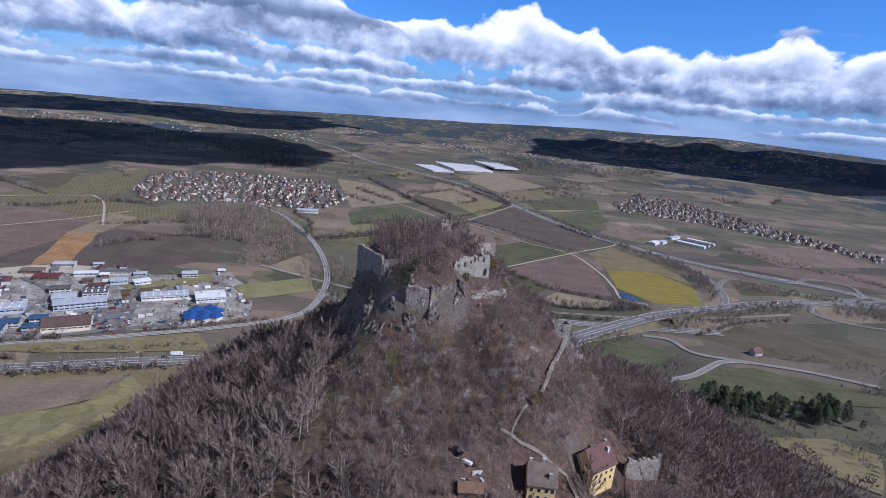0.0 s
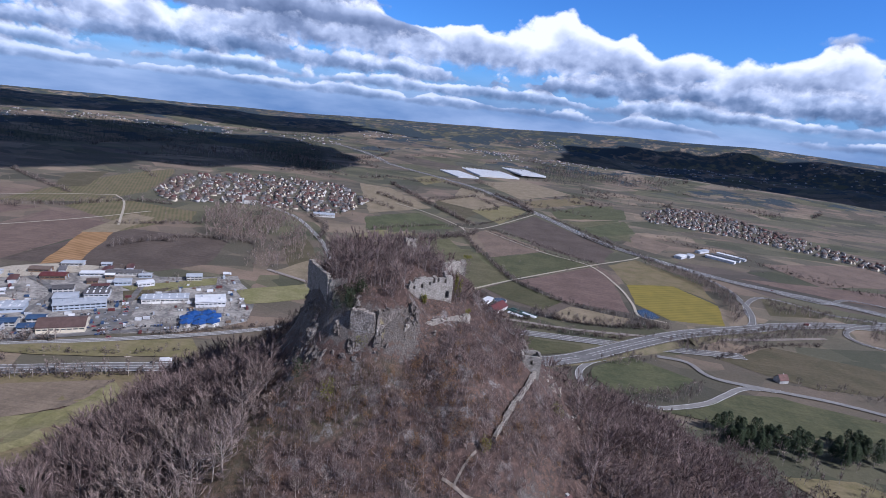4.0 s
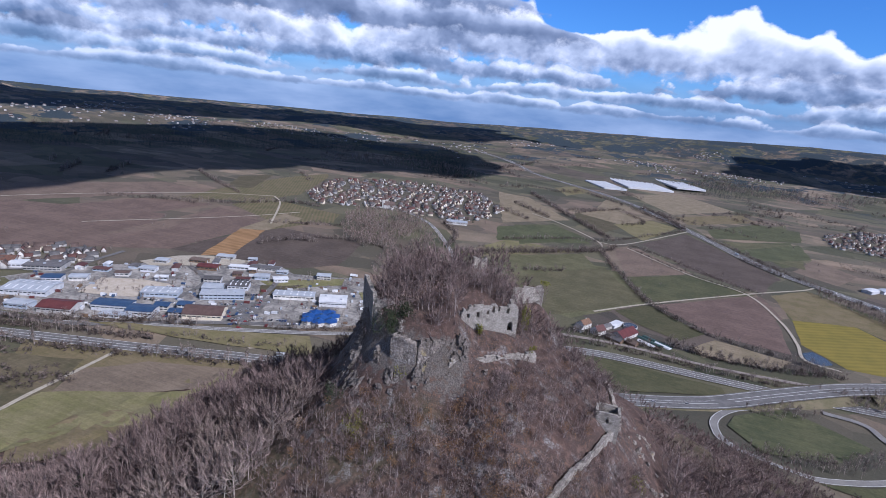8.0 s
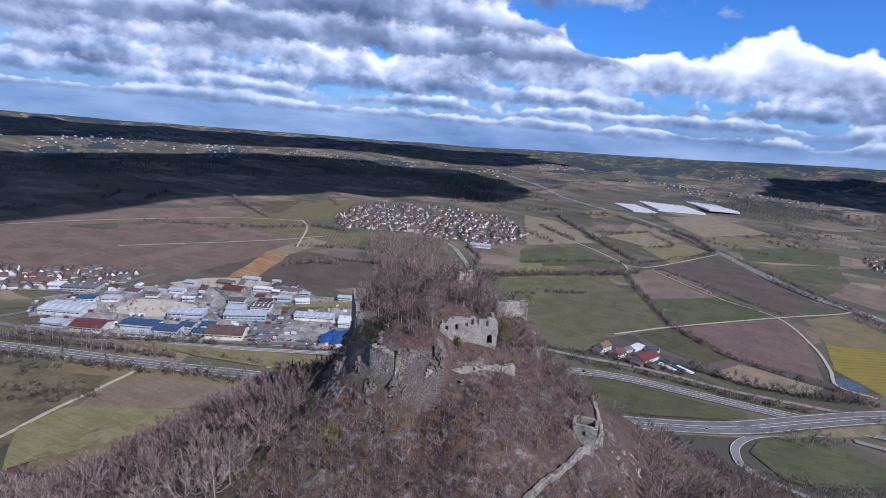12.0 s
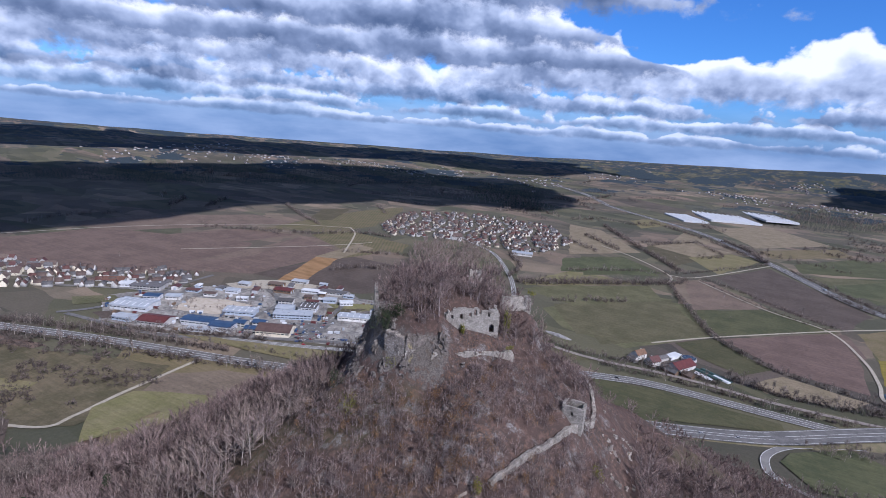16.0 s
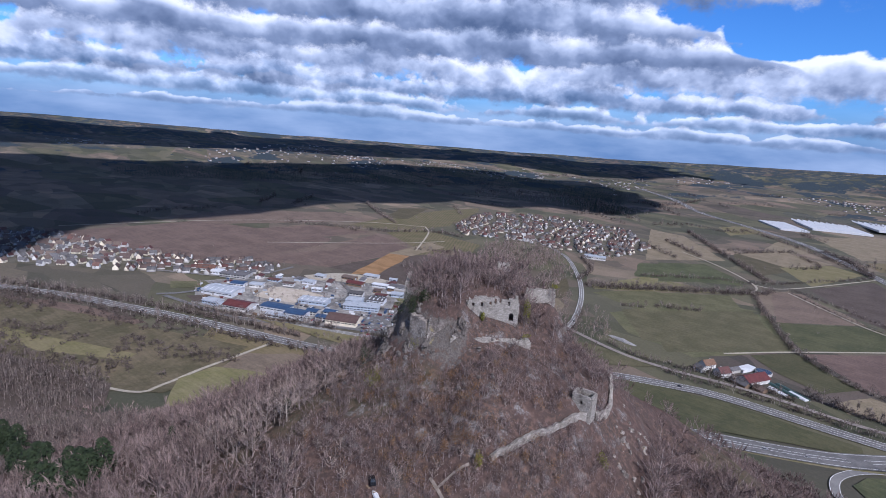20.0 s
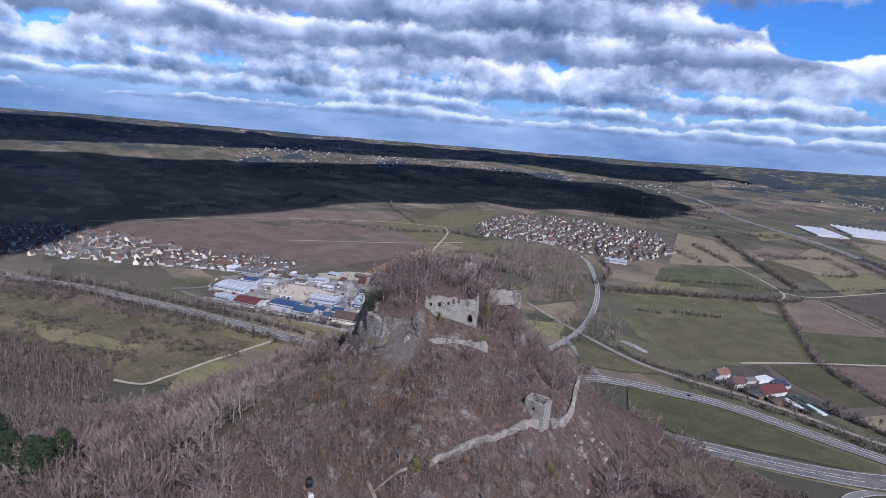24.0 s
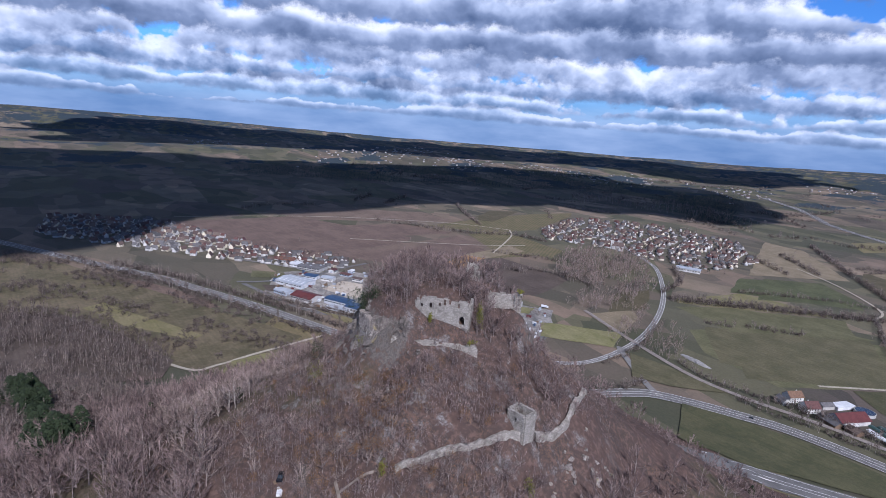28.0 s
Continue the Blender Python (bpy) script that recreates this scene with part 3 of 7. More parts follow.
field("brown", (-1048, 418), (-1024, 708), (-720, 833), (-617, 672), (-742, 494), (-899, 431))
field("brown", (-675, 572), (-687, 837), (-702, 960), (-600, 1000), (-560, 800))
field("olive", (-259, 904), (-236, 970), (-185, 863), (-208, 800))
field("tan", (-221, 770), (-194, 844), (-169, 820), (-150, 735))
field("green", (249, 518), (288, 534), (345, 581), (392, 588), (513, 556), (490, 527), (318, 508))
field("olive", (365, 672), (456, 736), (618, 693), (573, 635), (451, 622), (397, 648))
field("straw", (315, 439), (380, 451), (414, 433), (371, 377), (340, 398))
field("olive", (558, 985), (655, 946), (609, 895), (520, 878))
field("brown", (560, 1092), (953, 1128), (844, 1007), (726, 1021))
field("brown", (685, 1254), (972, 1373), (1019, 1214), (731, 1110))
field("green", (306, 1400), (470, 1600), (458, 1427), (346, 1330))
field("tan", (-60, 1560), (20, 1700), (130, 1640), (60, 1480))
field("straw", (40, 1470), (130, 1620), (190, 1560), (110, 1330))
field("straw", (-420, 392), (-330, 428), (-225, 455), (-180, 470), (-165, 440), (-230, 405), (-300, 385), (-360, 330))
field("olive", (-102, 875), (51, 1043), (106, 894), (57, 828), (-36, 766))
field("brown", (35, 1185), (82, 1246), (168, 1160), (202, 1107), (120, 1075), (66, 1028))
field("green", (89, 1010), (206, 1099), (290, 1045), (131, 896))
field("dark", (168, 1160), (264, 1268), (337, 1166), (304, 1065), (250, 1093))
field("brown", (135, 885), (297, 1041), (309, 940), (192, 828))
field("tan", (-320, 1710), (-220, 1690), (-63, 1430), (-193, 1269))
field("green", (-166, 1265), (-88, 1346), (13, 1239), (-115, 1098))
field("olive", (-68, 1547), (23, 1692), (78, 1494), (24, 1341), (-35, 1418))
field("tan", (-11, 1903), (83, 1794), (52, 1702), (-23, 1640))
field("straw", (-193, 1996), (-121, 2150), (-67, 2020), (-131, 1844))
field("tan", (52, 2104), (228, 2326), (389, 2054), (185, 1785), (133, 1912))
field("straw", (191, 1750), (396, 1993), (421, 1877), (221, 1642))
field("green", (262, 1602), (417, 1844), (520, 1820), (484, 1638), (273, 1503))
field("olive", (282, 1479), (466, 1589), (419, 1314), (339, 1360))
field("brown", (-1110, 661), (-1121, 829), (-975, 1060), (-818, 1068), (-901, 883), (-974, 715))
field("rows", (-819, 952), (-844, 1168), (-851, 1370), (-819, 1536), (-779, 1475), (-676, 1188), (-692, 1034))
field("olive", (-935, 1282), (-897, 1376), (-798, 1159), (-844, 1125))
# dark woodland floor under the copse, laid as a field sheet
field("dark", (-600, 88), (-540, 182), (-440, 227), (-350, 254), (-312, 235), (-328, 150), (-400, 78)).location.z += 0.25
field("straw", (-322, 302), (-322, 341), (-228, 392), (-223, 440), (-193, 413), (-204, 360), (-251, 316), (-273, 268)).location.z += 0.3
field("tan", (-556, 836), (-574, 987), (-523, 978), (-517, 856)).location.z += 0.2
field("orange", (-492, 679), (-556, 836), (-517, 856), (-460, 707)).location.z += 0.2

# ---- bare trees ----


def tube(path, radii, sides):
    """Verts and triangles of a tapered tube along a path."""
    V, F = [], []
    for p, r in zip(path, radii):
        for i in range(sides):
            a = 2 * math.pi * i / sides
            V.append((p[0] + r * math.cos(a), p[1] + r * math.sin(a), p[2]))
    for j in range(len(path) - 1):
        for i in range(sides):
            a, b, c, d = j * sides + i, j * sides + (i + 1) % sides, (j + 1) * sides + (i + 1) % sides, (j + 1) * sides + i
            F += [(a, b, c), (a, c, d)]
    return V, F


def bare_tree(seed, limbs, twigs, height=11.0, spread=0.42, thick=0.1):
    """A leafless broadleaf tree: (trunk and limbs), (twigs), each verts and triangles."""
    rng = random.Random(seed)
    lean = Vector((rng.uniform(-.06, .06), rng.uniform(-.06, .06), 1.0)) * height
    V, F = tube([(0, 0, -0.6), lean * 0.4, lean * 0.88], (0.020 * height, 0.013 * height, 0.002 * height), 4)
    ends = [(lean * 0.5, lean * 0.9)] * 2
    for i in range(limbs):
        p0 = lean * rng.uniform(0.18, 0.6)
        a = i * 2.4 + rng.uniform(-.5, .5)
        out, up = height * spread * rng.uniform(0.45, 1.0), height * rng.uniform(0.24, 0.46)
        p2 = p0 + Vector((math.cos(a) * out, math.sin(a) * out, up))
        p2.z = min(p2.z, height * rng.uniform(0.85, 1.0))
        p1 = p0.lerp(p2, 0.5) + Vector((math.cos(a), math.sin(a), -0.6)) * 0.05 * height
        v, f = tube([p0, p1, p2], (0.009 * height, 0.006 * height, 0.0015 * height), 3)
        F += [tuple(len(V) + q for q in t) for t in f]
        V += v
        ends += [(p0, p1), (p1, p2), (p1, p2)]
    TV, TF = [], []
    for i in range(twigs):
        a, b = ends[rng.randrange(len(ends))]
        u = rng.uniform(0.15, 1.0)
        base = a.lerp(b, u)
        d = ((b - a).normalized() * 0.6 + (base - lean * 0.45).normalized() * 0.8 + Vector((rng.gauss(0, .6), rng.gauss(0, .6), rng.uniform(-.2, .7)))).normalized()
        tip = base + d * height * rng.uniform(0.10, 0.25) * (1.25 - 0.5 * u)
        side = d.cross(Vector((rng.gauss(0, 1), rng.gauss(0, 1), rng.gauss(0, 1)))).normalized() * thick * rng.uniform(0.6, 1.2)
        n = len(TV)
        TV += [base - side * 0.5, base + side * 0.5, tip]
        TF.append((n, n + 1, n + 2))
    return (V, F), (TV, TF)


def mesh_np(name, V, F, mats, index=None):
    """A mesh of triangles from arrays."""
    V, F = np.asarray(V, np.float32), np.asarray(F, np.int32)
    me = bpy.data.meshes.new(name)
    me.vertices.add(len(V))
    me.vertices.foreach_set("co", V.ravel())
    me.loops.add(F.size)
    me.loops.foreach_set("vertex_index", F.ravel())
    me.polygons.add(len(F))
    me.polygons.foreach_set("loop_start", np.arange(0, F.size, 3, dtype=np.int32))
    for m in mats:
        me.materials.append(MATS[m])
    if index is not None:
        me.polygons.foreach_set("material_index", np.asarray(index, np.int32))
    me.update(calc_edges=True)
    return me


def joined(name, kinds, places, label, category, mats):
    """One mesh of many plants. kinds: lists of (verts, tris) per material; places: kind, x, y, z, turn, scale, stretch."""
    VV, FF, MM, base = [], [], [], 0
    arrays = [[(np.array([tuple(v) for v in V], np.float32).reshape(-1, 3), np.array(F, np.int32).reshape(-1, 3)) for V, F in kind] for kind in kinds]
    for kind, x, y, z, turn, s, st in places:
        c, sn = math.cos(turn) * s, math.sin(turn) * s
        rot = np.array([[c, -sn, 0], [sn, c, 0], [0, 0, s * st]], np.float32)
        for m, (V, F) in enumerate(arrays[kind]):
            if len(V):
                VV.append(V @ rot.T + np.array((x, y, z), np.float32))
                FF.append(F + base)
                MM.append(np.full(len(F), m, np.int32))
                base += len(V)
    ob = new(name, mesh_np(name, np.concatenate(VV), np.concatenate(FF), mats, np.concatenate(MM)))
    return tagged(ob, label, category, kind="stuff")


def slope_at(x, y):
    return math.hypot(ground_z(x + 1.5, y) - ground_z(x - 1.5, y), ground_z(x, y + 1.5) - ground_z(x, y - 1.5)) / 3.0


KEEP_OUT = []          # x, y, radius: places kept free of trees


def is_free(x, y):
    return all((x - a) ** 2 + (y - b) ** 2 > r * r for a, b, r in KEEP_OUT)


def keep_line(points, r):
    KEEP_OUT.extend((p.x, p.y, r) for p in curve(points, r))


# paths, walls and yards on the hill
KEEP_OUT += [(72.6, 192, 11), (98, 208.5, 12), (72, 181, 8), (104, 199, 9), (50, 182, 7), (84, 196, 7), (118, 211, 8), (58, 186, 7), (44, 256, 13), (53, 280, 5), (-3, 254, 8), (24, 236, 6), (34, 234, 6), (40, 240, 7), (60, 262, 6), (88, 252, 5), (20, 205, 5), (99, 288, 9), (100, 275, 9), (101, 264, 7), (107, 258, 6), (92, 283, 5)]
keep_line([(110, 278), (104, 272), (98, 262), (90, 252), (84, 243), (76, 235), (66, 226)], 3.0)

FOREST = [bare_tree(s, 12, 310, 12.0, 0.46, 0.14) for s in range(5)] + [bare_tree(s + 20, 5, 130, 11.5, 0.46, 0.26) for s in range(4)]
rng = random.Random(11)
near_places, far_places = [], []
for gx in np.arange(-480, 380, 4.1):
    for gy in np.arange(20, 620, 4.1):
        x, y = gx + rng.uniform(-2.2, 2.2), gy + rng.uniform(-2.2, 2.2)
        z = ground_z(x, y)
        r = math.hypot(x - HILL.x, y - HILL.y)
        edge = 9.0 + 6.0 * fbm(x, y, 60.0, 9.0)
        if z < edge or r > (470 if x < -60 and y < 260 else 340) or not is_free(x, y) or slope_at(x, y) > 1.35:
            continue
        front = (y - HILL.y) < 0.35 * r
        if (not front and 48 < r < 250 and rng.random() < 0.85) or y < (115 if x < -20 else 148):
            continue
        thin = fbm(x, y, 22.0, 4.4)
        way = math.degrees(math.atan2(x - HILL.x, y - HILL.y))
        # bare rock round the cliffs, only low growth on the slope under the ruin
        if 27 < r < 47 and (way < -58 or way > 138) and (way < -70 or way > 160 or rng.random() < 0.7):
            continue
        under = front and 36 < r < 92 and -10 < x < 112 and y < 275
        if under and rng.random() < 0.35:
            continue
        if r < 62 and front and y < 258 and thin < -0.25 and rng.random() < 0.5:
            continue
        if (y > 330 or r > 230) and rng.random() < 0.45:
            continue
        near = (r < 130 and front) or (-110 < x < 0 and y < 300)
        low = r > 80 and front
        if low and rng.random() < (0.36 if x < -40 else 0.5):
            continue
        s = rng.uniform(0.6, 1.1) * (0.46 if under else 1.05 if 47 < r < 80 and -165 < way < -100 else 0.68 if 34 < r < 75 else (0.9 if x < -120 else 1.25) if low else 0.92)
        p = (rng.randrange(5) if near else 5 + rng.randrange(4), x, y, z, rng.uniform(0, 6.28), s, rng.uniform(0.9, 1.2))
        (near_places if near else far_places).append(p)

# the trees on the slope below the ruin are things of their own
singles = [p for p in near_places if -55 < p[1] < 105 and 172 < p[2] < 236][:300]
chosen = set(map(id, singles))
protos = []
for i in range(5):
    root = new("bare_tree")
    tagged(root, "leafless grey-brown deciduous tree on the steep slope", "tree", "bare trees on the slope")
    for part_name, (V, F), mat in zip(("trunk", "crown"), FOREST[i], ("bark", "twigs")):
        ob = new(part_name, mesh_np(part_name, [tuple(v) for v in V], F, (mat,)))
        ob.parent = root
    protos.append(root)
used = set()
for kind, x, y, z, turn, s, st in singles:
    m = Matrix.LocRotScale((x, y, z - 0.3), Euler((0, 0, turn)), (s, s, s * st))
    if kind not in used:
        used.add(kind)
        protos[kind].matrix_basis = m
    else:
        ob = copy_thing(protos[kind], Matrix())
        ob.matrix_basis = m
# trees in the south-western corner, their shade painted by the darker twig colour
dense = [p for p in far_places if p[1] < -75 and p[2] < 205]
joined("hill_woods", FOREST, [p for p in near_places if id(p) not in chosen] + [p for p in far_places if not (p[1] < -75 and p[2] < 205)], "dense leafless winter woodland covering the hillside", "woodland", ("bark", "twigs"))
joined("foot_woods", FOREST, dense, "bare wood at the foot of the hill, twigs coloured as in shade", "woodland", ("bark", "twigs_dark"))

# ---- ruins, rocks and houses on the hill ----


def make_masonry(name, a, b, joint, scale):
    """Rough stone courses: uneven stones, recessed joints, lichen stains."""
    mat, k, sh, pos = material(name, 0.95)
    squash = k.n("ShaderNodeMapping", in_Vector=pos, in_Scale=(1.0, 1.0, 1.7))
    stone = k.n("ShaderNodeTexVoronoi", 1, in_Vector=squash, in_Scale=scale)
    gap = k.n("ShaderNodeTexVoronoi", 0, feature="DISTANCE_TO_EDGE", in_Vector=squash, in_Scale=scale)
    seps = k.t.nodes.new("ShaderNodeSeparateColor")
    k.put(seps, 0, stone)
    stain = k.noise(pos, 0.35, 6.0, 0.65)
    col = k.mix(seps.outputs[0], (*a, 1), (*b, 1))
    col = k.mix(k.smooth(stain, 0.5, 0.72), col, (a[0] * 0.55, a[1] * 0.55, a[2] * 0.52, 1))
    col = k.mix(k.smooth(gap, 0.07, 0.02), col, (*joint, 1))
    k.put(sh, "Base Color", col)
    bumped(k, sh, k.math("ADD", k.smooth(gap, 0.0, 0.12), k.math("MULTIPLY", stain, 0.5)), 0.9, 0.15)


make_masonry("masonry", (0.27, 0.248, 0.22), (0.43, 0.40, 0.36), (0.22, 0.20, 0.17), 1.5)
make_masonry("masonry_pale", (0.29, 0.262, 0.228), (0.46, 0.425, 0.375), (0.22, 0.195, 0.165), 1.3)


def make_rock(name="rock", light=1.0):
    """Cracked weathered rock; light: how pale this kind of stone is."""
    mat, k, sh, pos = material(name, 0.95)
    tall = k.n("ShaderNodeMapping", in_Vector=pos, in_Scale=(1.0, 1.0, 0.4))
    crack = k.n("ShaderNodeTexVoronoi", 0, feature="DISTANCE_TO_EDGE", in_Vector=tall, in_Scale=0.9)
    n1, n2 = k.noise(pos, 0.25, 6.0, 0.65), k.noise(pos, 1.6, 5.0, 0.7)
    col = k.mix(k.smooth(n1, 0.35, 0.65), (0.080, 0.068, 0.060, 1), (0.225, 0.196, 0.174, 1))
    pale = k.smooth(k.noise(pos, 0.055, 3.0), 0.46, 0.60)
    col = k.mix(k.math("MULTIPLY", k.smooth(n2, 0.46, 0.66), k.math("ADD", 0.25, k.math("MULTIPLY", pale, 0.75))), col, (0.37, 0.345, 0.315, 1))
    col = k.mix(k.math("MULTIPLY", k.smooth(k.noise(pos, 0.18, 4.0), 0.60, 0.7), 0.7), col, (0.30, 0.25, 0.12, 1))
    col = k.mix(k.math("MULTIPLY", k.smooth(crack, 0.05, 0.0), k.math("MULTIPLY", n2, 1.1)), col, (0.085, 0.075, 0.067, 1))
    if light != 1.0:
        col = k.mix(1.0, col, (light, light * 0.99, light * 0.97, 1), "MULTIPLY")
    k.put(sh, "Base Color", col)
    bumped(k, sh, k.math("ADD", k.math("MULTIPLY", k.smooth(crack, 0.0, 0.10), 0.5), k.math("MULTIPLY", n2, 1.4)), 1.0, 0.5)


make_rock()
make_rock("rock_pale", 1.55)
mottled("render_yellow", (0.62, 0.47, 0.20), (0.70, 0.55, 0.27), 3.0, 0.85)
mottled("plaster_white", (0.36, 0.35, 0.335), (0.58, 0.57, 0.55), 9.0, 0.85, per_object=0.3, per_island=0.25)
mottled("plaster_cream", (0.60, 0.54, 0.42), (0.70, 0.64, 0.52), 4.0, 0.85, per_object=0.15)
mottled("tiles_red", (0.092, 0.047, 0.043), (0.135, 0.068, 0.060), 2.0, 0.75, per_object=0.25)
mottled("tiles_brown", (0.092, 0.066, 0.058), (0.14, 0.102, 0.088), 2.0, 0.75, per_object=0.3)
mottled("tiles_grey", (0.085, 0.082, 0.085), (0.14, 0.135, 0.135), 2.0, 0.7, per_object=0.3)
mottled("tiles_orange", (0.115, 0.060, 0.045), (0.165, 0.090, 0.066), 2.0, 0.8, per_object=0.2)
mottled("sheet_blue", (0.016, 0.058, 0.20), (0.024, 0.080, 0.26), 6.0, 0.45)
mottled("sheet_navy", (0.030, 0.060, 0.125), (0.045, 0.085, 0.16), 6.0, 0.5)
mottled("sheet_red", (0.095, 0.030, 0.030), (0.13, 0.042, 0.040), 5.0, 0.6)
mottled("sheet_brown", (0.085, 0.055, 0.050), (0.12, 0.08, 0.07), 5.0, 0.6)
mottled("sheet_grey", (0.33, 0.36, 0.40), (0.43, 0.46, 0.50), 8.0, 0.5)
mottled("sheet_white", (0.56, 0.58, 0.60), (0.70, 0.71, 0.72), 8.0, 0.5)
mottled("panel_wall", (0.48, 0.50, 0.53), (0.62, 0.63, 0.65), 5.0, 0.6, per_object=0.12)
mottled("panel_blue", (0.34, 0.40, 0.48), (0.42, 0.47, 0.54), 5.0, 0.6)
mottled("glass_dark", (0.020, 0.025, 0.032), (0.05, 0.06, 0.07), 3.0, 0.12, spec=0.6)
mottled("timber", (0.13, 0.085, 0.055), (0.20, 0.14, 0.095), 1.0, 0.85)
mottled("concrete", (0.36, 0.35, 0.33), (0.46, 0.45, 0.43), 5.0, 0.9)
mottled("yard", (0.12, 0.116, 0.112), (0.36, 0.34, 0.31), 26.0, 0.9)
mottled("earth_pale", (0.40, 0.345, 0.27), (0.52, 0.46, 0.38), 10.0, 0.95)
mottled("path_earth", (0.17, 0.14, 0.115), (0.26, 0.222, 0.183), 2.0)
mottled("pipe", (0.30, 0.30, 0.30), (0.38, 0.38, 0.38), 1.0, 0.4, 0.8)
mottled("ivy", (0.10, 0.105, 0.015), (0.20, 0.19, 0.03), 1.2, 0.8, bump=0)
mottled("evergreen", (0.020, 0.032, 0.014), (0.048, 0.060, 0.026), 1.5, 0.8, bump=0)


def bm_box(bm, x0, y0, z0, x1, y1, z1):
    vs = [bm.verts.new(p) for p in ((x0, y0, z0), (x1, y0, z0), (x1, y1, z0), (x0, y1, z0), (x0, y0, z1), (x1, y0, z1), (x1, y1, z1), (x0, y1, z1))]
    for f in ((3, 2, 1, 0), (4, 5, 6, 7), (0, 1, 5, 4), (1, 2, 6, 5), (2, 3, 7, 6), (3, 0, 4, 7)):
        bm.faces.new([vs[i] for i in f])
    return vs


def part(name, bm, mat, parent=None, label=""):
    me = bpy.data.meshes.new(name)
    bmesh.ops.recalc_face_normals(bm, faces=bm.faces[:])
    bm.to_mesh(me)
    bm.free()
    me.materials.append(MATS[mat])
    ob = new(name, me)
    ob.parent = parent
    if label:
        ob["label"] = label
    return ob


def box_part(name, box, mat, parent, label=""):
    bm = bmesh.new()
    bm_box(bm, *box)
    return part(name, bm, mat, parent, label)


def ruin_wall(name, a, b, bottom, top, thick, mat, label, openings=(), ragged=1.0, seed=1, cell=0.5):
    """A standing piece of ruined wall from a to b with a broken top; openings (along, z, width, height, arched) go right through it."""
    a, b = Vector(a), Vector(b)
    n, m = max(2, round((b - a).length / cell)), max(2, round((top - bottom) / cell))
    along = (b - a) / n
    side = Vector((along.y, -along.x)).normalized() * thick / 2
    solid = {}
    for i in range(n):
        h = top - ragged * (0.5 + 0.9 * fbm(i * cell, seed * 13.0, 3.0, seed)) - (1.2 * ragged if i in (0, n - 1) else 0)
        for j in range(m):
            z = bottom + (j + 0.5) * cell
            ok = z < h
            for (u, zc, w, hh, arched) in openings:
                du, dz = (i + 0.5) * cell - u, z - zc
                if abs(du) < w / 2 and 0 < dz < hh and (not arched or dz < hh - w / 2 or du * du + (dz - hh + w / 2) ** 2 < w * w / 4):
                    ok = False
            solid[i, j] = ok
    bm = bmesh.new()
    rng = random.Random(seed)
    cache = {}

    def v(i, j, s):
        if (i, j, s) not in cache:
            p = a + along * i + side * s + Vector((rng.uniform(-.06, .06), rng.uniform(-.06, .06)))
            cache[i, j, s] = bm.verts.new((p.x, p.y, bottom + j * cell + rng.uniform(-.1, .1)))
        return cache[i, j, s]

    for (i, j), ok in solid.items():
        if not ok:
            continue
        for s in (-1, 1):
            bm.faces.new([v(i, j, s), v(i + 1, j, s), v(i + 1, j + 1, s), v(i, j + 1, s)])
        for di, dj, p, q in ((-1, 0, (0, 0), (0, 1)), (1, 0, (1, 0), (1, 1)), (0, -1, (0, 0), (1, 0)), (0, 1, (0, 1), (1, 1))):
            if not solid.get((i + di, j + dj), False):
                bm.faces.new([v(i + p[0], j + p[1], -1), v(i + q[0], j + q[1], -1), v(i + q[0], j + q[1], 1), v(i + p[0], j + p[1], 1)])
    ob = part(name, bm, mat)
    return tagged(ob, label, "ruin wall", "ruined castle walls")


ruin_wall("castle_wall", (35.6, 249.4), (51.8, 262.8), 172.5, 185.6, 1.2, "masonry", "grey stone castle wall with broken windows and arch", ((2.5, 181.2, 0.9, 1.6, True), (6.0, 181.0, 1.3, 1.9, True), (9.6, 182.2, 0.8, 1.4, False), (11.6, 182.6, 0.9, 2.6, False), (13.6, 183.0, 0.8, 2.4, False), (17.2, 181.8, 0.9, 2.0, False), (18.4, 175.4, 1.9, 3.6, True)), 1.5, 2)
ruin_wall("castle_wall", (45.8, 279.0), (55.8, 287.4), 171.0, 185.7, 1.3, "masonry_pale", "pale sunlit stone wall piece on the summit", (), 0.9, 5)
ruin_wall("castle_wall", (55.8, 287.4), (53.2, 290.6), 172.0, 185.0, 1.2, "masonry", "grey return wall behind the summit wall", (), 1.2, 6)
ruin_wall("castle_wall", (51.8, 262.8), (47.5, 268.5), 173.0, 184.6, 1.1, "masonry", "broken grey side wall of the ruined hall", ((2.5, 179.5, 1.0, 2.0, True),), 2.0, 7)
ruin_wall("castle_wall", (35.6, 249.4), (31.0, 255.0), 174.0, 184.0, 1.1, "masonry", "broken grey side wall of the ruined hall", (), 2.2, 8)
ruin_wall("bastion_wall", (6.5, 244.2), (-7.0, 262.5), 172.0, 184.4, 1.4, "masonry", "dark grey retaining wall above the cliff", (), 0.7, 9)
ruin_wall("bastion_wall", (6.5, 244.2), (13.0, 247.0), 172.0, 183.4, 1.3, "masonry", "short grey return of the retaining wall", (), 1.2, 10)
ruin_wall("terrace_wall", (37.0, 237.6), (49.5, 248.5), 165.0, 171.6, 1.2, "masonry_pale", "low pale terrace wall below the ruin", (), 0.9, 11)
ruin_wall("terrace_wall", (49.5, 248.5), (60.5, 260.5), 164.0, 171.2, 1.2, "masonry_pale", "low pale terrace wall below the ruin", (), 0.7, 12)
ruin_wall("keep_wall", (28.0, 282.0), (33.0, 286.0), 178.0, 193.5, 1.4, "masonry_pale", "pale stump of the castle keep among trees", (), 2.2, 13)
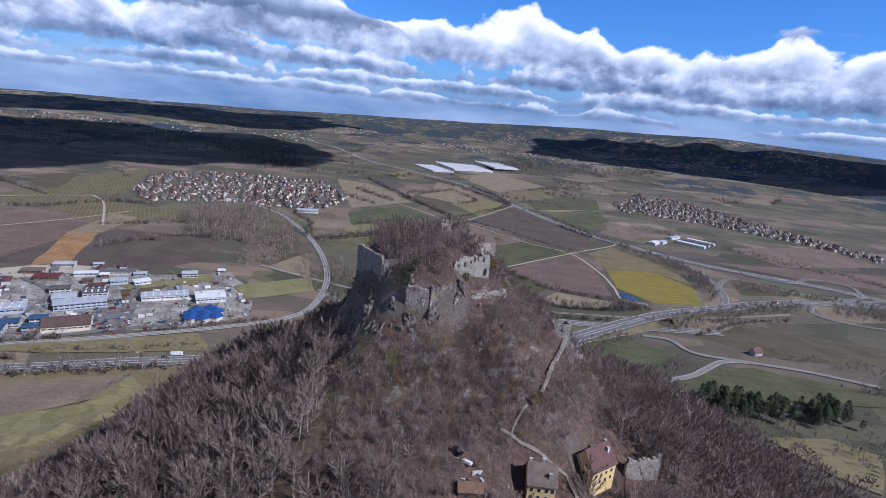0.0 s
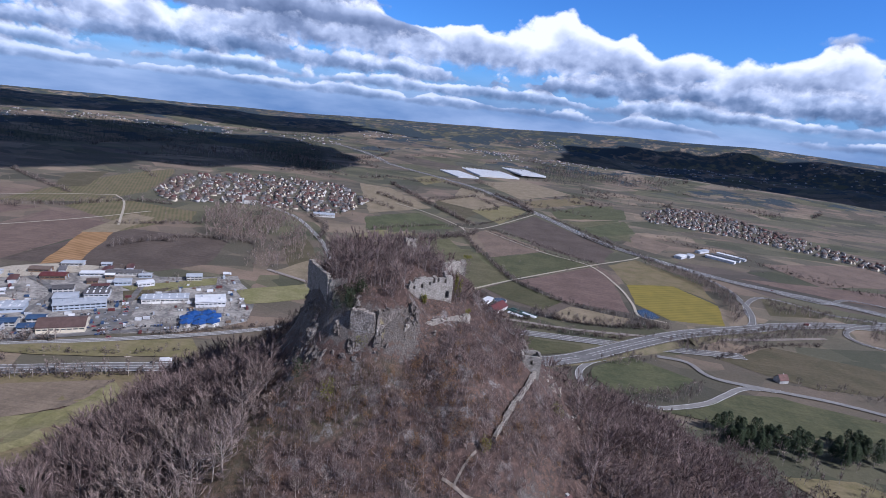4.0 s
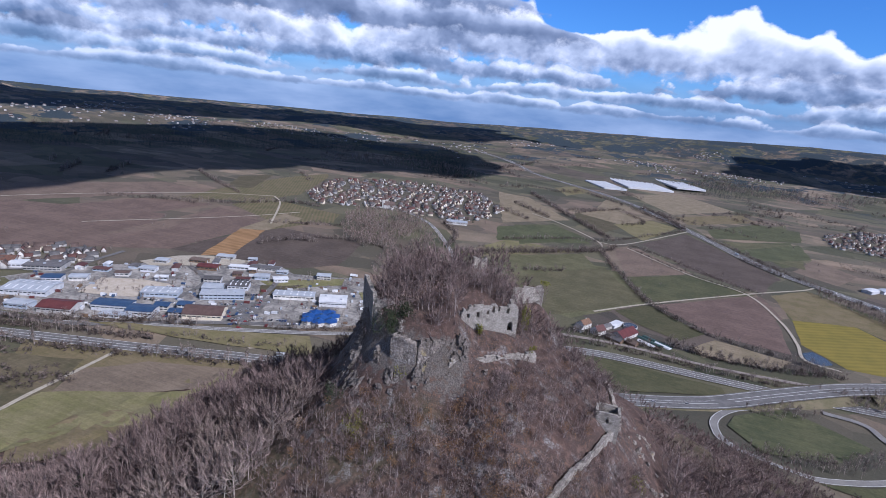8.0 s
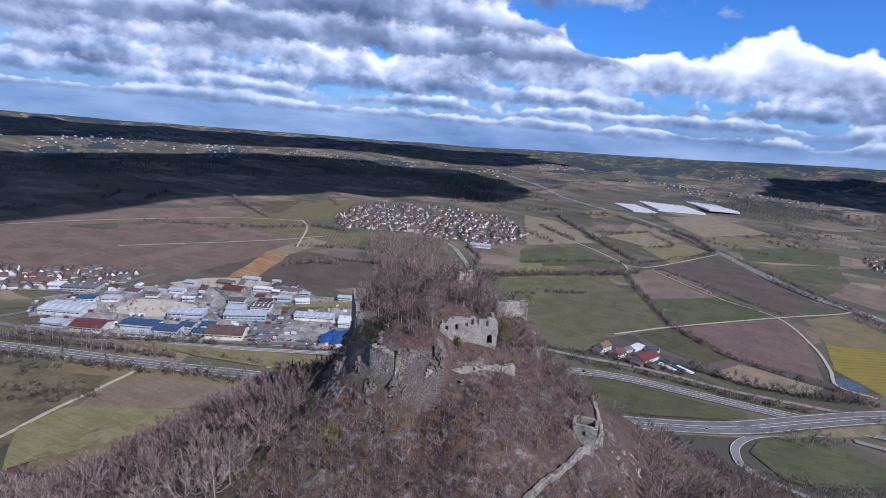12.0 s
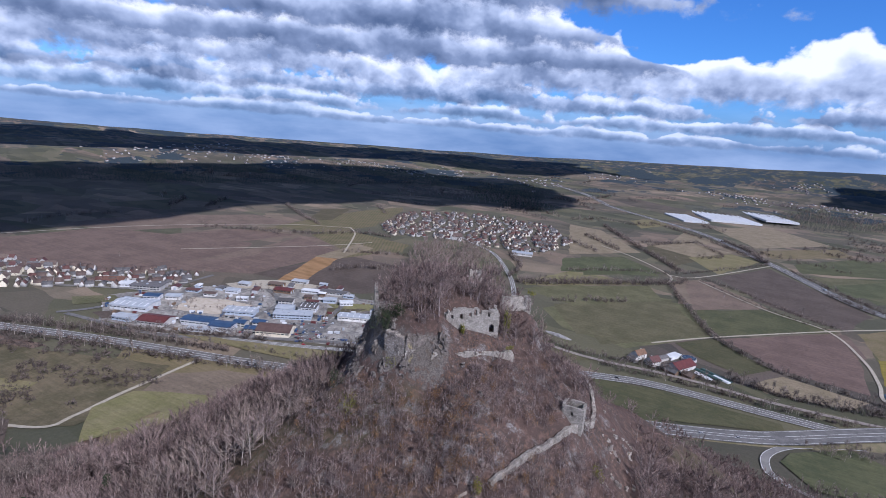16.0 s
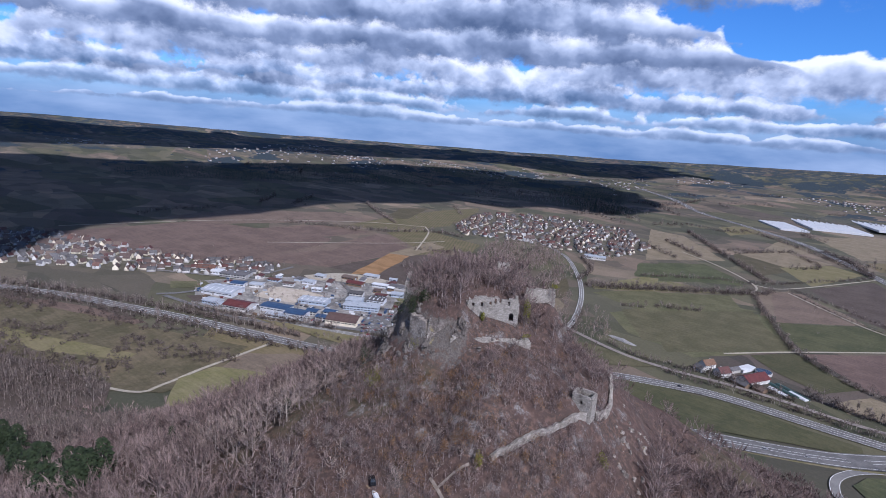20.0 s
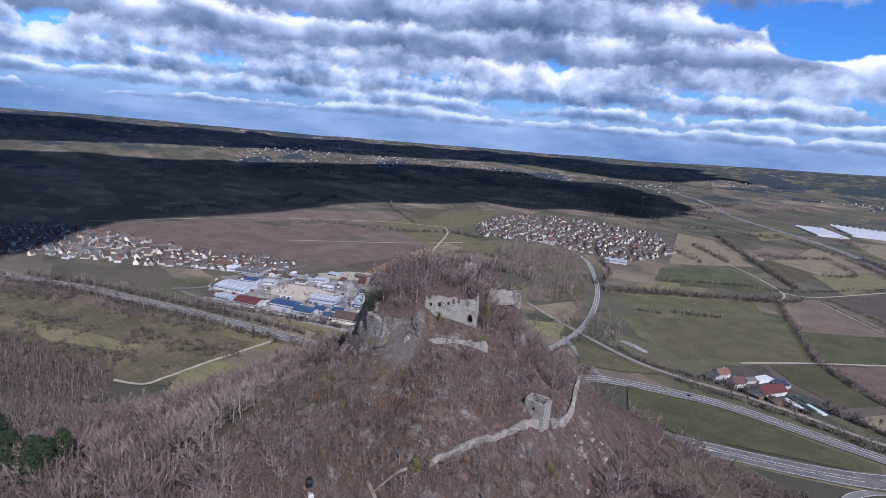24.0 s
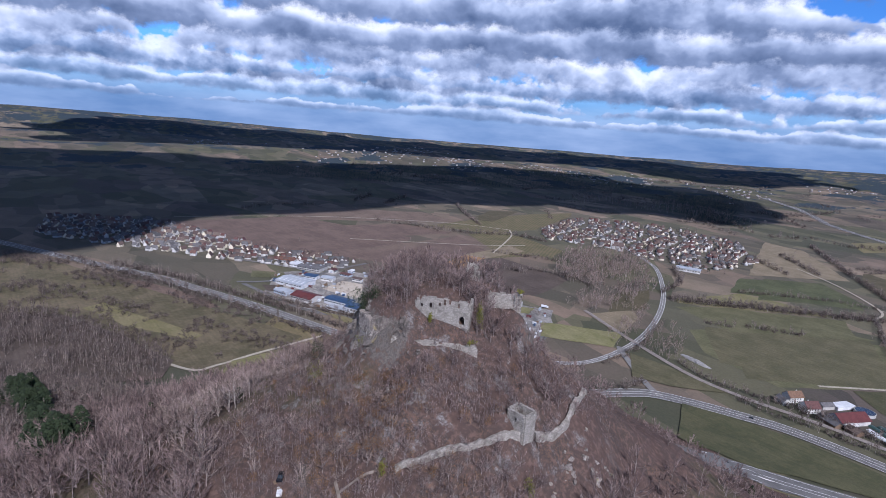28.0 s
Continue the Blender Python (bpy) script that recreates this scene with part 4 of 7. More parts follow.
ruin_wall("rubble_wall", (17.5, 236.4), (27.0, 235.4), 168.0, 176.2, 2.2, "rock_pale", "crumbling pale wall remains on the cliff edge", (), 1.1, 14)
ruin_wall("rubble_wall", (27.0, 235.4), (36.0, 240.8), 168.0, 177.0, 2.2, "rock_pale", "crumbling pale wall remains on the cliff edge", (), 1.2, 15)

# gate tower on the shoulder: three walls and a doorway
tower = tagged(new("gate_tower"), "square grey stone gate tower without roof", "tower")
for i, (a, b, ops) in enumerate((((83.6, 254.4), (90.6, 254.9), ((3.6, 155.2, 0.9, 1.3, False),)), ((90.6, 254.9), (90.2, 260.6), ()), ((90.2, 260.6), (83.2, 260.1), ()), ((83.2, 260.1), (83.6, 254.4), ((2.8, 149.6, 1.9, 3.8, True),)))):
    w = ruin_wall("tower_wall", a, b, 146.5, 158.6, 0.9, "masonry", "grey rubble masonry", ops, 0.35, 20 + i)
    w.parent = tower
    for key in ("category", "group"):
        if key in w:
            del w[key]


def crest_wall(name, points, half, height, mat, label):
    """A low wall that runs down the slope, stepped, with a pale worn top."""
    line = curve(points, 1.6)
    bm = bmesh.new()
    rng = random.Random(5)
    rows = []
    for i, q in enumerate(line):
        d = (line[min(i + 1, len(line) - 1)] - line[max(i - 1, 0)]).normalized()
        s = Vector((d.y, -d.x)) * (half + rng.uniform(-.25, .25))
        z = ground_z(q.x, q.y)
        t = z + height + rng.uniform(-.45, .45)
        rows.append([bm.verts.new(p) for p in ((q.x - s.x, q.y - s.y, z - 2.5), (q.x - s.x * .8, q.y - s.y * .8, t), (q.x + s.x * .8, q.y + s.y * .8, t - .25), (q.x + s.x, q.y + s.y, z - 2.5))])
    for a, b in zip(rows, rows[1:]):
        for i in range(3):
            bm.faces.new([a[i], a[i + 1], b[i + 1], b[i]])
    for r in (rows[0], rows[-1]):
        bm.faces.new(r)
    return tagged(part(name, bm, mat), label, "wall")


crest_wall("slope_wall", [(89.5, 256), (87, 248), (84, 241), (80, 232), (77, 224), (73.5, 215)], 0.75, 2.1, "masonry_pale", "long pale stone wall running down the slope")
crest_wall("slope_wall", [(90, 262), (91.5, 270), (90, 279), (86, 289), (82, 299), (77, 310)], 0.9, 2.2, "masonry_pale", "pale worn stone stair wall climbing along the shoulder")


def rock_mesh(seed, w, d, h, sides=7):
    """A tall cracked pillar of rock with an uneven top."""
    rng = random.Random(seed)
    bm = bmesh.new()
    rings = []
    for j in range(5):
        z = h * j / 4
        k = 1.0 - 0.10 * j + rng.uniform(-.1, .1)
        ox, oy = rng.uniform(-.2, .2) * w, rng.uniform(-.15, .15) * d
        rings.append([bm.verts.new((ox + w * .5 * k * math.cos(6.283 * i / sides) * rng.uniform(.75, 1.15), oy + d * .5 * k * math.sin(6.283 * i / sides) * rng.uniform(.75, 1.15), z + rng.uniform(-.12, .12) * h / 4)) for i in range(sides)])
    for a, b in zip(rings, rings[1:]):
        for i in range(sides):
            bm.faces.new([a[i], a[(i + 1) % sides], b[(i + 1) % sides], b[i]])
    bm.faces.new(rings[-1])
    bm.faces.new(list(reversed(rings[0])))
    me = bpy.data.meshes.new("rock")
    bm.to_mesh(me)
    bm.free()
    me.materials.append(MATS["rock"])
    return me


ROCKS = [rock_mesh(s, 3.0, 2.6, 7.0 + (s % 3) * 2) for s in range(8)]
cliff = tagged(new("cliff"), "steep grey and pale rock cliff of cracked pillars", "cliff")
rng = random.Random(3)
# the face itself: fractured blocks and ledges round the south and west of the summit, deepest to the west
REACH = np.arange(22.0, 84.0, 1.0)


def face_column(th):
    """Distance from the middle of the hill at which the ground falls below each height, that way."""
    zs = np.minimum.accumulate([ground_z(HILL.x + r * math.sin(th), HILL.y + r * math.cos(th)) for r in REACH])
    return lambda z: float(np.interp(-z, -zs, REACH))


def blocks(u, z, w, h, seed):
    """Outward offset of the block of rock at u metres along and z metres up."""
    u, z = u + 0.9 * fbm(u, z, 3.0, seed), z + 1.1 * fbm(z, u, 3.5, seed + 4.0)
    return noise.cell(Vector((u / w + 0.37 * math.floor(z / h), z / h, seed))) - 0.5


rows, bm = [], bmesh.new()
COLS, TALL = 420, 64
for i in range(COLS):
    deg = -218 + 168 * i / (COLS - 1)
    th = math.radians(deg)
    end = min(1.0, i / 20, (COLS - 1 - i) / 20)
    at = face_column(th)
    foot = float(np.interp(deg, (-218, -185, -165, -140, -110, -80, -50), (168, 163, 157, 147, 143, 146, 160)))
    top = 179.5 + 1.6 * fbm(deg, 0.0, 9.0, 8.1) - 7.0 * (1 - end)
    row = []
    for j in range(TALL):
        z = foot + (top - foot) * j / (TALL - 1)
        along = math.radians(deg) * 34.0
        rr = at(z)
        rough = 1.7 * blocks(along, z, 3.4, 5.5, 2.0) + 1.0 * blocks(along, z, 1.5, 2.3, 5.0) + 0.5 * blocks(along, z, 0.7, 1.0, 9.0) + 2.0 * fbm(along, z * 0.6, 8.0, 3.3)
        rr += 0.35 + rough * (0.35 + 0.65 * end) - 2.0 * (1 - end) - 1.2 * max(0.0, 1 - j / 6)
        row.append(bm.verts.new((HILL.x + rr * math.sin(th), HILL.y + rr * math.cos(th), z + 0.25 * blocks(z, along, 1.1, 1.1, 7.0))))
    row.append(bm.verts.new((HILL.x + 22 * math.sin(th), HILL.y + 22 * math.cos(th), 176.0)))
    rows.append(row)
for a, b in zip(rows, rows[1:]):
    for j in range(TALL):
        bm.faces.new([a[j], b[j], b[j + 1], a[j + 1]])
part("rock_face", bm, "rock", cliff)
for i in range(34):
    th = math.radians(rng.uniform(-212, -70))
    r = rng.uniform(36.0, 46.0)
    x, y = HILL.x + r * math.sin(th), HILL.y + r * math.cos(th)
    ob = new("rock", ROCKS[i % 8])
    ob.parent = cliff
    s = rng.uniform(0.4, 0.9)
    ob.matrix_basis = Matrix.LocRotScale((x, y, ground_z(x, y) - 2.5), Euler((rng.uniform(-.3, .3), rng.uniform(-.3, .3), rng.uniform(0, 6.28))), (s * rng.uniform(.8, 1.6), s, s * rng.uniform(0.35, 0.6)))
outcrop = tagged(new("rock_outcrop"), "bright broken rock outcrop on the eastern shoulder", "rock")
PALE = [me.copy() for me in ROCKS]
for me in PALE:
    me.materials[0] = MATS["rock_pale"]
for i in range(64):
    u = rng.random()
    x, y = 98 + 10 * u + rng.gauss(0, 4.0), 288 - 30 * u + rng.gauss(0, 7)
    ob = new("rock", PALE[i % 8])
    ob.parent = outcrop
    s = rng.uniform(0.3, 0.68)
    ob.matrix_basis = Matrix.LocRotScale((x, y, ground_z(x, y) - 1.8), Euler((rng.uniform(-.5, .5), rng.uniform(-.5, .5), rng.uniform(0, 6.28))), (s * 1.7, s * 1.3, s * 0.45))
scree = tagged(new("rock_outcrop"), "pale rock ribs breaking through the slope", "rock")
for i in range(70):
    x, y = rng.uniform(14, 62), rng.uniform(222, 243)
    if abs((x - 15) * 0.42 + 222 - y) > 13:
        continue
    ob = new("rock", ROCKS[i % 8])
    ob.parent = scree
    s = rng.uniform(0.25, 0.6)
    ob.matrix_basis = Matrix.LocRotScale((x, y, ground_z(x, y) - 2.0), Euler((rng.uniform(-.4, .4), rng.uniform(-.4, .4), rng.uniform(0, 6.28))), (s * 1.4, s * 1.2, s * 0.6))


def gable_house(name, x, y, z, rot, length, width, eave, ridge, wall, roof, label, windows=(), chimneys=(), over=0.5, category="house"):
    """A house along its local x: walls with gables, two thick roof slopes, windows set proud as frame and pane, chimneys."""
    root = new(name)
    root.matrix_basis = pose(x, y, z, 0, 0, rot)
    hl, hw = length / 2, width / 2
    bm = bmesh.new()
    pts = [(-hw, -4.0), (hw, -4.0), (hw, eave), (0, ridge), (-hw, eave)]
    ends = [[bm.verts.new((sx * hl, p[0], p[1])) for p in pts] for sx in (-1, 1)]
    bm.faces.new(ends[0]), bm.faces.new(list(reversed(ends[1])))
    for i in range(5):
        bm.faces.new([ends[0][i], ends[0][(i + 1) % 5], ends[1][(i + 1) % 5], ends[1][i]])
    body = part("wall", bm, wall, root)
    k = (ridge - eave) / hw
    for sy in (-1, 1):
        bm = bmesh.new()
        lo, hi = (sy * (hw + over), eave - k * over), (0, ridge)
        vs = [[bm.verts.new((sx * (hl + over), p, q + dz)) for p, q in (lo, hi) for dz in (0.04, 0.30)] for sx in (-1, 1)]
        for f in ((0, 1, 3, 2),):
            bm.faces.new([vs[0][i] for i in f]), bm.faces.new([vs[1][i] for i in reversed(f)])
        for i, j in ((0, 1), (1, 3), (3, 2), (2, 0)):
            bm.faces.new([vs[0][i], vs[0][j], vs[1][j], vs[1][i]])
        part("roof", bm, roof, root)
    for face, u, zc, w, h in windows:
        win = box_part("window", (-w / 2 - .12, -.06, -h / 2 - .12, w / 2 + .12, .06, h / 2 + .12), "plaster_white", root)
        pane = box_part("pane", (-w / 2, -.10, -h / 2, w / 2, -.061, h / 2), "glass_dark", win)
        spots = {"s": pose(u, -hw, zc), "n": pose(u, hw, zc, 0, 0, 180), "w": pose(-hl, u, zc, 0, 0, -90), "e": pose(hl, u, zc, 0, 0, 90)}
        win.matrix_basis = spots[face]
    for u, v, h in chimneys:
        zc = ridge - k * abs(v)
        ch = box_part("chimney", (u - .45, v - .4, zc - 1.0, u + .45, v + .4, zc + h), "plaster_white", root, "white rendered chimney")
        box_part("cap", (u - .55, v - .5, zc + h, u + .55, v + .5, zc + h + .15), "concrete", ch)
    return tagged(root, label, category)


gable_house("farmhouse", 72.6, 192.0, 119.2, -2, 9.6, 9.6, 6.6, 12.0, "render_yellow", "tiles_brown", "yellow farmhouse with a purplish brown tiled roof", [("s", u, zc, 1.0, 1.3) for u in (-3.4, -0.8, 1.8, 3.8) for zc in (1.6, 4.6)] + [("w", -2.2, 4.4, 1.0, 1.3), ("w", 2.2, 4.4, 1.0, 1.3), ("w", 0, 8.2, 0.9, 1.2)], ((-4.2, 0.3, 1.4), (0.2, 0.3, 1.8), (2.6, -3.2, 1.8)))
gable_house("farmhouse", 96.2, 209.3, 115.6, 36, 13.0, 10.4, 7.2, 13.6, "render_yellow", "tiles_red", "tall yellow house with a red tiled gable roof", [("w", u, zc, 0.9, 1.2) for u in (-2.8, -0.9, 1.2, 3.0) for zc in (1.6, 4.4)] + [("w", u, 8.0, 0.9, 1.2) for u in (-1.5, 0.9)] + [("s", u, zc, 1.0, 1.3) for u in (-4.6, -1.8, 1.2, 4.2) for zc in (1.8, 4.8)], ((4.0, -2.2, 1.9), (5.4, 0.6, 1.2)))
gable_house("shed", 47.5, 181.5, 123.6, 4, 8.0, 5.0, 3.0, 5.0, "timber", "tiles_orange", "small shed with a rust orange tiled roof", [("s", -1.5, 1.6, 0.9, 0.9)], (), 0.4, "shed")
gable_house("shed", 56.0, 180.5, 122.8, 4, 7.0, 5.0, 2.8, 4.4, "timber", "tiles_brown", "low brown roofed shed beside the farmyard", (), (), 0.4, "shed")
ruin_wall("retaining_wall", (110.0, 213.0), (124.5, 217.0), 108.0, 122.4, 1.4, "masonry_pale", "high pale grey stone retaining wall by the yard", (), 1.6, 31)
ruin_wall("retaining_wall", (124.5, 217.0), (126.5, 223.0), 108.0, 122.0, 1.3, "masonry_pale", "grey end of the high yard wall", (), 1.8, 32)
for pts, w in (([(58, 203), (66, 201), (76, 200), (84, 199)], 0.9), ([(84, 199), (88, 192), (93, 180)], 1.8), ([(62, 202), (64, 206), (68, 211)], 0.7)):
    line = curve(pts, 2.0)
    v, f = ribbon(line, w / 2, 0.5)
    tagged(link_mesh("footpath", v, f, "path_earth"), "pale trodden footpath on the hillside", "path", kind="structure")
# yard clutter: white planks, bench, tarpaulin
rng = random.Random(8)
for i in range(9):
    x, y = rng.uniform(41, 58), rng.uniform(184.5, 190)
    s = rng.uniform(0.5, 1.3)
    bm = bmesh.new()
    bm_box(bm, -s, -s * .5, 0, s, s * .5, rng.uniform(.3, .9))
    bmesh.ops.bevel(bm, geom=bm.edges[:], offset=0.08, segments=1, affect="EDGES")
    ob = part("sheeted_stack", bm, ("concrete", "timber", "concrete")[i % 3])
    ob.matrix_basis = pose(x, y, ground_z(x, y), 0, 0, rng.uniform(0, 180))
    tagged(ob, ("pale grey stack of boards in the farmyard", "stack of brown timber in the farmyard", "grey stack of blocks in the farmyard")[i % 3], "stack", "stacks in the farmyard")
bench = tagged(new("bench"), "weathered wooden bench on the grass slope", "bench")
for zz, yy in ((0.45, -.2), (0.45, .05), (0.75, .22), (0.95, .24)):
    box_part("plank", (-1.4, yy - .08, zz, 1.4, yy + .08, zz + .08), "timber", bench)
for u in (-1.1, 1.1):
    box_part("leg", (u - .08, -.25, -.2, u + .08, .25, .45), "timber", bench)
bench.matrix_basis = pose(87.5, 217.5, ground_z(87.5, 217.5) + .1, 0, 0, 10)


def wheel(parent, x, y, r, w):
    bm = bmesh.new()
    bmesh.ops.create_cone(bm, cap_ends=True, segments=14, radius1=r, radius2=r, depth=w, matrix=Matrix.Translation((x, y, r)) @ Matrix.Rotation(math.pi / 2, 4, "X"))
    t = part("wheel", bm, "rubber", parent)
    bm = bmesh.new()
    bmesh.ops.create_cone(bm, cap_ends=True, segments=10, radius1=r * .55, radius2=r * .5, depth=w + .04, matrix=Matrix.Translation((x, y, r)) @ Matrix.Rotation(math.pi / 2, 4, "X"))
    part("rim", bm, "pipe", t)


mottled("rubber", (0.02, 0.02, 0.02), (0.035, 0.035, 0.035), 0.5, 0.8)
mottled("paint_black", (0.012, 0.012, 0.014), (0.02, 0.02, 0.022), 2.0, 0.25, spec=0.6)
mottled("paint_white", (0.70, 0.70, 0.70), (0.78, 0.78, 0.78), 2.0, 0.3, spec=0.6)
mottled("paint_red", (0.30, 0.02, 0.02), (0.36, 0.03, 0.03), 2.0, 0.3, spec=0.6)
mottled("paint_blue", (0.03, 0.07, 0.20), (0.04, 0.09, 0.24), 2.0, 0.3, spec=0.6)
mottled("paint_silver", (0.40, 0.41, 0.42), (0.48, 0.49, 0.50), 2.0, 0.3, 0.5, spec=0.6)


def car(paint, length=4.4, width=1.8, height=1.45, detailed=True):
    """A car: body, glazed cabin and four wheels."""
    root = new("car")
    bm = bmesh.new()
    prof = [(-.5, .28), (-.5, .52), (-.44, .60), (.28, .62), (.48, .55), (.5, .30)]
    sides = [[bm.verts.new((u * length, s * width / 2, v * height / 1.0)) for u, v in prof] for s in (-1, 1)]
    bm.faces.new(sides[0]), bm.faces.new(list(reversed(sides[1])))
    for i in range(6):
        bm.faces.new([sides[0][i], sides[0][(i + 1) % 6], sides[1][(i + 1) % 6], sides[1][i]])
    part("body", bm, paint, root)
    bm = bmesh.new()
    prof = [(-.46, .60), (-.38, .96), (.06, 1.0), (.25, .62)]
    sides = [[bm.verts.new((u * length, s * width * (.46 if v < .7 else .38), v * height)) for u, v in prof] for s in (-1, 1)]
    bm.faces.new(sides[0]), bm.faces.new(list(reversed(sides[1])))
    for i in range(4):
        bm.faces.new([sides[0][i], sides[0][(i + 1) % 4], sides[1][(i + 1) % 4], sides[1][i]])
    part("cabin", bm, "glass_dark", root, "dark glass cabin windows")
    box_part("roof_panel", (-.36 * length, -width * .37, height * .97, .05 * length, width * .37, height * 1.01), paint, root)
    if detailed:
        for u in (-.31, .31):
            for s in (-1, 1):
                wheel(root, u * length, s * width * .44, .33, .24)
    return root


jeep = tagged(car("paint_black", 4.6, 1.9, 1.9), "black off-road car parked on the clearing", "car")
jeep.matrix_basis = pose(42.5, 191.5, ground_z(42.5, 191.5) + .3, 0, 0, -38)
trailer = tagged(new("trailer"), "white flat trailer with grey boxes beside the car", "trailer")
box_part("bed", (-1.6, -.9, .5, 1.6, .9, .7), "paint_white", trailer)
for u in (-1.0, .1, 1.0):
    box_part("crate", (u - .4, -.7, .705, u + .4, .6, 1.2), "sheet_white", trailer)
for s in (-.95, .95):
    wheel(trailer, 0, s, .33, .2)
trailer.matrix_basis = pose(46.5, 189.3, ground_z(46.5, 189.3) + .3, 0, 0, -30)

# ---- clouds overhead that shade the plain ----
mottled("cloud_white", (0.75, 0.75, 0.76), (0.85, 0.85, 0.86), 200.0, bump=0)
CLOUD_Z = 1500.0


def cloud(corners, seed):
    """A lumpy flat-based cloud high overhead, out of view, placed by the ground that its shade falls on."""
    k = CLOUD_Z / SUN_DIR.z
    sx, sy = SUN_DIR.x * k, SUN_DIR.y * k
    pts = curve([*corners, corners[0]], 60.0)[:-1]
    cx, cy = sum(p.x for p in pts) / len(pts), sum(p.y for p in pts) / len(pts)
    rings, verts, faces = [(0.99, 0), (1.0, 25), (0.86, 90), (0.6, 160), (0.3, 190)], [], []
    n = len(pts)
    for s, h in rings:
        for p in pts:
            w = 1.0 + (0.06 if seed < 2 else 0.15) * fbm(p.x, p.y, 130.0 if seed < 2 else 260.0, seed, 5)
            x, y = cx + (p.x - cx) * s * w, cy + (p.y - cy) * s * w
            verts.append((x + sx, y + sy, CLOUD_Z + h * (1 + 0.5 * fbm(x, y, 150.0, seed + 2.0))))
    for j in range(len(rings) - 1):
        faces += [(j * n + i, j * n + (i + 1) % n, (j + 1) * n + (i + 1) % n, (j + 1) * n + i) for i in range(n)]
    faces += [tuple(range(n - 1, -1, -1)), tuple(range(len(verts) - n, len(verts)))]
    tagged(link_mesh("backdrop", verts, faces, "cloud_white", smooth=True), "white flat-based cumulus cloud drifting high overhead", "sky", kind="structure")


cloud([(-800, -250), (-845, 230), (-960, 385), (-1062, 470), (-1055, 620), (-1042, 868), (-1090, 1165), (-975, 1466), (-950, 1760), (-683, 1880), (-474, 1880), (-450, 2250), (-734, 2600), (-1500, 2650), (-1900, 2105), (-2250, 1105), (-2500, 100)], 1.0)
cloud([(-3700, 300), (-2900, 700), (-2500, 2200), (-2000, 3100), (-900, 3500), (-700, 4300), (-2400, 4100), (-3900, 2600), (-4300, 900)], 3.0)
cloud([(800, 3250), (1500, 2950), (2600, 2700), (3300, 2800), (3000, 3500), (1800, 4000), (700, 4300), (500, 3700)], 5.0)

cloud([(-2134, 332), (-2128, 749), (-1948, 1077), (-1478, 881), (-1387, 541), (-1408, 257)], 11.0)
cloud([(-1552, 2085), (-1338, 2445), (-978, 2764), (-634, 2097), (-820, 1665), (-1116, 1627)], 13.0)

# ---- smaller plants, hedges and woods of the plain ----


def leafy(seed, n, rx, rz, leaf, base=0.0):
    """An uneven clump of small leaves."""
    rng = random.Random(seed)
    V, F = [], []
    lobes = [(rng.gauss(0, .45), rng.gauss(0, .45), rng.uniform(.25, .8), rng.uniform(.35, .6)) for _ in range(6)]
    for i in range(n):
        lx, ly, lz, lr = lobes[i % 6]
        d = Vector((rng.gauss(0, 1), rng.gauss(0, 1), rng.gauss(0, 1))).normalized() * lr * rng.uniform(.6, 1.05)
        c = Vector(((lx + d.x) * rx, (ly + d.y) * rx, base + max(0.02, (lz + d.z)) * rz))
        a = Vector((rng.gauss(0, 1), rng.gauss(0, 1), rng.gauss(0, 1))).normalized() * leaf
        b = a.cross(Vector((rng.gauss(0, 1), rng.gauss(0, 1), rng.gauss(0, 1)))).normalized() * leaf * .7
        k = len(V)
        V += [c - a, c + a, c + b]
        F.append((k, k + 1, k + 2))
    return V, F


def pine(seed, height=14.0, n=420, bare=0.4):
    rng = random.Random(seed)
    trunk = tube([(0, 0, -.5), (rng.uniform(-.2, .2), 0, height * .5), (0, 0, height * .97)], (.26, .17, .03), 5)
    V, F = [], []
    for i in range(n):
        u = rng.random()
        z = height * (bare + (1 - bare) * u)
        r = height * .21 * (1 - u) ** .6 * rng.uniform(.35, 1.1) + .2
        a = rng.uniform(0, 6.283)
        c = Vector((r * math.cos(a), r * math.sin(a), z - .12 * r))
        t = Vector((math.cos(a), math.sin(a), -.3)) * rng.uniform(.5, 1.1)
        s = Vector((-math.sin(a), math.cos(a), rng.uniform(-.5, .5))) * rng.uniform(.25, .55)
        k = len(V)
        V += [c - s, c + s, c + t]
        F.append((k, k + 1, k + 2))
    return trunk, (V, F)


LOW = []
for s in range(4):
    stem, twig = bare_tree(s + 40, 1, 22, 9.0, 0.34, 0.26)
    crown = leafy(s + 50, 40, 2.3, 5.6, 0.64, 2.8)
    off = len(twig[0])
    LOW.append((stem, (twig[0] + crown[0], twig[1] + [tuple(off + q for q in t) for t in crown[1]])))
SHRUB = [(([], []), leafy(s + 60, 34, 1.7, 2.6, 0.55)) for s in range(3)]
SCRUB = [bare_tree(s + 70, 5, 62, 4.6, 0.55, 0.11) for s in range(3)]
rng = random.Random(21)
woods, hedges = [], []


def grow(places, kinds, x, y, s):
    places.append((rng.randrange(kinds), x, y, ground_z(x, y), rng.uniform(0, 6.28), s, rng.uniform(.85, 1.25)))


def inside(x, y, poly):
    hit = False
    for (ax, ay), (bx, by) in zip(poly, poly[1:] + poly[:1]):
        if (ay > y) != (by > y) and x < (bx - ax) * (y - ay) / (by - ay) + ax:
            hit = not hit
    return hit


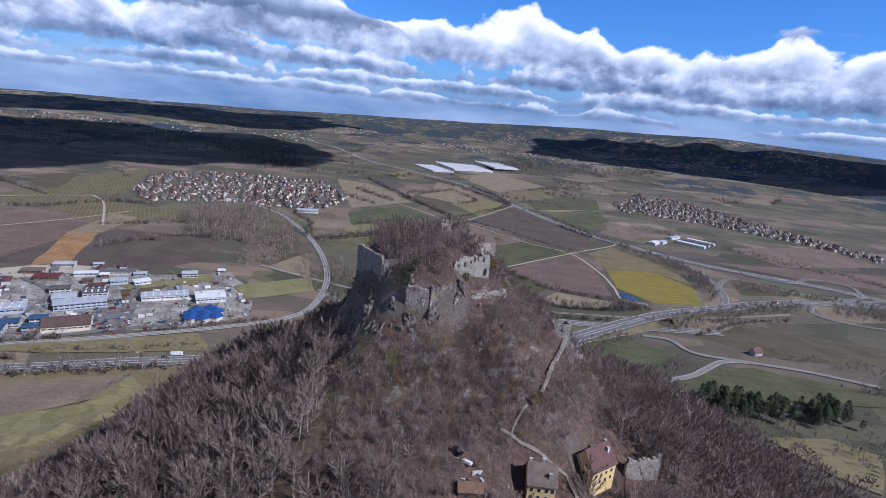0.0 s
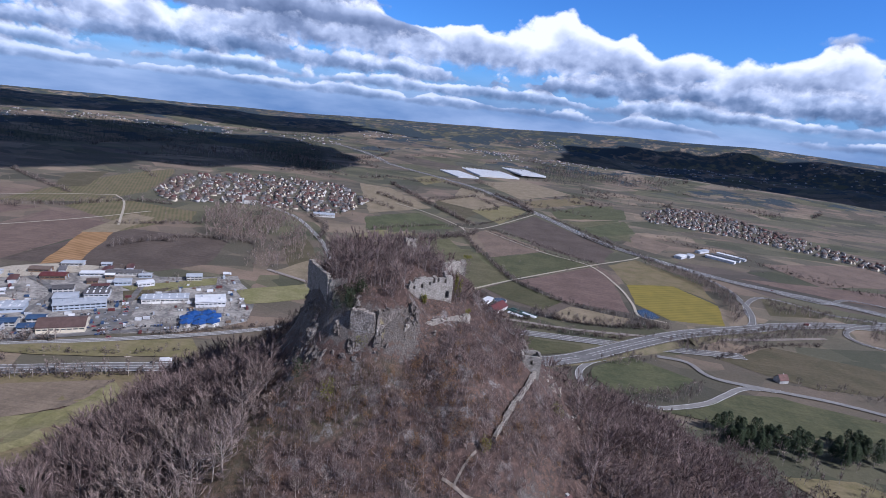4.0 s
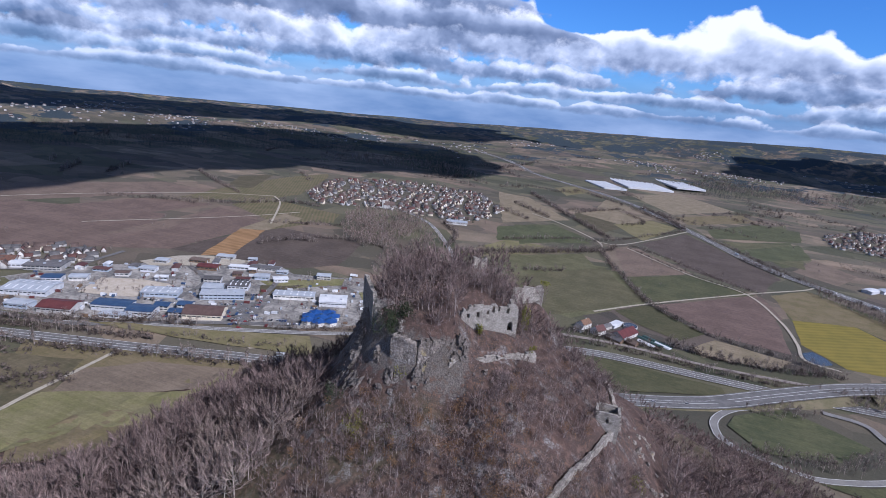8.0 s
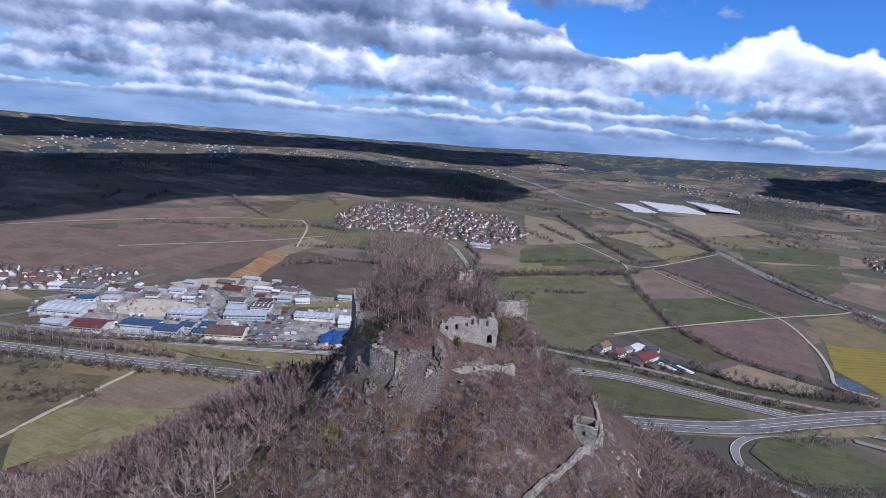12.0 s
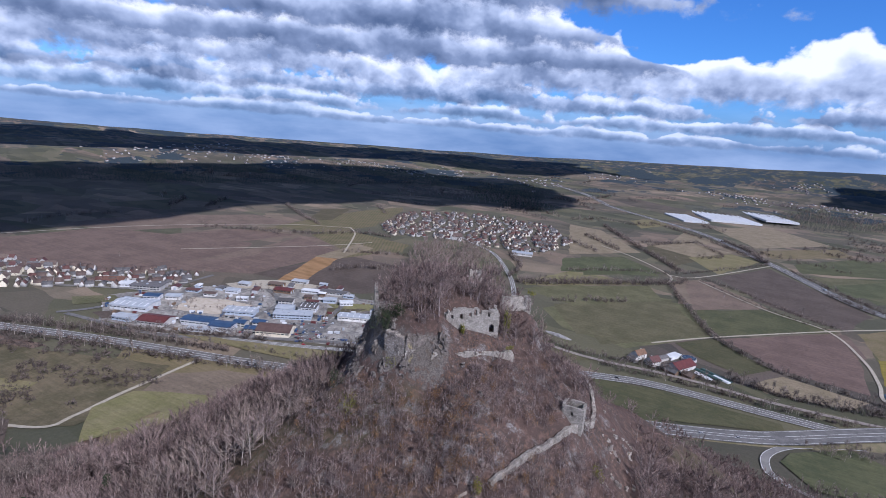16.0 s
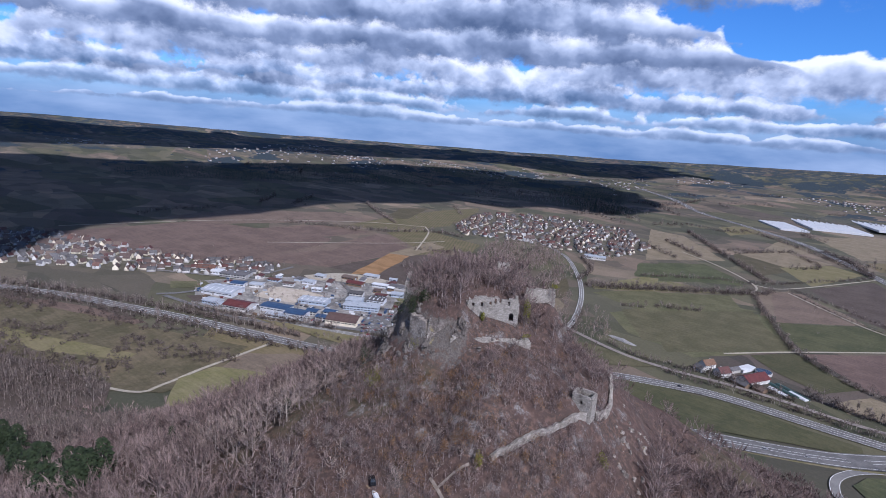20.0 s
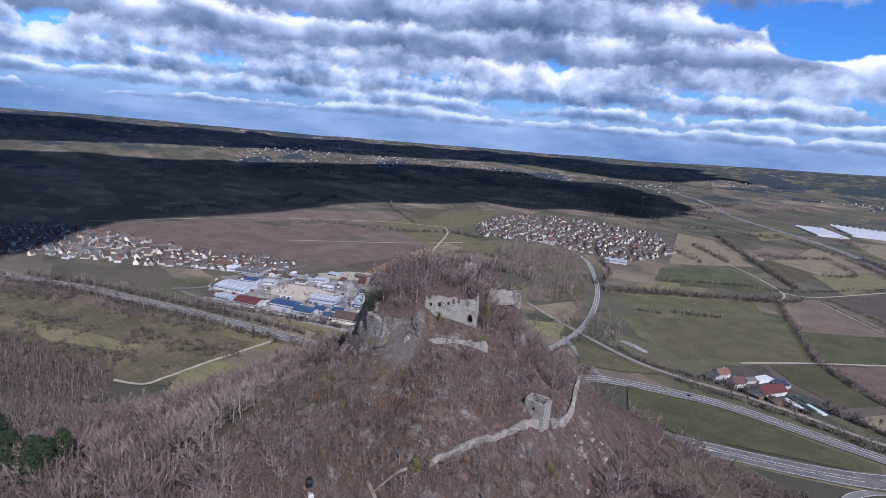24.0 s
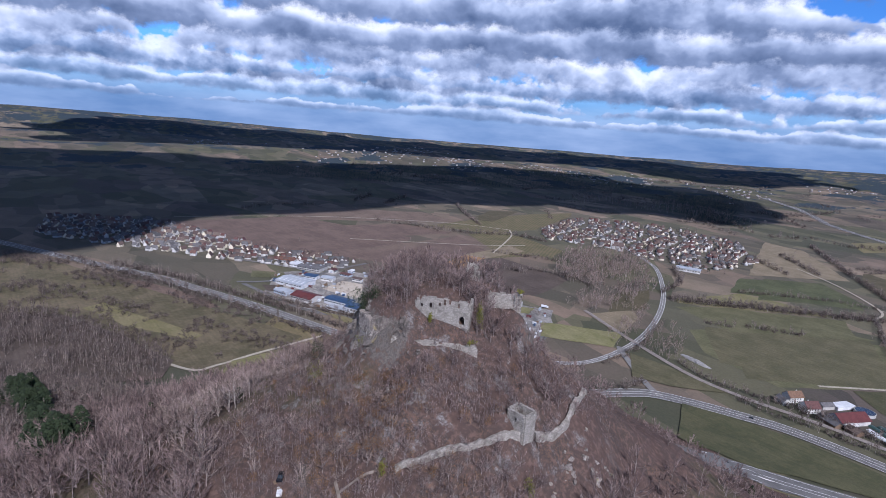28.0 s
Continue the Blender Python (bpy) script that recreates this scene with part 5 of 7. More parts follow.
def wood(poly, gap, s=1.0, keep=1.0):
    xs, ys = [p[0] for p in poly], [p[1] for p in poly]
    for gx in np.arange(min(xs), max(xs), gap):
        for gy in np.arange(min(ys), max(ys), gap):
            x, y = gx + rng.uniform(-.45, .45) * gap, gy + rng.uniform(-.45, .45) * gap
            if inside(x, y, poly) and rng.random() < keep:
                grow(woods, 4, x, y, s * rng.uniform(.95, 1.7))


groves = []


def grove(poly, gap, s=1.0, keep=1.0):
    """Tall bare trees standing apart."""
    xs, ys = [p[0] for p in poly], [p[1] for p in poly]
    for gx in np.arange(min(xs), max(xs), gap):
        for gy in np.arange(min(ys), max(ys), gap):
            x, y = gx + rng.uniform(-.45, .45) * gap, gy + rng.uniform(-.45, .45) * gap
            if inside(x, y, poly) and rng.random() < keep and fbm(x, y, 60.0, 5.1) > -0.3:
                groves.append((rng.randrange(4), x, y, ground_z(x, y), rng.uniform(0, 6.28), s * rng.uniform(.7, 1.35), rng.uniform(1.1, 1.7)))


def hedge(points, gap, s=1.0, spread=1.6, keep=0.95, tall=0.45):
    for q in curve(points, gap * 0.55):
        if rng.random() < keep:
            x, y = q.x + rng.gauss(0, spread), q.y + rng.gauss(0, spread)
            if rng.random() < tall:
                grow(woods, 4, x, y, s * rng.uniform(.9, 1.6))
            else:
                grow(hedges, 3, x, y, s * rng.uniform(1.5, 2.8))


grove([(-395, 905), (-470, 1055), (-410, 1150), (-330, 1120), (-270, 1020), (-225, 960), (-290, 905), (-330, 870)], 9.5, 1.25, 0.85)
grove([(-262, 775), (-300, 900), (-262, 1000), (-212, 905), (-200, 840), (-225, 765)], 9, 1.0, 0.6)
grove([(-150, 700), (-205, 880), (-190, 885), (-138, 760), (-128, 700)], 8, 0.8, 0.6)
grove([(-115, 720), (-150, 850), (-140, 860), (-85, 790), (-60, 735), (-70, 715)], 8, 0.75, 0.55)
wood([(395, 1130), (480, 1045), (500, 960), (470, 850), (430, 790), (452, 850), (470, 950), (440, 1040), (390, 1110)], 6.5, 0.95, 0.95)
wood([(300, 700), (420, 770), (480, 800), (600, 850), (600, 820), (480, 765), (400, 710), (330, 670)], 7, 0.9, 0.9)
wood([(545, 945), (640, 905), (700, 900), (690, 880), (600, 890), (530, 890)], 7, 0.9, 0.85)
wood([(620, 800), (650, 850), (730, 890), (800, 880), (800, 800)], 8, 0.9, 0.85)
wood([(205, 618), (262, 650), (285, 640), (240, 612)], 6, 0.75, 0.85)
wood([(195, 545), (225, 530), (280, 540), (318, 585), (305, 590), (270, 562), (225, 548)], 6, 0.8, 0.85)
wood([(420, 620), (520, 600), (640, 560), (640, 590), (520, 625), (430, 640)], 8, 0.7, 0.6)
wood([(240, 500), (310, 500), (420, 470), (450, 430), (470, 350), (420, 380), (330, 420), (260, 470)], 9, 0.9, 0.35)
wood([(430, 500), (560, 470), (560, 430), (470, 470)], 9, 0.9, 0.6)
wood([(255, 2560), (364, 2800), (1080, 2880), (843, 2565)], 24, 1.8, 0.8)
wood([(-1000, 1750), (-800, 1900), (-500, 1900), (-420, 2050), (-800, 2150), (-1100, 1950)], 24, 1.8, 0.8)
conifers = []
for poly, gap in (([(-2099, 945), (-2048, 1651), (-1836, 2197), (-1547, 2706), (-919, 2550), (-622, 2286), (-472, 1884), (-603, 1867), (-1037, 2295), (-1262, 1991), (-1529, 1382), (-1905, 867)], 15), ([(237, 2637), (412, 3053), (754, 2989), (669, 2563), (389, 2356)], 15), ([(-926, 2429), (-769, 2682), (-448, 1877), (-610, 1874)], 15)):
    xs, ys = [p[0] for p in poly], [p[1] for p in poly]
    for gx in np.arange(min(xs), max(xs), gap):
        for gy in np.arange(min(ys), max(ys), gap):
            x, y = gx + rng.uniform(-6, 6), gy + rng.uniform(-6, 6)
            if inside(x, y, poly) and math.hypot(x, y) < 4200 and fbm(x, y, 300.0, 6.6) > -0.38:
                conifers.append((rng.randrange(3), x, y, ground_z(x, y), rng.uniform(0, 6.28), rng.uniform(.6, .95), rng.uniform(.8, 1.1)))
FIRS = [[pine(95 + i, 15.0, 26, 0.12)[1]] for i in range(3)]
for V, F in [kind[0] for kind in FIRS]:
    for q in range(len(V) // 3):
        c = (V[3 * q] + V[3 * q + 1] + V[3 * q + 2]) / 3
        for i in range(3):
            V[3 * q + i] = c + (V[3 * q + i] - c) * 2.6
joined("conifer_forest", FIRS, conifers, "dark conifer forest on the far side of the plain", "forest", ("fir_needles",))
# scattered hedges and single trees between the far fields
for i in range(95):
    a, r = radians(rng.uniform(-62, 34)), rng.uniform(1350, 2900)
    x, y = HILL.x + r * math.sin(a), HILL.y + r * math.cos(a)
    d = radians(rng.choice((38, 128)) + rng.gauss(0, 14))
    n = rng.uniform(50, 190)
    hedge([(x, y), (x + .5 * n * math.cos(d) + rng.gauss(0, 8), y + .5 * n * math.sin(d)), (x + n * math.cos(d), y + n * math.sin(d))], 9, rng.uniform(0.8, 1.4), 3.0, 0.8)
for i in range(500):
    a, r = radians(rng.uniform(-70, 38)), rng.uniform(700, 2600)
    x, y = HILL.x + r * math.sin(a), HILL.y + r * math.cos(a)
    if fbm(x, y, 260.0, 3.9) > 0.05:
        grow(woods, 4, x, y, rng.uniform(.5, 1.1))
for pts, gap, s in (
    ([(32, 1158), (82, 1004), (120, 895), (135, 872), (196, 806), (284, 776), (320, 768)], 4, 0.8), ([(-195, 958), (-100, 1040), (32, 1158), (60, 1200)], 3.5, 1.1), ([(-185, 945), (-95, 1030), (25, 1140)], 4, 1.1),
    ([(82, 1232), (192, 1104), (270, 1046)], 6, 0.6), ([(145, 742), (200, 728), (262, 735), (330, 758)], 3, 1.0), ([(-62, 722), (-20, 706), (40, 712)], 4, 0.7), ([(40, 716), (90, 716), (140, 718)], 3.5, 0.9), ([(15, 684), (80, 690), (130, 692), (200, 690), (300, 700)], 4, 0.8),
    ([(-740, 272), (-640, 328), (-560, 362), (-460, 403), (-330, 448)], 3.2, 1.0), ([(-740, 236), (-640, 294), (-560, 326), (-460, 366), (-330, 412), (-260, 440), (-200, 458)], 6, 1.2), ([(-330, 462), (-250, 488), (-200, 508)], 9, 0.7),
    ([(-500, 398), (-420, 440), (-360, 476), (-320, 494)], 3, 1.0), ([(-430, 868), (-350, 905), (-300, 890)], 4, 0.8), ([(-548, 905), (-480, 950), (-430, 985)], 5, 0.8), ([(-700, 1000), (-640, 1080), (-560, 1100)], 5, 1.0), ([(-850, 912), (-760, 960), (-700, 990)], 5, 0.9),
    ([(-15, 1210), (60, 1290), (140, 1420), (210, 1540)], 6, 0.7), ([(200, 1560), (130, 1680), (20, 1850), (-120, 2010)], 6, 1.0), ([(250, 1500), (360, 1260), (420, 1140)], 5, 0.8), ([(300, 1310), (360, 1210)], 4, 0.8), ([(60, 1480), (110, 1560), (30, 1720)], 6, 0.9), ([(-60, 1550), (-10, 1640), (40, 1720)], 6, 0.9),
    ([(92, 1256), (168, 1182), (250, 1093), (298, 1051)], 4, 0.55), ([(-231, 1778), (-72, 1484), (40, 1290)], 4, 1.0), ([(-286, 1483), (-211, 1408), (-147, 1349)], 5, 0.9), ([(-233, 1558), (-174, 1491), (-112, 1414)], 5, 1.0), ([(-111, 889), (-76, 912)], 4, 0.8), ([(-67, 931), (-6, 969)], 4, 0.9), ([(-87, 1578), (-2, 1652)], 4, 0.8), ([(-277, 1938), (-175, 1897), (-109, 1933)], 6, 0.9), ([(98, 1810), (157, 1713), (206, 1545)], 4, 1.1), ([(352, 1978), (442, 2020), (531, 2062)], 7, 1.0), ([(-473, 780), (-444, 835), (-404, 847)], 5, 1.0), ([(-1144, 617), (-1189, 699), (-1161, 827)], 8, 1.0), ([(-1053, 1256), (-935, 1179), (-774, 1088)], 6, 0.9), ([(-915, 865), (-820, 921), (-750, 936)], 7, 1.0), ([(-606, 2314), (-474, 2374), (-384, 2627)], 8, 1.4), ([(-290, 1151), (-234, 1071), (-218, 973)], 5, 1.0),
    ([(-150, 1110), (-100, 1160), (-20, 1230)], 5, 0.8), ([(500, 1400), (620, 1300), (760, 1130), (900, 1010)], 8, 0.9), ([(360, 670), (450, 735), (540, 770)], 5, 0.7), ([(-250, 530), (-205, 556), (-150, 590)], 5, 0.7), ([(-108, 640), (-112, 720), (-135, 800)], 5, 0.7), ([(-90, 560), (-60, 610), (-60, 640)], 4, 0.8)):
    hedge(pts, gap, s)
grove([(-600, 90), (-540, 180), (-440, 225), (-350, 252), (-315, 235), (-330, 150), (-400, 80)], 6.0, 0.8, 0.95)
# rough orchard slope west of the hill: rows of small fruit trees as single things
fruit = [tagged(new("fruit_tree"), "small gnarled bare fruit tree on the meadow", "tree", "fruit trees on the meadow") for _ in range(3)]
for i, root in enumerate(fruit):
    (V, F), (TV, TF) = bare_tree(80 + i, 6, 60, 5.5, 0.5, 0.15)
    LV, LF = leafy(85 + i, 60, 2.3, 3.2, 0.5, 1.3)
    TF = TF + [tuple(len(TV) + q for q in t) for t in LF]
    TV = TV + LV
    for nm, v, f, m in (("trunk", V, F, "bark"), ("crown", TV, TF, "brush")):
        ob = new(nm, mesh_np(nm, [tuple(q) for q in v], f, (m,)))
        ob.parent = root
ORCHARD = [(-880, 150), (-788, 238), (-650, 290), (-493, 348), (-345, 398), (-318, 360), (-335, 280), (-392, 205), (-467, 150), (-600, 105), (-760, 90)]
spots = []
for gx in np.arange(-880, -220, 7.4):
    for gy in np.arange(90, 430, 7.4):
        x, y = gx + rng.uniform(-4.5, 4.5), gy + rng.uniform(-4.5, 4.5)
        if inside(x, y, ORCHARD) and rng.random() < 0.8 and fbm(x, y, 50, 2.2) + 0.3 * math.sin(x * .05 - y * .09) > -0.08:
            spots.append((x, y))
spots += [(rng.uniform(335, 405), rng.uniform(385, 440)) for _ in range(9)] + [(rng.uniform(440, 520), rng.uniform(540, 575)) for _ in range(8)] + [(rng.uniform(-300, -215), rng.uniform(425, 442)) for _ in range(9)]
orchard_rest = []
for i, (x, y) in enumerate(spots):
    s = rng.uniform(.9, 1.8)
    if i >= 290:
        orchard_rest.append((rng.randrange(3), x, y, ground_z(x, y), rng.uniform(0, 6.28), s * 1.5, 1.0))
        continue
    m = Matrix.LocRotScale((x, y, ground_z(x, y)), Euler((0, 0, rng.uniform(0, 6.28))), (s * 1.15, s * 1.15, s))
    if i < 3:
        fruit[i].matrix_basis = m
    else:
        copy_thing(fruit[i % 3], Matrix()).matrix_basis = m
if orchard_rest:
    joined("orchard_bushes", SHRUB, orchard_rest, "bare bushes on the rough meadow", "scrub", ("bark", "brush"))
# pines below the eastern foot
pines = [tagged(new("pine_tree"), "dark green pine with a bare lower trunk", "tree", "pines at the wood's edge") for _ in range(3)]
for i, root in enumerate(pines):
    trunk, crown = pine(90 + i)
    for nm, (v, f), m in (("trunk", trunk, "bark"), ("crown", crown, "needles")):
        ob = new(nm, mesh_np(nm, [tuple(q) for q in v], f, (m,)))
        ob.parent = root
for i in range(58 + 46 + 40):
    x, y = rng.uniform(292, 425), 0
    y = 490 + (x - 300) * 0.10 + rng.uniform(-24, 16)
    if i > 50:
        x, y = ((92, 512), (1000, 1005), (-75, 190), (-88, 205), (-66, 176), (-255, 1205), (-240, 1195))[min(i - 51, 6)]
    s = rng.uniform(.7, 1.1) * (1.35 if i <= 50 else 1.0)
    if i > 103:
        x = rng.uniform(285, 430)
        y, s = 482 + (x - 300) * 0.10 + rng.uniform(-24, 20), s * 1.3
    elif i > 57:
        x = rng.uniform(-235, -60)
        y = 133 + 0.03 * (x + 230) + rng.gauss(0, 4)
        s *= 1.5
    m = Matrix.LocRotScale((x, y, ground_z(x, y)), Euler((0, 0, rng.uniform(0, 6.28))), (s, s, s * rng.uniform(.8, 1.05)))
    if i < 3:
        pines[i].matrix_basis = m
    else:
        copy_thing(pines[i % 3], Matrix()).matrix_basis = m
# evergreen ivy clumps and yew on the rock and the walls
for i, (x, y, z, rx, rz, mat, n) in enumerate(((15.2, 237.4, 175.5, 3.4, 8.0, "evergreen", 1100), (20.0, 240.5, 179.0, 3.2, 7.0, "evergreen", 800), (37.0, 247.2, 174.5, 1.2, 4.5, "ivy", 260), (42.0, 251.5, 175.0, 1.3, 4.0, "ivy", 260), (54.0, 266.0, 174.5, 1.6, 9.0, "ivy", 420), (56.5, 286.0, 186.2, 1.8, 1.6, "ivy", 160), (59.5, 258.0, 171.5, 1.3, 1.8, "ivy", 120),
                                                    (24.0, 234.0, 161.0, 3.0, 6.0, "ivy", 200), (14, 217, 144, 3.5, 8.0, "ivy", 320), (-18, 208, 132, 3.5, 8.0, "ivy", 320), (71, 212, 136, 2.2, 5, "ivy", 220), (-14, 199, 127, 3.2, 7, "evergreen", 360), (100, 250, 134, 2.5, 5, "ivy", 220), (3, 225, 146, 3.0, 7.0, "evergreen", 360), (70, 190, 118, 1.0, 1.0, "ivy", 60))):
    V, F = leafy(100 + i, n, rx, rz, 0.34)
    ob = new("ivy_clump" if mat == "ivy" else "evergreen_shrub", mesh_np("leaves", [tuple(q) for q in V], F, (mat,)))
    ob.matrix_basis = pose(x, y, z if i < 8 else ground_z(x, y))
    tagged(ob, "yellowish green ivy clump on the ruin and slope" if mat == "ivy" else "dark evergreen shrub clinging to the rock", "shrub", "evergreens on the hill")
# scrub on the steep rock and dry leaves still hanging on young oaks
scrub, oaks = [], []
for i in range(4100):
    th, r = math.radians(rng.uniform(-220, 80)), rng.uniform(27, 78)
    if i > 2500:
        th, r = math.radians(rng.uniform(95, 200)), rng.uniform(38, 92)
    if 1700 < i <= 2500:
        th, r = rng.uniform(0, 6.28), 30 * math.sqrt(rng.random())
        if i % 2:
            continue
    x, y = HILL.x + r * math.sin(th), HILL.y + r * math.cos(th)
    if 28 < r < 42 and not 75 < math.degrees(th) % 360 < 140 and i % 4:
        continue
    if is_free(x, y) or (r < 42 and i % 3):
        scrub.append((rng.randrange(3), x, y, ground_z(x, y), rng.uniform(0, 6.28), (rng.uniform(.7, 1.5) if r < 30 else rng.uniform(.45, 1.1)) if is_free(x, y) else rng.uniform(.3, .55), rng.uniform(.8, 1.2)))
for i in range(420):
    x, y = rng.uniform(30, 64), rng.uniform(238, 282)
    scrub.append((rng.randrange(3), x, y, ground_z(x, y) - .2, rng.uniform(0, 6.28), rng.uniform(.3, .6), rng.uniform(.8, 1.2)))
joined("slope_scrub", SCRUB, scrub, "thin leafless scrub on the steep slope", "scrub", ("bark", "twigs"))
DRY = [[leafy(130 + s, 150, 1.6, 3.2, 0.22, 0.3)] for s in range(3)]
for i in range(190):
    x, y = rng.gauss(50, 24), rng.gauss(222, 18)
    if is_free(x, y) and math.hypot(x - HILL.x, y - HILL.y) > 38:
        oaks.append((rng.randrange(3), x, y, ground_z(x, y), rng.uniform(0, 6.28), rng.uniform(.6, 1.3), 1.0))
joined("young_oaks", DRY, oaks, "young oaks with rusty dry leaves on the slope", "scrub", ("leaves_dry",))

# ---- villages ----
ROOFS = ("tiles_red", "tiles_brown", "tiles_grey", "tiles_brown", "tiles_grey", "tiles_brown", "tiles_grey", "tiles_brown")


def house_meshes(length, width, eave, ridge, wall, roof):
    hl, hw = length / 2, width / 2
    bm = bmesh.new()
    pts = [(-hw, -1.0), (hw, -1.0), (hw, eave), (0, ridge), (-hw, eave)]
    ends = [[bm.verts.new((sx * hl, p[0], p[1])) for p in pts] for sx in (-1, 1)]
    bm.faces.new(ends[0]), bm.faces.new(list(reversed(ends[1])))
    for i in range(5):
        bm.faces.new([ends[0][i], ends[0][(i + 1) % 5], ends[1][(i + 1) % 5], ends[1][i]])
    a = part("wall", bm, wall).data
    bm = bmesh.new()
    k, o = (ridge - eave) / hw, 0.5
    prof = [(-hw - o, eave - k * o + .03), (0, ridge + .03), (hw + o, eave - k * o + .03), (hw + o, eave - k * o + .35), (0, ridge + .38), (-hw - o, eave - k * o + .35)]
    ends = [[bm.verts.new((sx * (hl + o), *p)) for p in prof] for sx in (-1, 1)]
    for i in range(6):
        bm.faces.new([ends[0][i], ends[0][(i + 1) % 6], ends[1][(i + 1) % 6], ends[1][i]])
    for e in ends:
        bm.faces.new(e[:2] + e[4:]), bm.faces.new(e[1:5])
    b = part("roof", bm, roof).data
    bm = bmesh.new()
    for u in np.arange(-hl + 1.6, hl - 1.0, 2.6):
        for zc in np.arange(1.5, eave - .5, 2.7):
            for sy in (-1, 1):
                bm_box(bm, u - .55, sy * hw - .05, zc - .6, u + .55, sy * hw + .05, zc + .6)
    c = part("window", bm, "glass_dark").data
    bm = bmesh.new()
    bm_box(bm, hl * .3, .4, ridge - 1.2, hl * .3 + .8, 1.2, ridge + 1.1)
    d = part("chimney", bm, "tiles_brown").data
    for nm in ("wall", "roof", "window", "chimney"):
        for ob in [o for o in scene.objects if o.name.startswith(nm) and o.parent is None and o.data in (a, b, c, d)]:
            bpy.data.objects.remove(ob)
    return a, b, c, d


HOUSES = []
for i in range(12):
    wall = "plaster_cream" if i % 4 == 3 else "plaster_white"
    big = (11 + (i * 7) % 6, 8.0 + i % 3, 3.6 + (i % 3) * 1.0)
    HOUSES.append((*house_meshes(big[0], big[1], big[2], big[2] + 4.6 + (i % 2) * .9, wall, ROOFS[i % 8]), ROOFS[i % 8]))
LOOKS = {"tiles_red": "red", "tiles_brown": "brown", "tiles_grey": "grey", "tiles_orange": "orange"}


singles_left = [300]      # houses that stay things of their own
far_houses = []


def village(poly, gap, turn, group, keep=0.82, seed=1, detail=False):
    rng = random.Random(seed)
    cx, cy = sum(p[0] for p in poly) / len(poly), sum(p[1] for p in poly) / len(poly)
    for i in range(-60, 60):
        for j in range(-60, 60):
            if i % 6 == 5:
                continue
            u, v = i * gap * 0.86 + rng.uniform(-.3, .3) * gap, j * gap + rng.uniform(-.3, .3) * gap
            bend = radians(turn) + 0.35 * math.sin(u / 190) + 0.25 * math.sin(v / 140 + 1)
            x, y = cx + u * math.cos(radians(turn)) - v * math.sin(radians(turn)) + 14 * math.sin(v / 60), cy + u * math.sin(radians(turn)) + v * math.cos(radians(turn)) + 14 * math.sin(u / 70)
            if not inside(x, y, poly):
                continue
            for _ in range(3 if rng.random() > keep else rng.randrange(3)):
                grow(woods, 4, x + rng.uniform(-11, 11), y + rng.uniform(-11, 11), rng.uniform(.4, .85))
            if rng.random() > keep:
                continue
            n = rng.randrange(12)
            a, b, w, d, roof = HOUSES[n]
            angle = math.degrees(bend) + rng.choice((0, 90)) + rng.gauss(0, 9)
            k, kz = rng.uniform(.62, .95), rng.uniform(.68, .95)
            if singles_left[0] <= 0:
                far_houses.append((n, x, y, ground_z(x, y), radians(angle), k, kz / k))
                continue
            singles_left[0] -= 1
            root = new("house")
            root.matrix_basis = pose(x, y, ground_z(x, y), 0, 0, angle)
            root.scale = (k, k, kz)
            for nm, me in (("wall", a), ("roof", b), ("chimney", d)) + ((("window", w),) if detail else ()):
                o = new(nm, me)
                o.parent = root
                if nm == "window":
                    o["kind"] = "stuff"
            tagged(root, f"{'cream' if n % 4 == 3 else 'white'} rendered house with a {LOOKS[roof]} tiled gable roof", "house", group)


MAIN = [(-679, 1215), (-741, 1460), (-600, 1610), (-345, 1600), (-215, 1390), (-240, 1235), (-300, 1185), (-444, 1190), (-591, 1127)]
NEWV = [(560, 1790), (700, 1950), (823, 2050), (930, 1800), (965, 1684), (1026, 1455), (1096, 1314), (1029, 1240), (924, 1411), (742, 1571), (551, 1641)]
WEST = [(-1180, 230), (-1060, 420), (-900, 465), (-760, 520), (-670, 600), (-600, 615), (-560, 570), (-640, 480), (-700, 425), (-800, 340), (-900, 265), (-1010, 190)]
village(WEST, 14.8, 28, "houses of the western village", 0.84, 7, True)
village(MAIN, 15.0, 24, "houses of the main village", 0.74, 3)
village(NEWV, 17, 40, "houses of the eastern village", 0.74, 5)
ALLMATS = ("plaster_white", "plaster_cream", "tiles_red", "tiles_brown", "tiles_grey", "tiles_orange")


def tri_arrays(me):
    F = [(p.vertices[0], p.vertices[i], p.vertices[i + 1]) for p in me.polygons for i in range(1, len(p.vertices) - 1)]
    return [tuple(v.co) for v in me.vertices], F


kinds = []
for a, b, w, d, roof in HOUSES:
    slot = {a.materials[0].name: tri_arrays(a), b.materials[0].name: tri_arrays(b)}
    kinds.append([slot.get(m, ([], [])) for m in ALLMATS])
joined("village_houses", kinds, far_houses, "white houses with brown and grey roofs in the villages", "houses", ALLMATS)
for poly, turn in ((MAIN, 24), (NEWV, 40), (WEST, 28)):
    ob = draped("pavement", poly, "yard", 0.12, 120.0, 4.0, 5)
    ob.data.materials[0] = MATS["gardens"] if "gardens" in MATS else mottled("gardens", (0.070, 0.066, 0.040), (0.14, 0.125, 0.10), 16.0)
    tagged(ob, "gardens and lanes between the village houses", "ground", kind="structure")
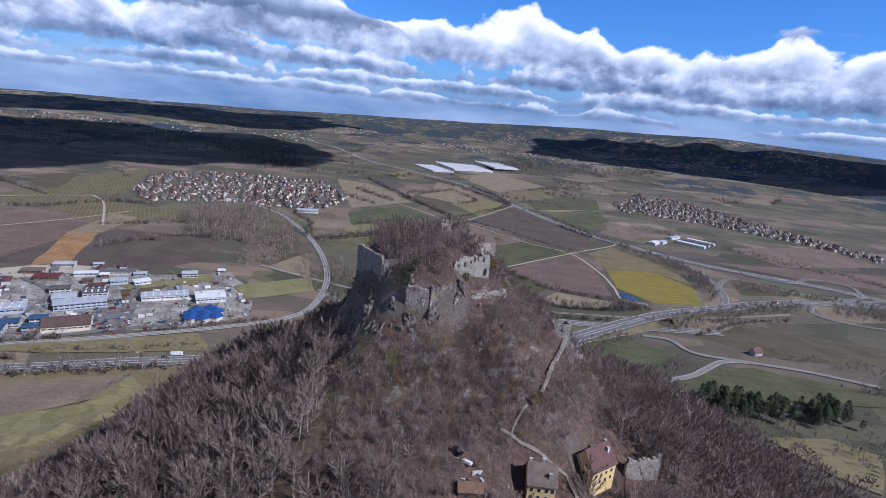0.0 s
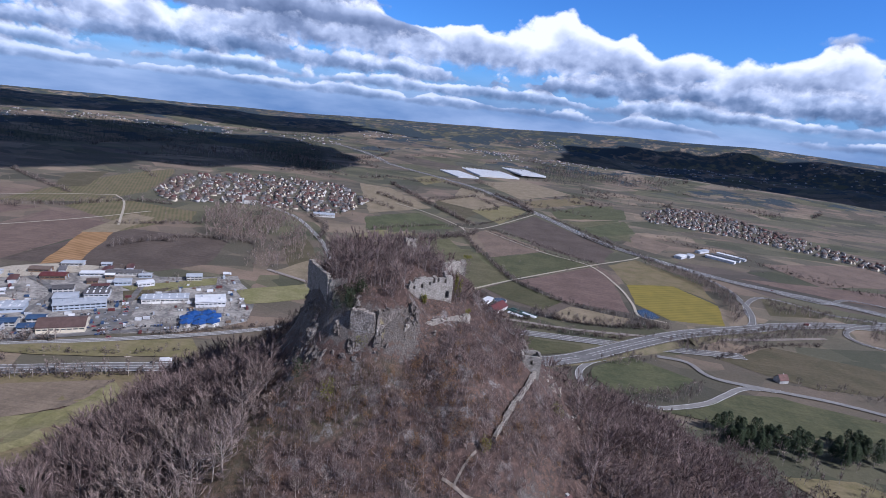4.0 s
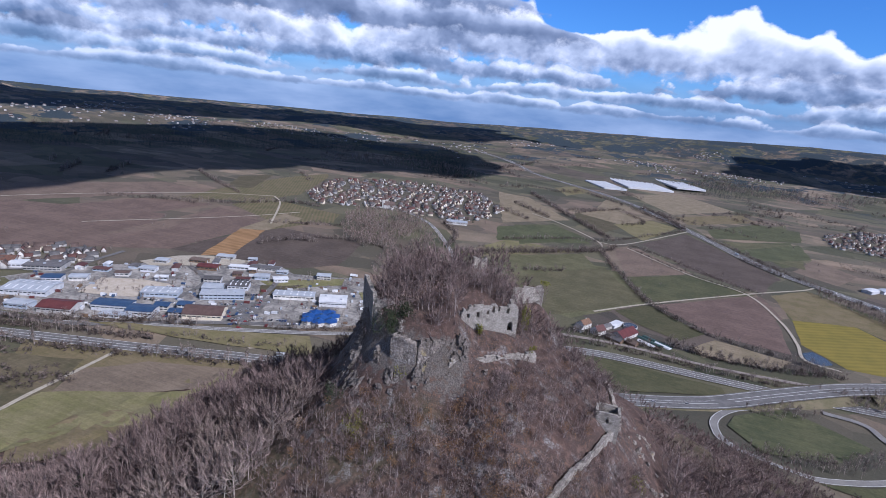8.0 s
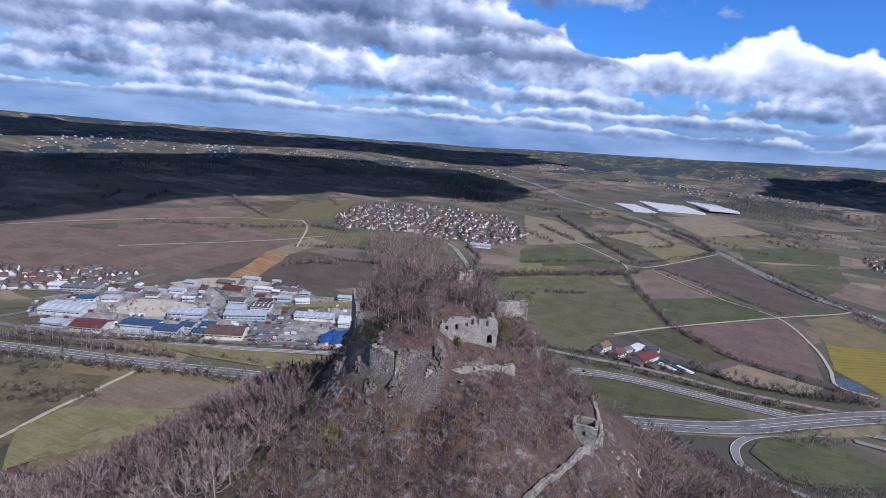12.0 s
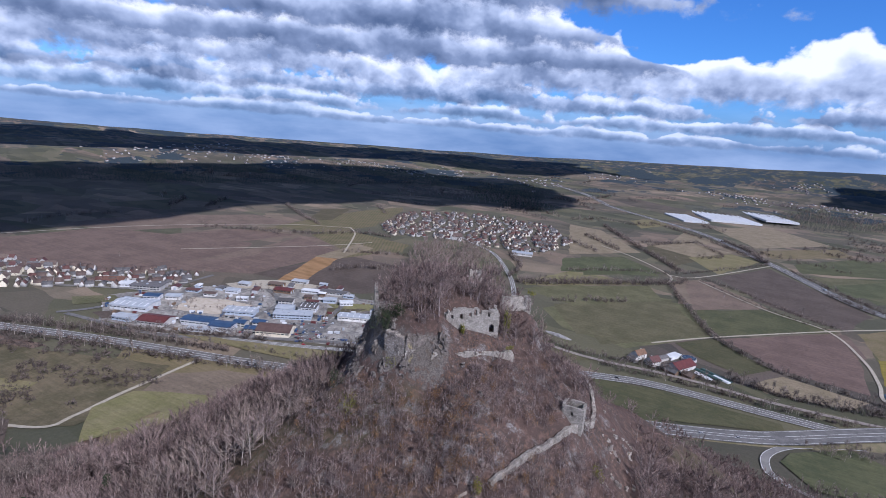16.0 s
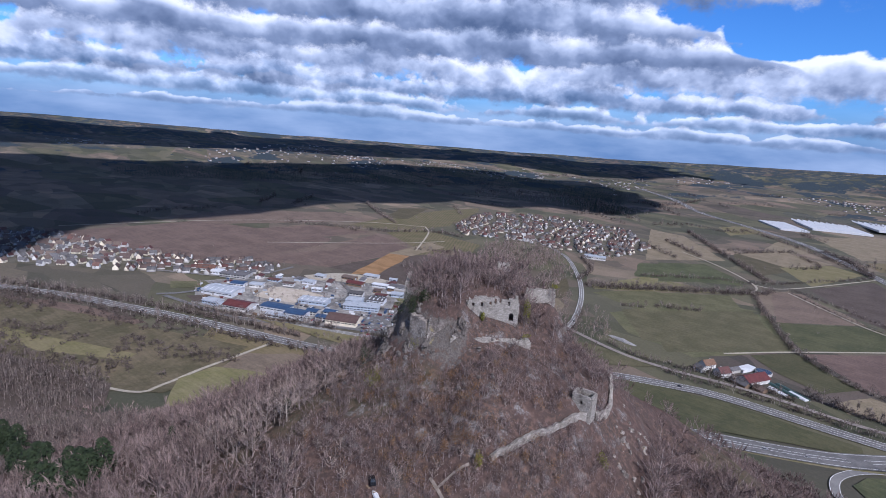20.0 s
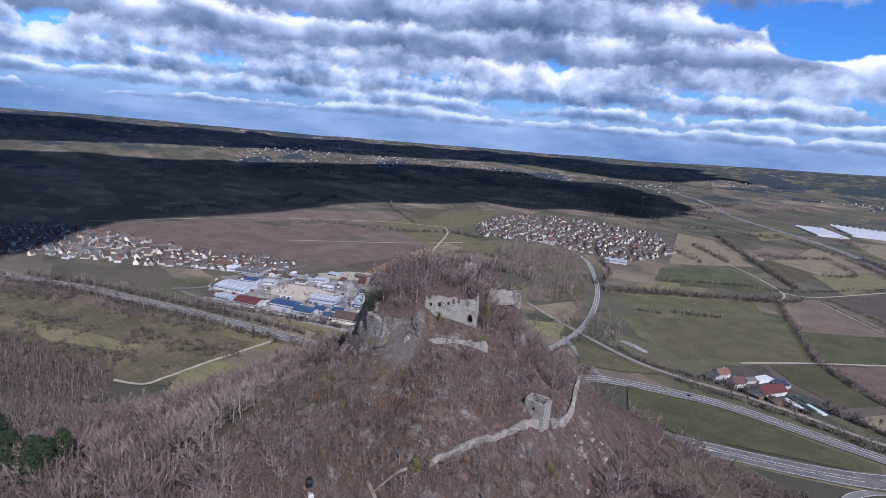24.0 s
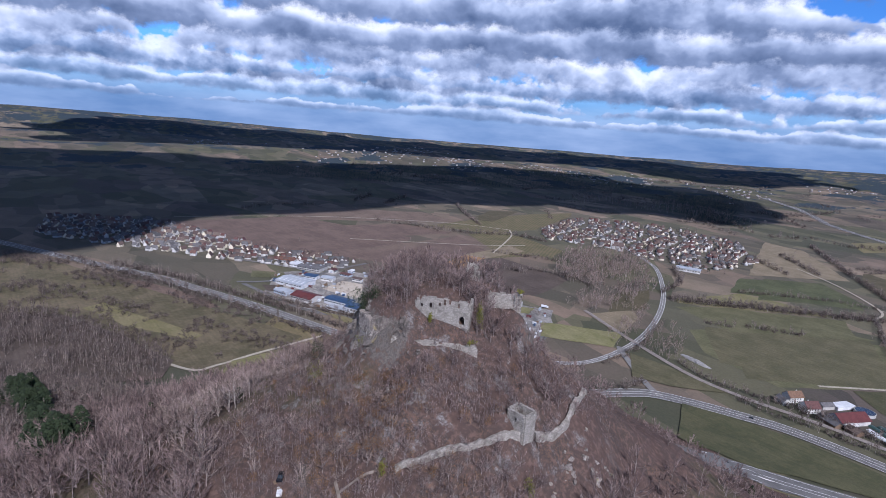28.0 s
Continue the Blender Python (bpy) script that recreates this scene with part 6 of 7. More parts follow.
for pts in ([(-360, 1170), (-420, 1230), (-470, 1330), (-480, 1440), (-470, 1560)], [(-650, 1250), (-540, 1300), (-420, 1330), (-300, 1330), (-230, 1290)], [(-640, 1440), (-500, 1450), (-380, 1460), (-290, 1440)], [(-760, 470), (-860, 400), (-960, 330), (-1060, 260)], [(-640, 520), (-720, 470), (-840, 400)], [(-560, 560), (-600, 510), (-660, 470), (-700, 440)]):
    road("road_lane", pts, 5.5, "asphalt_pale", 0.4, label="narrow grey village lane")
# church on the village's edge
church = gable_house("church", -448, 1205, 0, 30, 24, 11, 9, 16, "plaster_white", "tiles_brown", "white village church with a brown roof and tower", (), (), 0.5, "church")
box_part("steeple", (-15.5, -3, -1, -9.5, 3, 20), "plaster_white", church)
bm = bmesh.new()
bmesh.ops.create_cone(bm, cap_ends=True, segments=4, radius1=4.6, radius2=0.1, depth=9, matrix=Matrix.Translation((-12.5, 0, 24.5)) @ Matrix.Rotation(math.pi / 4, 4, "Z"))
part("spire", bm, "tiles_brown", church)


def far_spot(az, el):
    """The place on the far slopes that lies that way from over the hill, or None."""
    a, t = radians(az), math.tan(radians(el))
    for r in range(1800, 4650, 20):
        x, y = 110 + r * math.sin(a), 90 + r * math.cos(a)
        if ground_z(x, y) - 250 > t * r:
            return x, y
    return None


boxes = []
rng = random.Random(31)
for az, el, n, wide in ((-52.4, -3.5, 60, 160), (-57, -3.9, 50, 260), (-47, -3.9, 70, 260), (-37, -4.1, 40, 180), (-32.3, -4.6, 24, 120), (-19, -4.5, 40, 150), (-71, -3.7, 26, 200), (5, -2.5, 45, 140), (0.4, -3.9, 70, 170), (7.5, -4.0, 60, 140), (27, -2.8, 30, 300), (18, -3.3, 40, 220), (-28.4, -4.3, 40, 260), (32, -2.0, 40, 300), (-12, -3.2, 26, 160), (22, -3.0, 40, 260)):
    spot = far_spot(az, el)
    for _ in range(n if spot else 0):
        x, y = spot[0] + rng.gauss(0, wide * .6), spot[1] + rng.gauss(0, wide * .6)
        boxes.append((rng.randrange(2), x, y, ground_z(x, y), rng.uniform(0, 3.14), rng.uniform(.55, 1.0), 0.85))
FARHOUSE = []
for length in (11, 16):
    hl, hw = length / 2, 5.0
    V = [(sx * hl, sy * hw, z) for sx in (-1, 1) for sy in (-1, 1) for z in (-2, 5)] + [(-hl, 0, 9), (hl, 0, 9)]
    FARHOUSE.append([(V, [(0, 1, 3), (0, 3, 2), (4, 6, 7), (4, 7, 5), (0, 4, 5), (0, 5, 1), (2, 3, 7), (2, 7, 6), (1, 8, 3), (5, 7, 9)]), (V, [(1, 5, 9), (1, 9, 8), (3, 8, 9), (3, 9, 7)])])
joined("far_villages", FARHOUSE, boxes, "white specks of far villages on the slopes", "houses", ("plaster_white", "tiles_brown"))

# ---- trading estate below the hill ----
ESTATE = [(-600, 470), (-560, 560), (-480, 660), (-405, 720), (-340, 690), (-255, 730), (-200, 660), (-178, 590), (-230, 545), (-300, 510), (-360, 485), (-440, 440), (-520, 418)]
tagged(draped("pavement", ESTATE, "yard", 0.1, 60.0, 3.0, 2), "pale paved yards of the trading estate", "pavement", kind="structure")
for corners, mat, label in (
        ([(-488, 492), (-511, 540), (-470, 560), (-425, 570), (-432, 515)], "earth_pale", "pale bare building ground"), ([(-530, 610), (-512, 660), (-470, 690), (-420, 700), (-425, 672), (-470, 632), (-505, 606)], "gravel", "pale gravel and earth of the building yard"),
        ([(-355, 640), (-320, 625), (-300, 650), (-262, 690), (-275, 715)], "field_straw", "dry grass between the yards"), ([(-325, 600), (-345, 628), (-300, 660), (-312, 610)], "field_olive", "grass strip beside the works"), ([(-258, 488), (-240, 480), (-228, 495), (-246, 505)], "earth_pale", "pale levelled sand square in the meadow"),
        ([(-320, 535), (-332, 570), (-300, 585), (-278, 525)], "asphalt", "asphalt car park with marked bays"), ([(-620, 440), (-590, 480), (-560, 470), (-590, 425)], "field_olive", "grass plot at the estate's edge"), ([(-200, 640), (-232, 680), (-150, 745), (-130, 690)], "field_straw", "dry meadow beside the country road"), ([(-500, 128), (-468, 150), (-452, 145), (-480, 120)], "earth_pale", "pale bare patch at the wood's edge"), ([(-545, 425), (-530, 450), (-500, 440), (-515, 420)], "field_dark", "dark plot by the halls")):
    ob = draped("pavement", corners, mat, 0.52 + 0.03 * len(label) % 0.1, 40.0, 1.5, 3)
    tagged(ob, label, "ground", kind="structure")


def hall(name, x, y, length, width, rot, height, wall, roof, label, pitch=0.10, bands=1, doors=2, skylights=0, units=0, category="hall"):
    """A works hall: walls, a shallow two-sided roof with fascia, window bands, roller doors, rooflights, roof units."""
    root = new(name)
    root.matrix_basis = pose(x, y, ground_z(x, y), 0, 0, rot)
    hl, hw = length / 2, width / 2
    top = height + pitch * hw
    bm = bmesh.new()
    pts = [(-hw, -1.0), (hw, -1.0), (hw, height), (0, top), (-hw, height)]
    ends = [[bm.verts.new((sx * hl, *p)) for p in pts] for sx in (-1, 1)]
    bm.faces.new(ends[0]), bm.faces.new(list(reversed(ends[1])))
    for i in range(5):
        bm.faces.new([ends[0][i], ends[0][(i + 1) % 5], ends[1][(i + 1) % 5], ends[1][i]])
    part("wall", bm, wall, root)
    for sy in (-1, 1):
        bm = bmesh.new()
        prof = [(sy * (hw + .7), height - .7 * pitch + .04), (0, top + .04), (0, top + .5), (sy * (hw + .7), height - .7 * pitch + .5)]
        ends = [[bm.verts.new((sx * (hl + .7), *p)) for p in prof] for sx in (-1, 1)]
        for i in range(4):
            bm.faces.new([ends[0][i], ends[0][(i + 1) % 4], ends[1][(i + 1) % 4], ends[1][i]])
        bm.faces.new(ends[0]), bm.faces.new(list(reversed(ends[1])))
        roof_ob = part("roof", bm, roof, root)
        for n in range(skylights):
            u = -hl + (n + .5) * length / skylights
            bm = bmesh.new()
            z0, z1 = height + pitch * hw * .2 + .5, height + pitch * hw * .8 + .5
            vs = [bm.verts.new(p) for p in ((u - .8, sy * hw * .8, z0 + .12), (u + .8, sy * hw * .8, z0 + .12), (u + .8, sy * hw * .2, z1 + .12), (u - .8, sy * hw * .2, z1 + .12))]
            lo = [bm.verts.new((v.co.x, v.co.y, v.co.z - .2)) for v in vs]
            bm.faces.new(vs), bm.faces.new(lo[::-1])
            for i in range(4):
                bm.faces.new([vs[i], vs[(i + 1) % 4], lo[(i + 1) % 4], lo[i]])
            part("rooflight", bm, "sheet_white", roof_ob)
    for sy in (-1, 1):
        for b in range(bands):
            zc = height * (b + .62) / bands
            m = max(2, int(length / 4.5))
            for n in range(m):
                u0 = -hl + (n + .12) * length / m
                box_part("window", (u0, sy * hw - .07, zc - .6, u0 + .76 * length / m, sy * hw + .07, zc + .6), "glass_dark", root)
    for n in range(doors):
        v = -hw + (n + .5) * width / max(doors, 1)
        box_part("door", (hl - .08, v - 1.6, 0, hl + .08, v + 1.6, 3.6), "panel_blue" if n % 2 else "sheet_grey", root)
        box_part("door", (-hl - .08, v - 1.6, 0, -hl + .08, v + 1.6, 3.6), "sheet_grey", root)
    for n in range(units):
        u, v = -hl * .6 + 1.2 * hl * n / max(1, units - 1), hw * .4 * (-1) ** n
        box_part("roof_unit", (u - 1.2, v - 1, height + .4, u + 1.2, v + 1, height + 2.2), "sheet_grey", root)
    return tagged(root, label, category)


hall("hall", -332, 520, 40, 27, 27, 6.0, "plaster_cream", "sheet_brown", "cream supermarket hall with a dark brown hipped roof", 0.34, 1, 0, 0, 0)
hall("hall", -420, 482, 38, 18, 24, 7.0, "panel_wall", "sheet_navy", "white works hall with a navy blue roof", 0.12, 1, 2, 0)
hall("hall", -385, 487, 27, 19, 24, 7.0, "panel_wall", "sheet_navy", "white works hall with a navy blue roof", 0.12, 1, 2, 0)
hall("hall", -400, 468, 30, 9, 24, 4.0, "panel_wall", "sheet_grey", "low white annex with a grey flat roof", 0.03, 1, 1, 0, 2)
hall("hall", -459, 452, 34, 24, 22, 6.0, "plaster_white", "sheet_red", "white hall with a red metal roof", 0.26, 1, 2, 0, 1)
hall("hall", -496, 436, 24, 14, 18, 5.0, "panel_blue", "sheet_grey", "pale blue hall with a grey roof", 0.08, 1, 2)
hall("hall", -529, 470, 48, 32, 24, 6.0, "panel_wall", "sheet_grey", "large pale hall with a light grey roof", 0.12, 1, 3, 6)
hall("office_block", -380, 509, 15, 12, 24, 5.5, "plaster_white", "sheet_navy", "small white office with a dark blue hipped roof", 0.30, 2, 1, category="office")
hall("office_block", -355, 504, 15, 11, 24, 5.5, "plaster_white", "sheet_navy", "small white office with a dark blue hipped roof", 0.30, 2, 1, category="office")
hall("office_block", -363, 524, 15, 12, 24, 5.5, "plaster_white", "sheet_navy", "small white office with a dark blue hipped roof", 0.30, 2, 1, category="office")
hall("office_block", -354, 571, 48, 18, 34, 6.5, "panel_blue", "sheet_grey", "long blue-grey office block with a flat roof", 0.03, 2, 1, 0, 4, "office")
hall("hall", -379, 582, 22, 18, 30, 6.0, "panel_blue", "sheet_grey", "blue clad works hall with a grey roof", 0.1, 1, 2)
hall("hall", -360, 606, 24, 20, 28, 6.0, "panel_wall", "tiles_grey", "hall with a dark grey sawtooth roof", 0.12, 1, 2, 4)
hall("hall", -414, 539, 40, 20, 29, 5.5, "panel_blue", "sheet_grey", "blue clad showroom with a light roof and skylights", 0.05, 1, 1, 5, 2)
hall("hall", -286, 617, 48, 16, 27, 6.0, "plaster_white", "sheet_grey", "long white hall with a blue-grey roof", 0.08, 1, 2, 6)
hall("hall", -238, 628, 32, 24, 28, 6.5, "panel_wall", "sheet_white", "bright white steel hall with a pale roof", 0.06, 1, 3, 0, 2)
hall("house_works", -296, 698, 18, 12, 26, 6.0, "plaster_white", "sheet_grey", "white works building with a pale grey roof", 0.2, 2, 1)
hall("hall", -380, 682, 40, 12, 21, 4.5, "plaster_white", "tiles_grey", "long low white building with a dark roof", 0.14, 1, 2)
hall("hall", -543, 503, 20, 14, 32, 5.5, "panel_wall", "sheet_navy", "small hall with a blue roof", 0.12, 1, 1)
hall("hall", -524, 521, 19, 13, 34, 5.0, "plaster_white", "sheet_grey", "small white hall with a grey roof", 0.15, 1, 1)
hall("house_works", -646, 513, 28, 20, 36, 5.0, "plaster_white", "tiles_orange", "white building with a wide orange tiled roof", 0.35, 1, 1)
hall("hall", -616, 517, 28, 18, 36, 5.0, "panel_wall", "sheet_white", "white hall with a pale flat roof", 0.04, 1, 1, 0, 2)
hall("hall", -590, 528, 42, 26, 30, 6.0, "plaster_white", "tiles_grey", "flat-roofed school-like block with dark windows", 0.02, 2, 1, 0, 3)
hall("hall", -440, 640, 26, 15, 20, 5.0, "timber", "sheet_red", "brown timber shed with a red roof", 0.2, 1, 2)
hall("hall", -470, 655, 22, 13, 16, 4.5, "timber", "tiles_brown", "brown shed on the building yard", 0.2, 1, 1)
hall("hall", -410, 665, 26, 10, 24, 4.0, "panel_wall", "sheet_white", "white container offices on the building yard", 0.02, 1, 1)
hall("hall", -455, 690, 24, 12, 20, 4.5, "plaster_white", "sheet_grey", "white workshop with a grey roof", 0.1, 1, 1)
hall("hall", -360, 650, 18, 12, 30, 5.0, "panel_blue", "sheet_grey", "blue-grey workshop with a pale roof", 0.1, 1, 1)
hall("hall", -335, 655, 18, 11, 44, 5.0, "panel_wall", "sheet_white", "white workshop with stepped pale roofs", 0.1, 1, 1)
hall("hall", -400, 605, 20, 13, 30, 5.5, "plaster_white", "tiles_grey", "white office house with a dark roof", 0.3, 2, 1)
hall("hall", -490, 590, 18, 12, 24, 5.0, "panel_wall", "sheet_grey", "small pale workshop with a grey roof", 0.1, 1, 1)
hall("hall", -500, 560, 16, 10, 30, 4.5, "plaster_white", "tiles_brown", "small white workshop with a brown roof", 0.2, 1, 1)
hall("hall", -505, 625, 16, 12, 18, 4.5, "plaster_white", "sheet_grey", "small white depot with a pale roof", 0.1, 1, 1)
YARD = [(-575, 545), (-540, 620), (-480, 670), (-405, 715), (-345, 685), (-330, 640), (-400, 615), (-450, 565), (-500, 545)]
taken = [(o.location.x, o.location.y) for o in scene.objects if o.parent is None and o.name.split(".")[0] in ("hall", "office_block", "house_works")]
rng = random.Random(44)
for i in range(1000):
    x, y = rng.uniform(-640, -180), rng.uniform(430, 730)
    if not inside(x, y, ESTATE) or any((x - a) ** 2 + (y - b) ** 2 < 19 ** 2 for a, b in taken):
        continue
    if inside(x, y, YARD) and rng.random() < .35 and len(taken) < 96:
        l, w = rng.uniform(9, 19), rng.uniform(7, 11)
        hall("workshop", x, y, l, w, 26 + rng.choice((0, 90)) + rng.gauss(0, 5), rng.uniform(3.2, 5.0), rng.choice(("plaster_white", "panel_wall", "timber", "panel_blue")), rng.choice(("sheet_grey", "tiles_grey", "tiles_brown", "sheet_white", "tiles_red")), "small workshop on the trading estate", rng.uniform(.05, .35), 1, 1, category="workshop")
        taken.append((x, y))
    elif rng.random() < .35:
        s = rng.uniform(.5, 1.2)
        c = rng.choice(("sheet_white", "sheet_grey", "sheet_red", "sheet_navy", "timber", "panel_wall"))
        box = tagged(new("container"), "steel container or stacked load in a yard", "container", "containers in the yards")
        box_part("box_body", (-3 * s, -1.25, .1, 3 * s, 1.25, 2.6 * s), c, box)
        box_part("door", (3 * s, -1.1, .3, 3 * s + .06, 1.1, 2.4 * s), "sheet_grey", box)
        box.matrix_basis = pose(x, y, .2, 0, 0, 28 + rng.choice((0, 90)) + rng.gauss(0, 8))
    else:
        for _ in range(2):
            grow(woods, 4, x + rng.uniform(-5, 5), y + rng.uniform(-5, 5), rng.uniform(.4, .8))
for pts in ([(-575, 399), (-559, 434), (-554, 502), (-573, 574), (-581, 629)], [(-285, 533), (-313, 587), (-339, 658)], [(-391, 540), (-408, 599), (-466, 634)], [(-563, 404), (-424, 431), (-350, 483), (-243, 549)]):
    road("road_lane", pts, 7.0, "asphalt", 0.5, label="grey asphalt road through the trading estate")
# the leisure pool with its cluster of blue tent roofs
pool = tagged(new("pavilion"), "white pavilion under a cluster of bright blue roofs", "pavilion")
pool.matrix_basis = pose(-222, 577, 0, 0, 0, 28)
for i, (u, v, r) in enumerate(((0, 0, 10), (-13, 3, 9), (12, 4, 9), (-7, 13, 8.5), (7, 14, 8.5), (-2, -12, 8), (11, -10, 8), (-14, -9, 7.5))):
    bm = bmesh.new()
    bmesh.ops.create_cone(bm, cap_ends=True, segments=6, radius1=r * .92, radius2=r * .92, depth=5.0, matrix=Matrix.Translation((u, v, 2.0)))
    drum = part("drum", bm, "plaster_white", pool)
    bm = bmesh.new()
    bmesh.ops.create_cone(bm, cap_ends=True, segments=6, radius1=r * 1.05, radius2=r * .12, depth=3.4, matrix=Matrix.Translation((u, v, 6.25)))
    roof = part("roof", bm, "sheet_blue", pool, "bright blue metal roof")
    bm = bmesh.new()
    bmesh.ops.create_cone(bm, cap_ends=True, segments=6, radius1=r * .2, radius2=r * .2, depth=.6, matrix=Matrix.Translation((u, v, 8.1)))
    part("lantern", bm, "sheet_navy", roof)

# ---- farm by the railway ----
gable_house("barn", 98, 737, 0, 62, 34, 17, 5.0, 10.0, "plaster_white", "sheet_red", "large barn with a wide red metal roof", (), (), 0.8, "barn")
gable_house("farm_building", 50, 738, 0, 60, 16, 11, 6.0, 10.5, "plaster_white", "tiles_orange", "white farmhouse with an orange-brown tiled roof", [("s", u, z, 1, 1.3) for u in (-5, -2, 1, 4) for z in (1.6, 4.4)], ((3, 0.5, 1.2),), 0.5, "farmhouse")
gable_house("farm_building", 68, 728, 0, 58, 15, 12, 5.5, 10.5, "plaster_white", "tiles_red", "white farmhouse with a red tiled roof", [("s", u, z, 1, 1.3) for u in (-5, -2, 1, 4) for z in (1.6, 4.4)], ((-3, 0.5, 1.2),), 0.5, "farmhouse")
gable_house("farm_building", 46, 722, 0, -30, 11, 8, 4.0, 7.5, "plaster_white", "tiles_grey", "small white cottage with a grey roof", [("s", u, 1.6, 1, 1.2) for u in (-3, 0, 3)], (), 0.4, "cottage")
gable_house("shed", 88, 717, 0, -28, 20, 9, 3.4, 6.0, "timber", "tiles_grey", "long brown shed with a grey roof", (), (), 0.6, "shed")
gable_house("shed", 108, 716, 0, -25, 12, 9, 3.4, 6.5, "timber", "tiles_brown", "brown timber shed with a rusty roof", (), (), 0.5, "shed")
gable_house("shed", 76, 750, 0, 60, 14, 8, 3.8, 6.0, "concrete", "tiles_grey", "grey stable with a dark roof", (), (), 0.5, "shed")
hall("shelter", 86, 766, 22, 9, 66, 3.6, "sheet_white", "sheet_white", "white roofed shelter beside the slurry tank", 0.03, 0, 0, category="shelter")
bm = bmesh.new()
bmesh.ops.create_cone(bm, cap_ends=True, segments=28, radius1=9, radius2=9, depth=3, matrix=Matrix.Translation((0, 0, 1.5)))
tank = tagged(part("slurry_tank", bm, "concrete"), "round grey concrete slurry tank on the farm", "tank")
tank.matrix_basis = pose(104, 772, 0)
bm = bmesh.new()
bmesh.ops.create_cone(bm, cap_ends=True, segments=28, radius1=8.4, radius2=8.4, depth=.2, matrix=Matrix.Translation((0, 0, 3.1)))
part("cover", bm, "glass_dark", tank)
for i, (x, y, l, mat) in enumerate(((128, 738, 34, "tarp_green"), (136, 742, 38, "tarp_green"), (124, 730, 22, "sheet_white"), (142, 734, 20, "sheet_white"))):
    if "tarp_green" not in MATS:
        mottled("tarp_green", (0.03, 0.06, 0.055), (0.05, 0.09, 0.08), 3.0, 0.5)
    bm = bmesh.new()
    rows = [[bm.verts.new((u * l / 2, 3.2 * math.cos(a), 1.8 * math.sin(a) - .05)) for a in np.linspace(0, math.pi, 7)] for u in (-1, -.9, .9, 1)]
    for a, b in zip(rows, rows[1:]):
        for k in range(6):
            bm.faces.new([a[k], a[k + 1], b[k + 1], b[k]])
    bm.faces.new(rows[0]), bm.faces.new(rows[-1][::-1])
    ob = tagged(part("silage_clamp", bm, mat), "long silage clamp under a " + ("dark green" if mat == "tarp_green" else "white") + " sheet", "silage clamp", "silage clamps on the farm")
    ob.matrix_basis = pose(x, y, 0, 0, 0, -34)
bm = bmesh.new()
bmesh.ops.create_icosphere(bm, subdivisions=4, radius=1.0)
for v in bm.verts:
    k = 1.0 + 0.35 * fbm(v.co.x * 18, v.co.y * 4, 4.0, 6.0)
    v.co = Vector((v.co.x * 19, v.co.y * 4.5, v.co.z * 2.4)) * k
pile = tagged(part("gravel_heap", bm, "plaster_white"), "long pale heap of gravel beside the railway", "heap")
pile.matrix_basis = pose(-54, 744, 0, 0, 0, -14)
gable_house("cottage", 414, 632, 0, 20, 12, 9, 4, 9, "plaster_white", "tiles_red", "white cottage with a red roof among trees", (), ((2, 0.4, 1),), 0.5, "cottage")

# ---- glasshouses far down the valley and the sheds by the motorway ----


def glasshouse(x, y, rot, length, width, spans, label):
    root = tagged(new("glasshouse"), label, "glasshouse", "glasshouses in the valley")
    root.matrix_basis = pose(x, y, ground_z(x, y), 0, 0, rot)
    w = width / spans
    bm = bmesh.new()
    bm_box(bm, -length / 2, -width / 2, -2, length / 2, width / 2, 4.5)
    part("wall", bm, "panel_wall", root)
    bm = bmesh.new()
    prof = [(-w / 2 + .1, 4.55), (w / 2 - .1, 4.55), (0, 6.6)]
    ends = [[bm.verts.new((sx * length / 2, *p)) for p in prof] for sx in (-1, 1)]
    for i in range(3):
        bm.faces.new([ends[0][i], ends[0][(i + 1) % 3], ends[1][(i + 1) % 3], ends[1][i]])
    bm.faces.new(ends[0]), bm.faces.new(ends[1][::-1])
    first = part("span", bm, "sheet_white", root)
    for i in range(spans):
        ob = first if i == 0 else new("span", first.data)
        ob.parent = root
        ob.location = (0, -width / 2 + (i + .5) * w, 0)


glasshouse(-42, 2272, -62, 190, 90, 6, "long pale grey glasshouse in the valley")
glasshouse(70, 2470, -68, 300, 180, 10, "large white glasshouse block in the valley")
glasshouse(230, 2600, -68, 260, 120, 7, "white glasshouse block behind the larger one")
for x, y, l, w, rot, roof in ((498, 1215, 30, 16, 49, "sheet_white"), (522, 1232, 26, 14, 49, "sheet_grey"), (592, 1240, 60, 14, -40, "sheet_white"), (612, 1262, 60, 14, -40, "tiles_grey"), (632, 1280, 60, 14, -40, "sheet_white"), (575, 1300, 40, 12, 40, "sheet_grey")):
    hall("barn", x, y, l, w, rot, 5.0, "panel_wall", roof, "long pale barn by the motorway", 0.15, 0, 1, category="barn")
hall("school_hall", -269, 1172, 44, 20, 20, 6.0, "plaster_white", "sheet_grey", "white sports hall at the village edge", 0.08, 1, 1)

# pond at the tip of the mustard field
mottled("water", (0.010, 0.026, 0.050), (0.016, 0.036, 0.062), 8.0, 0.06, spec=0.8, bump=0.02)
tagged(draped("water", [(302, 813), (317, 826), (328, 812), (331, 794), (314, 780), (303, 786)], "water", 0.55, 20.0, 1.0, 6), "small dark blue pond beside the yellow field", "pond", kind="structure")

# ---- vehicles ----
rng = random.Random(17)
PAINTS = ("paint_white", "paint_black", "paint_silver", "paint_silver", "paint_red", "paint_blue", "paint_black", "paint_silver", "paint_white", "paint_blue", "paint_black")
NAMES = {"paint_white": "white", "paint_black": "black", "paint_silver": "silver", "paint_red": "red", "paint_blue": "dark blue"}
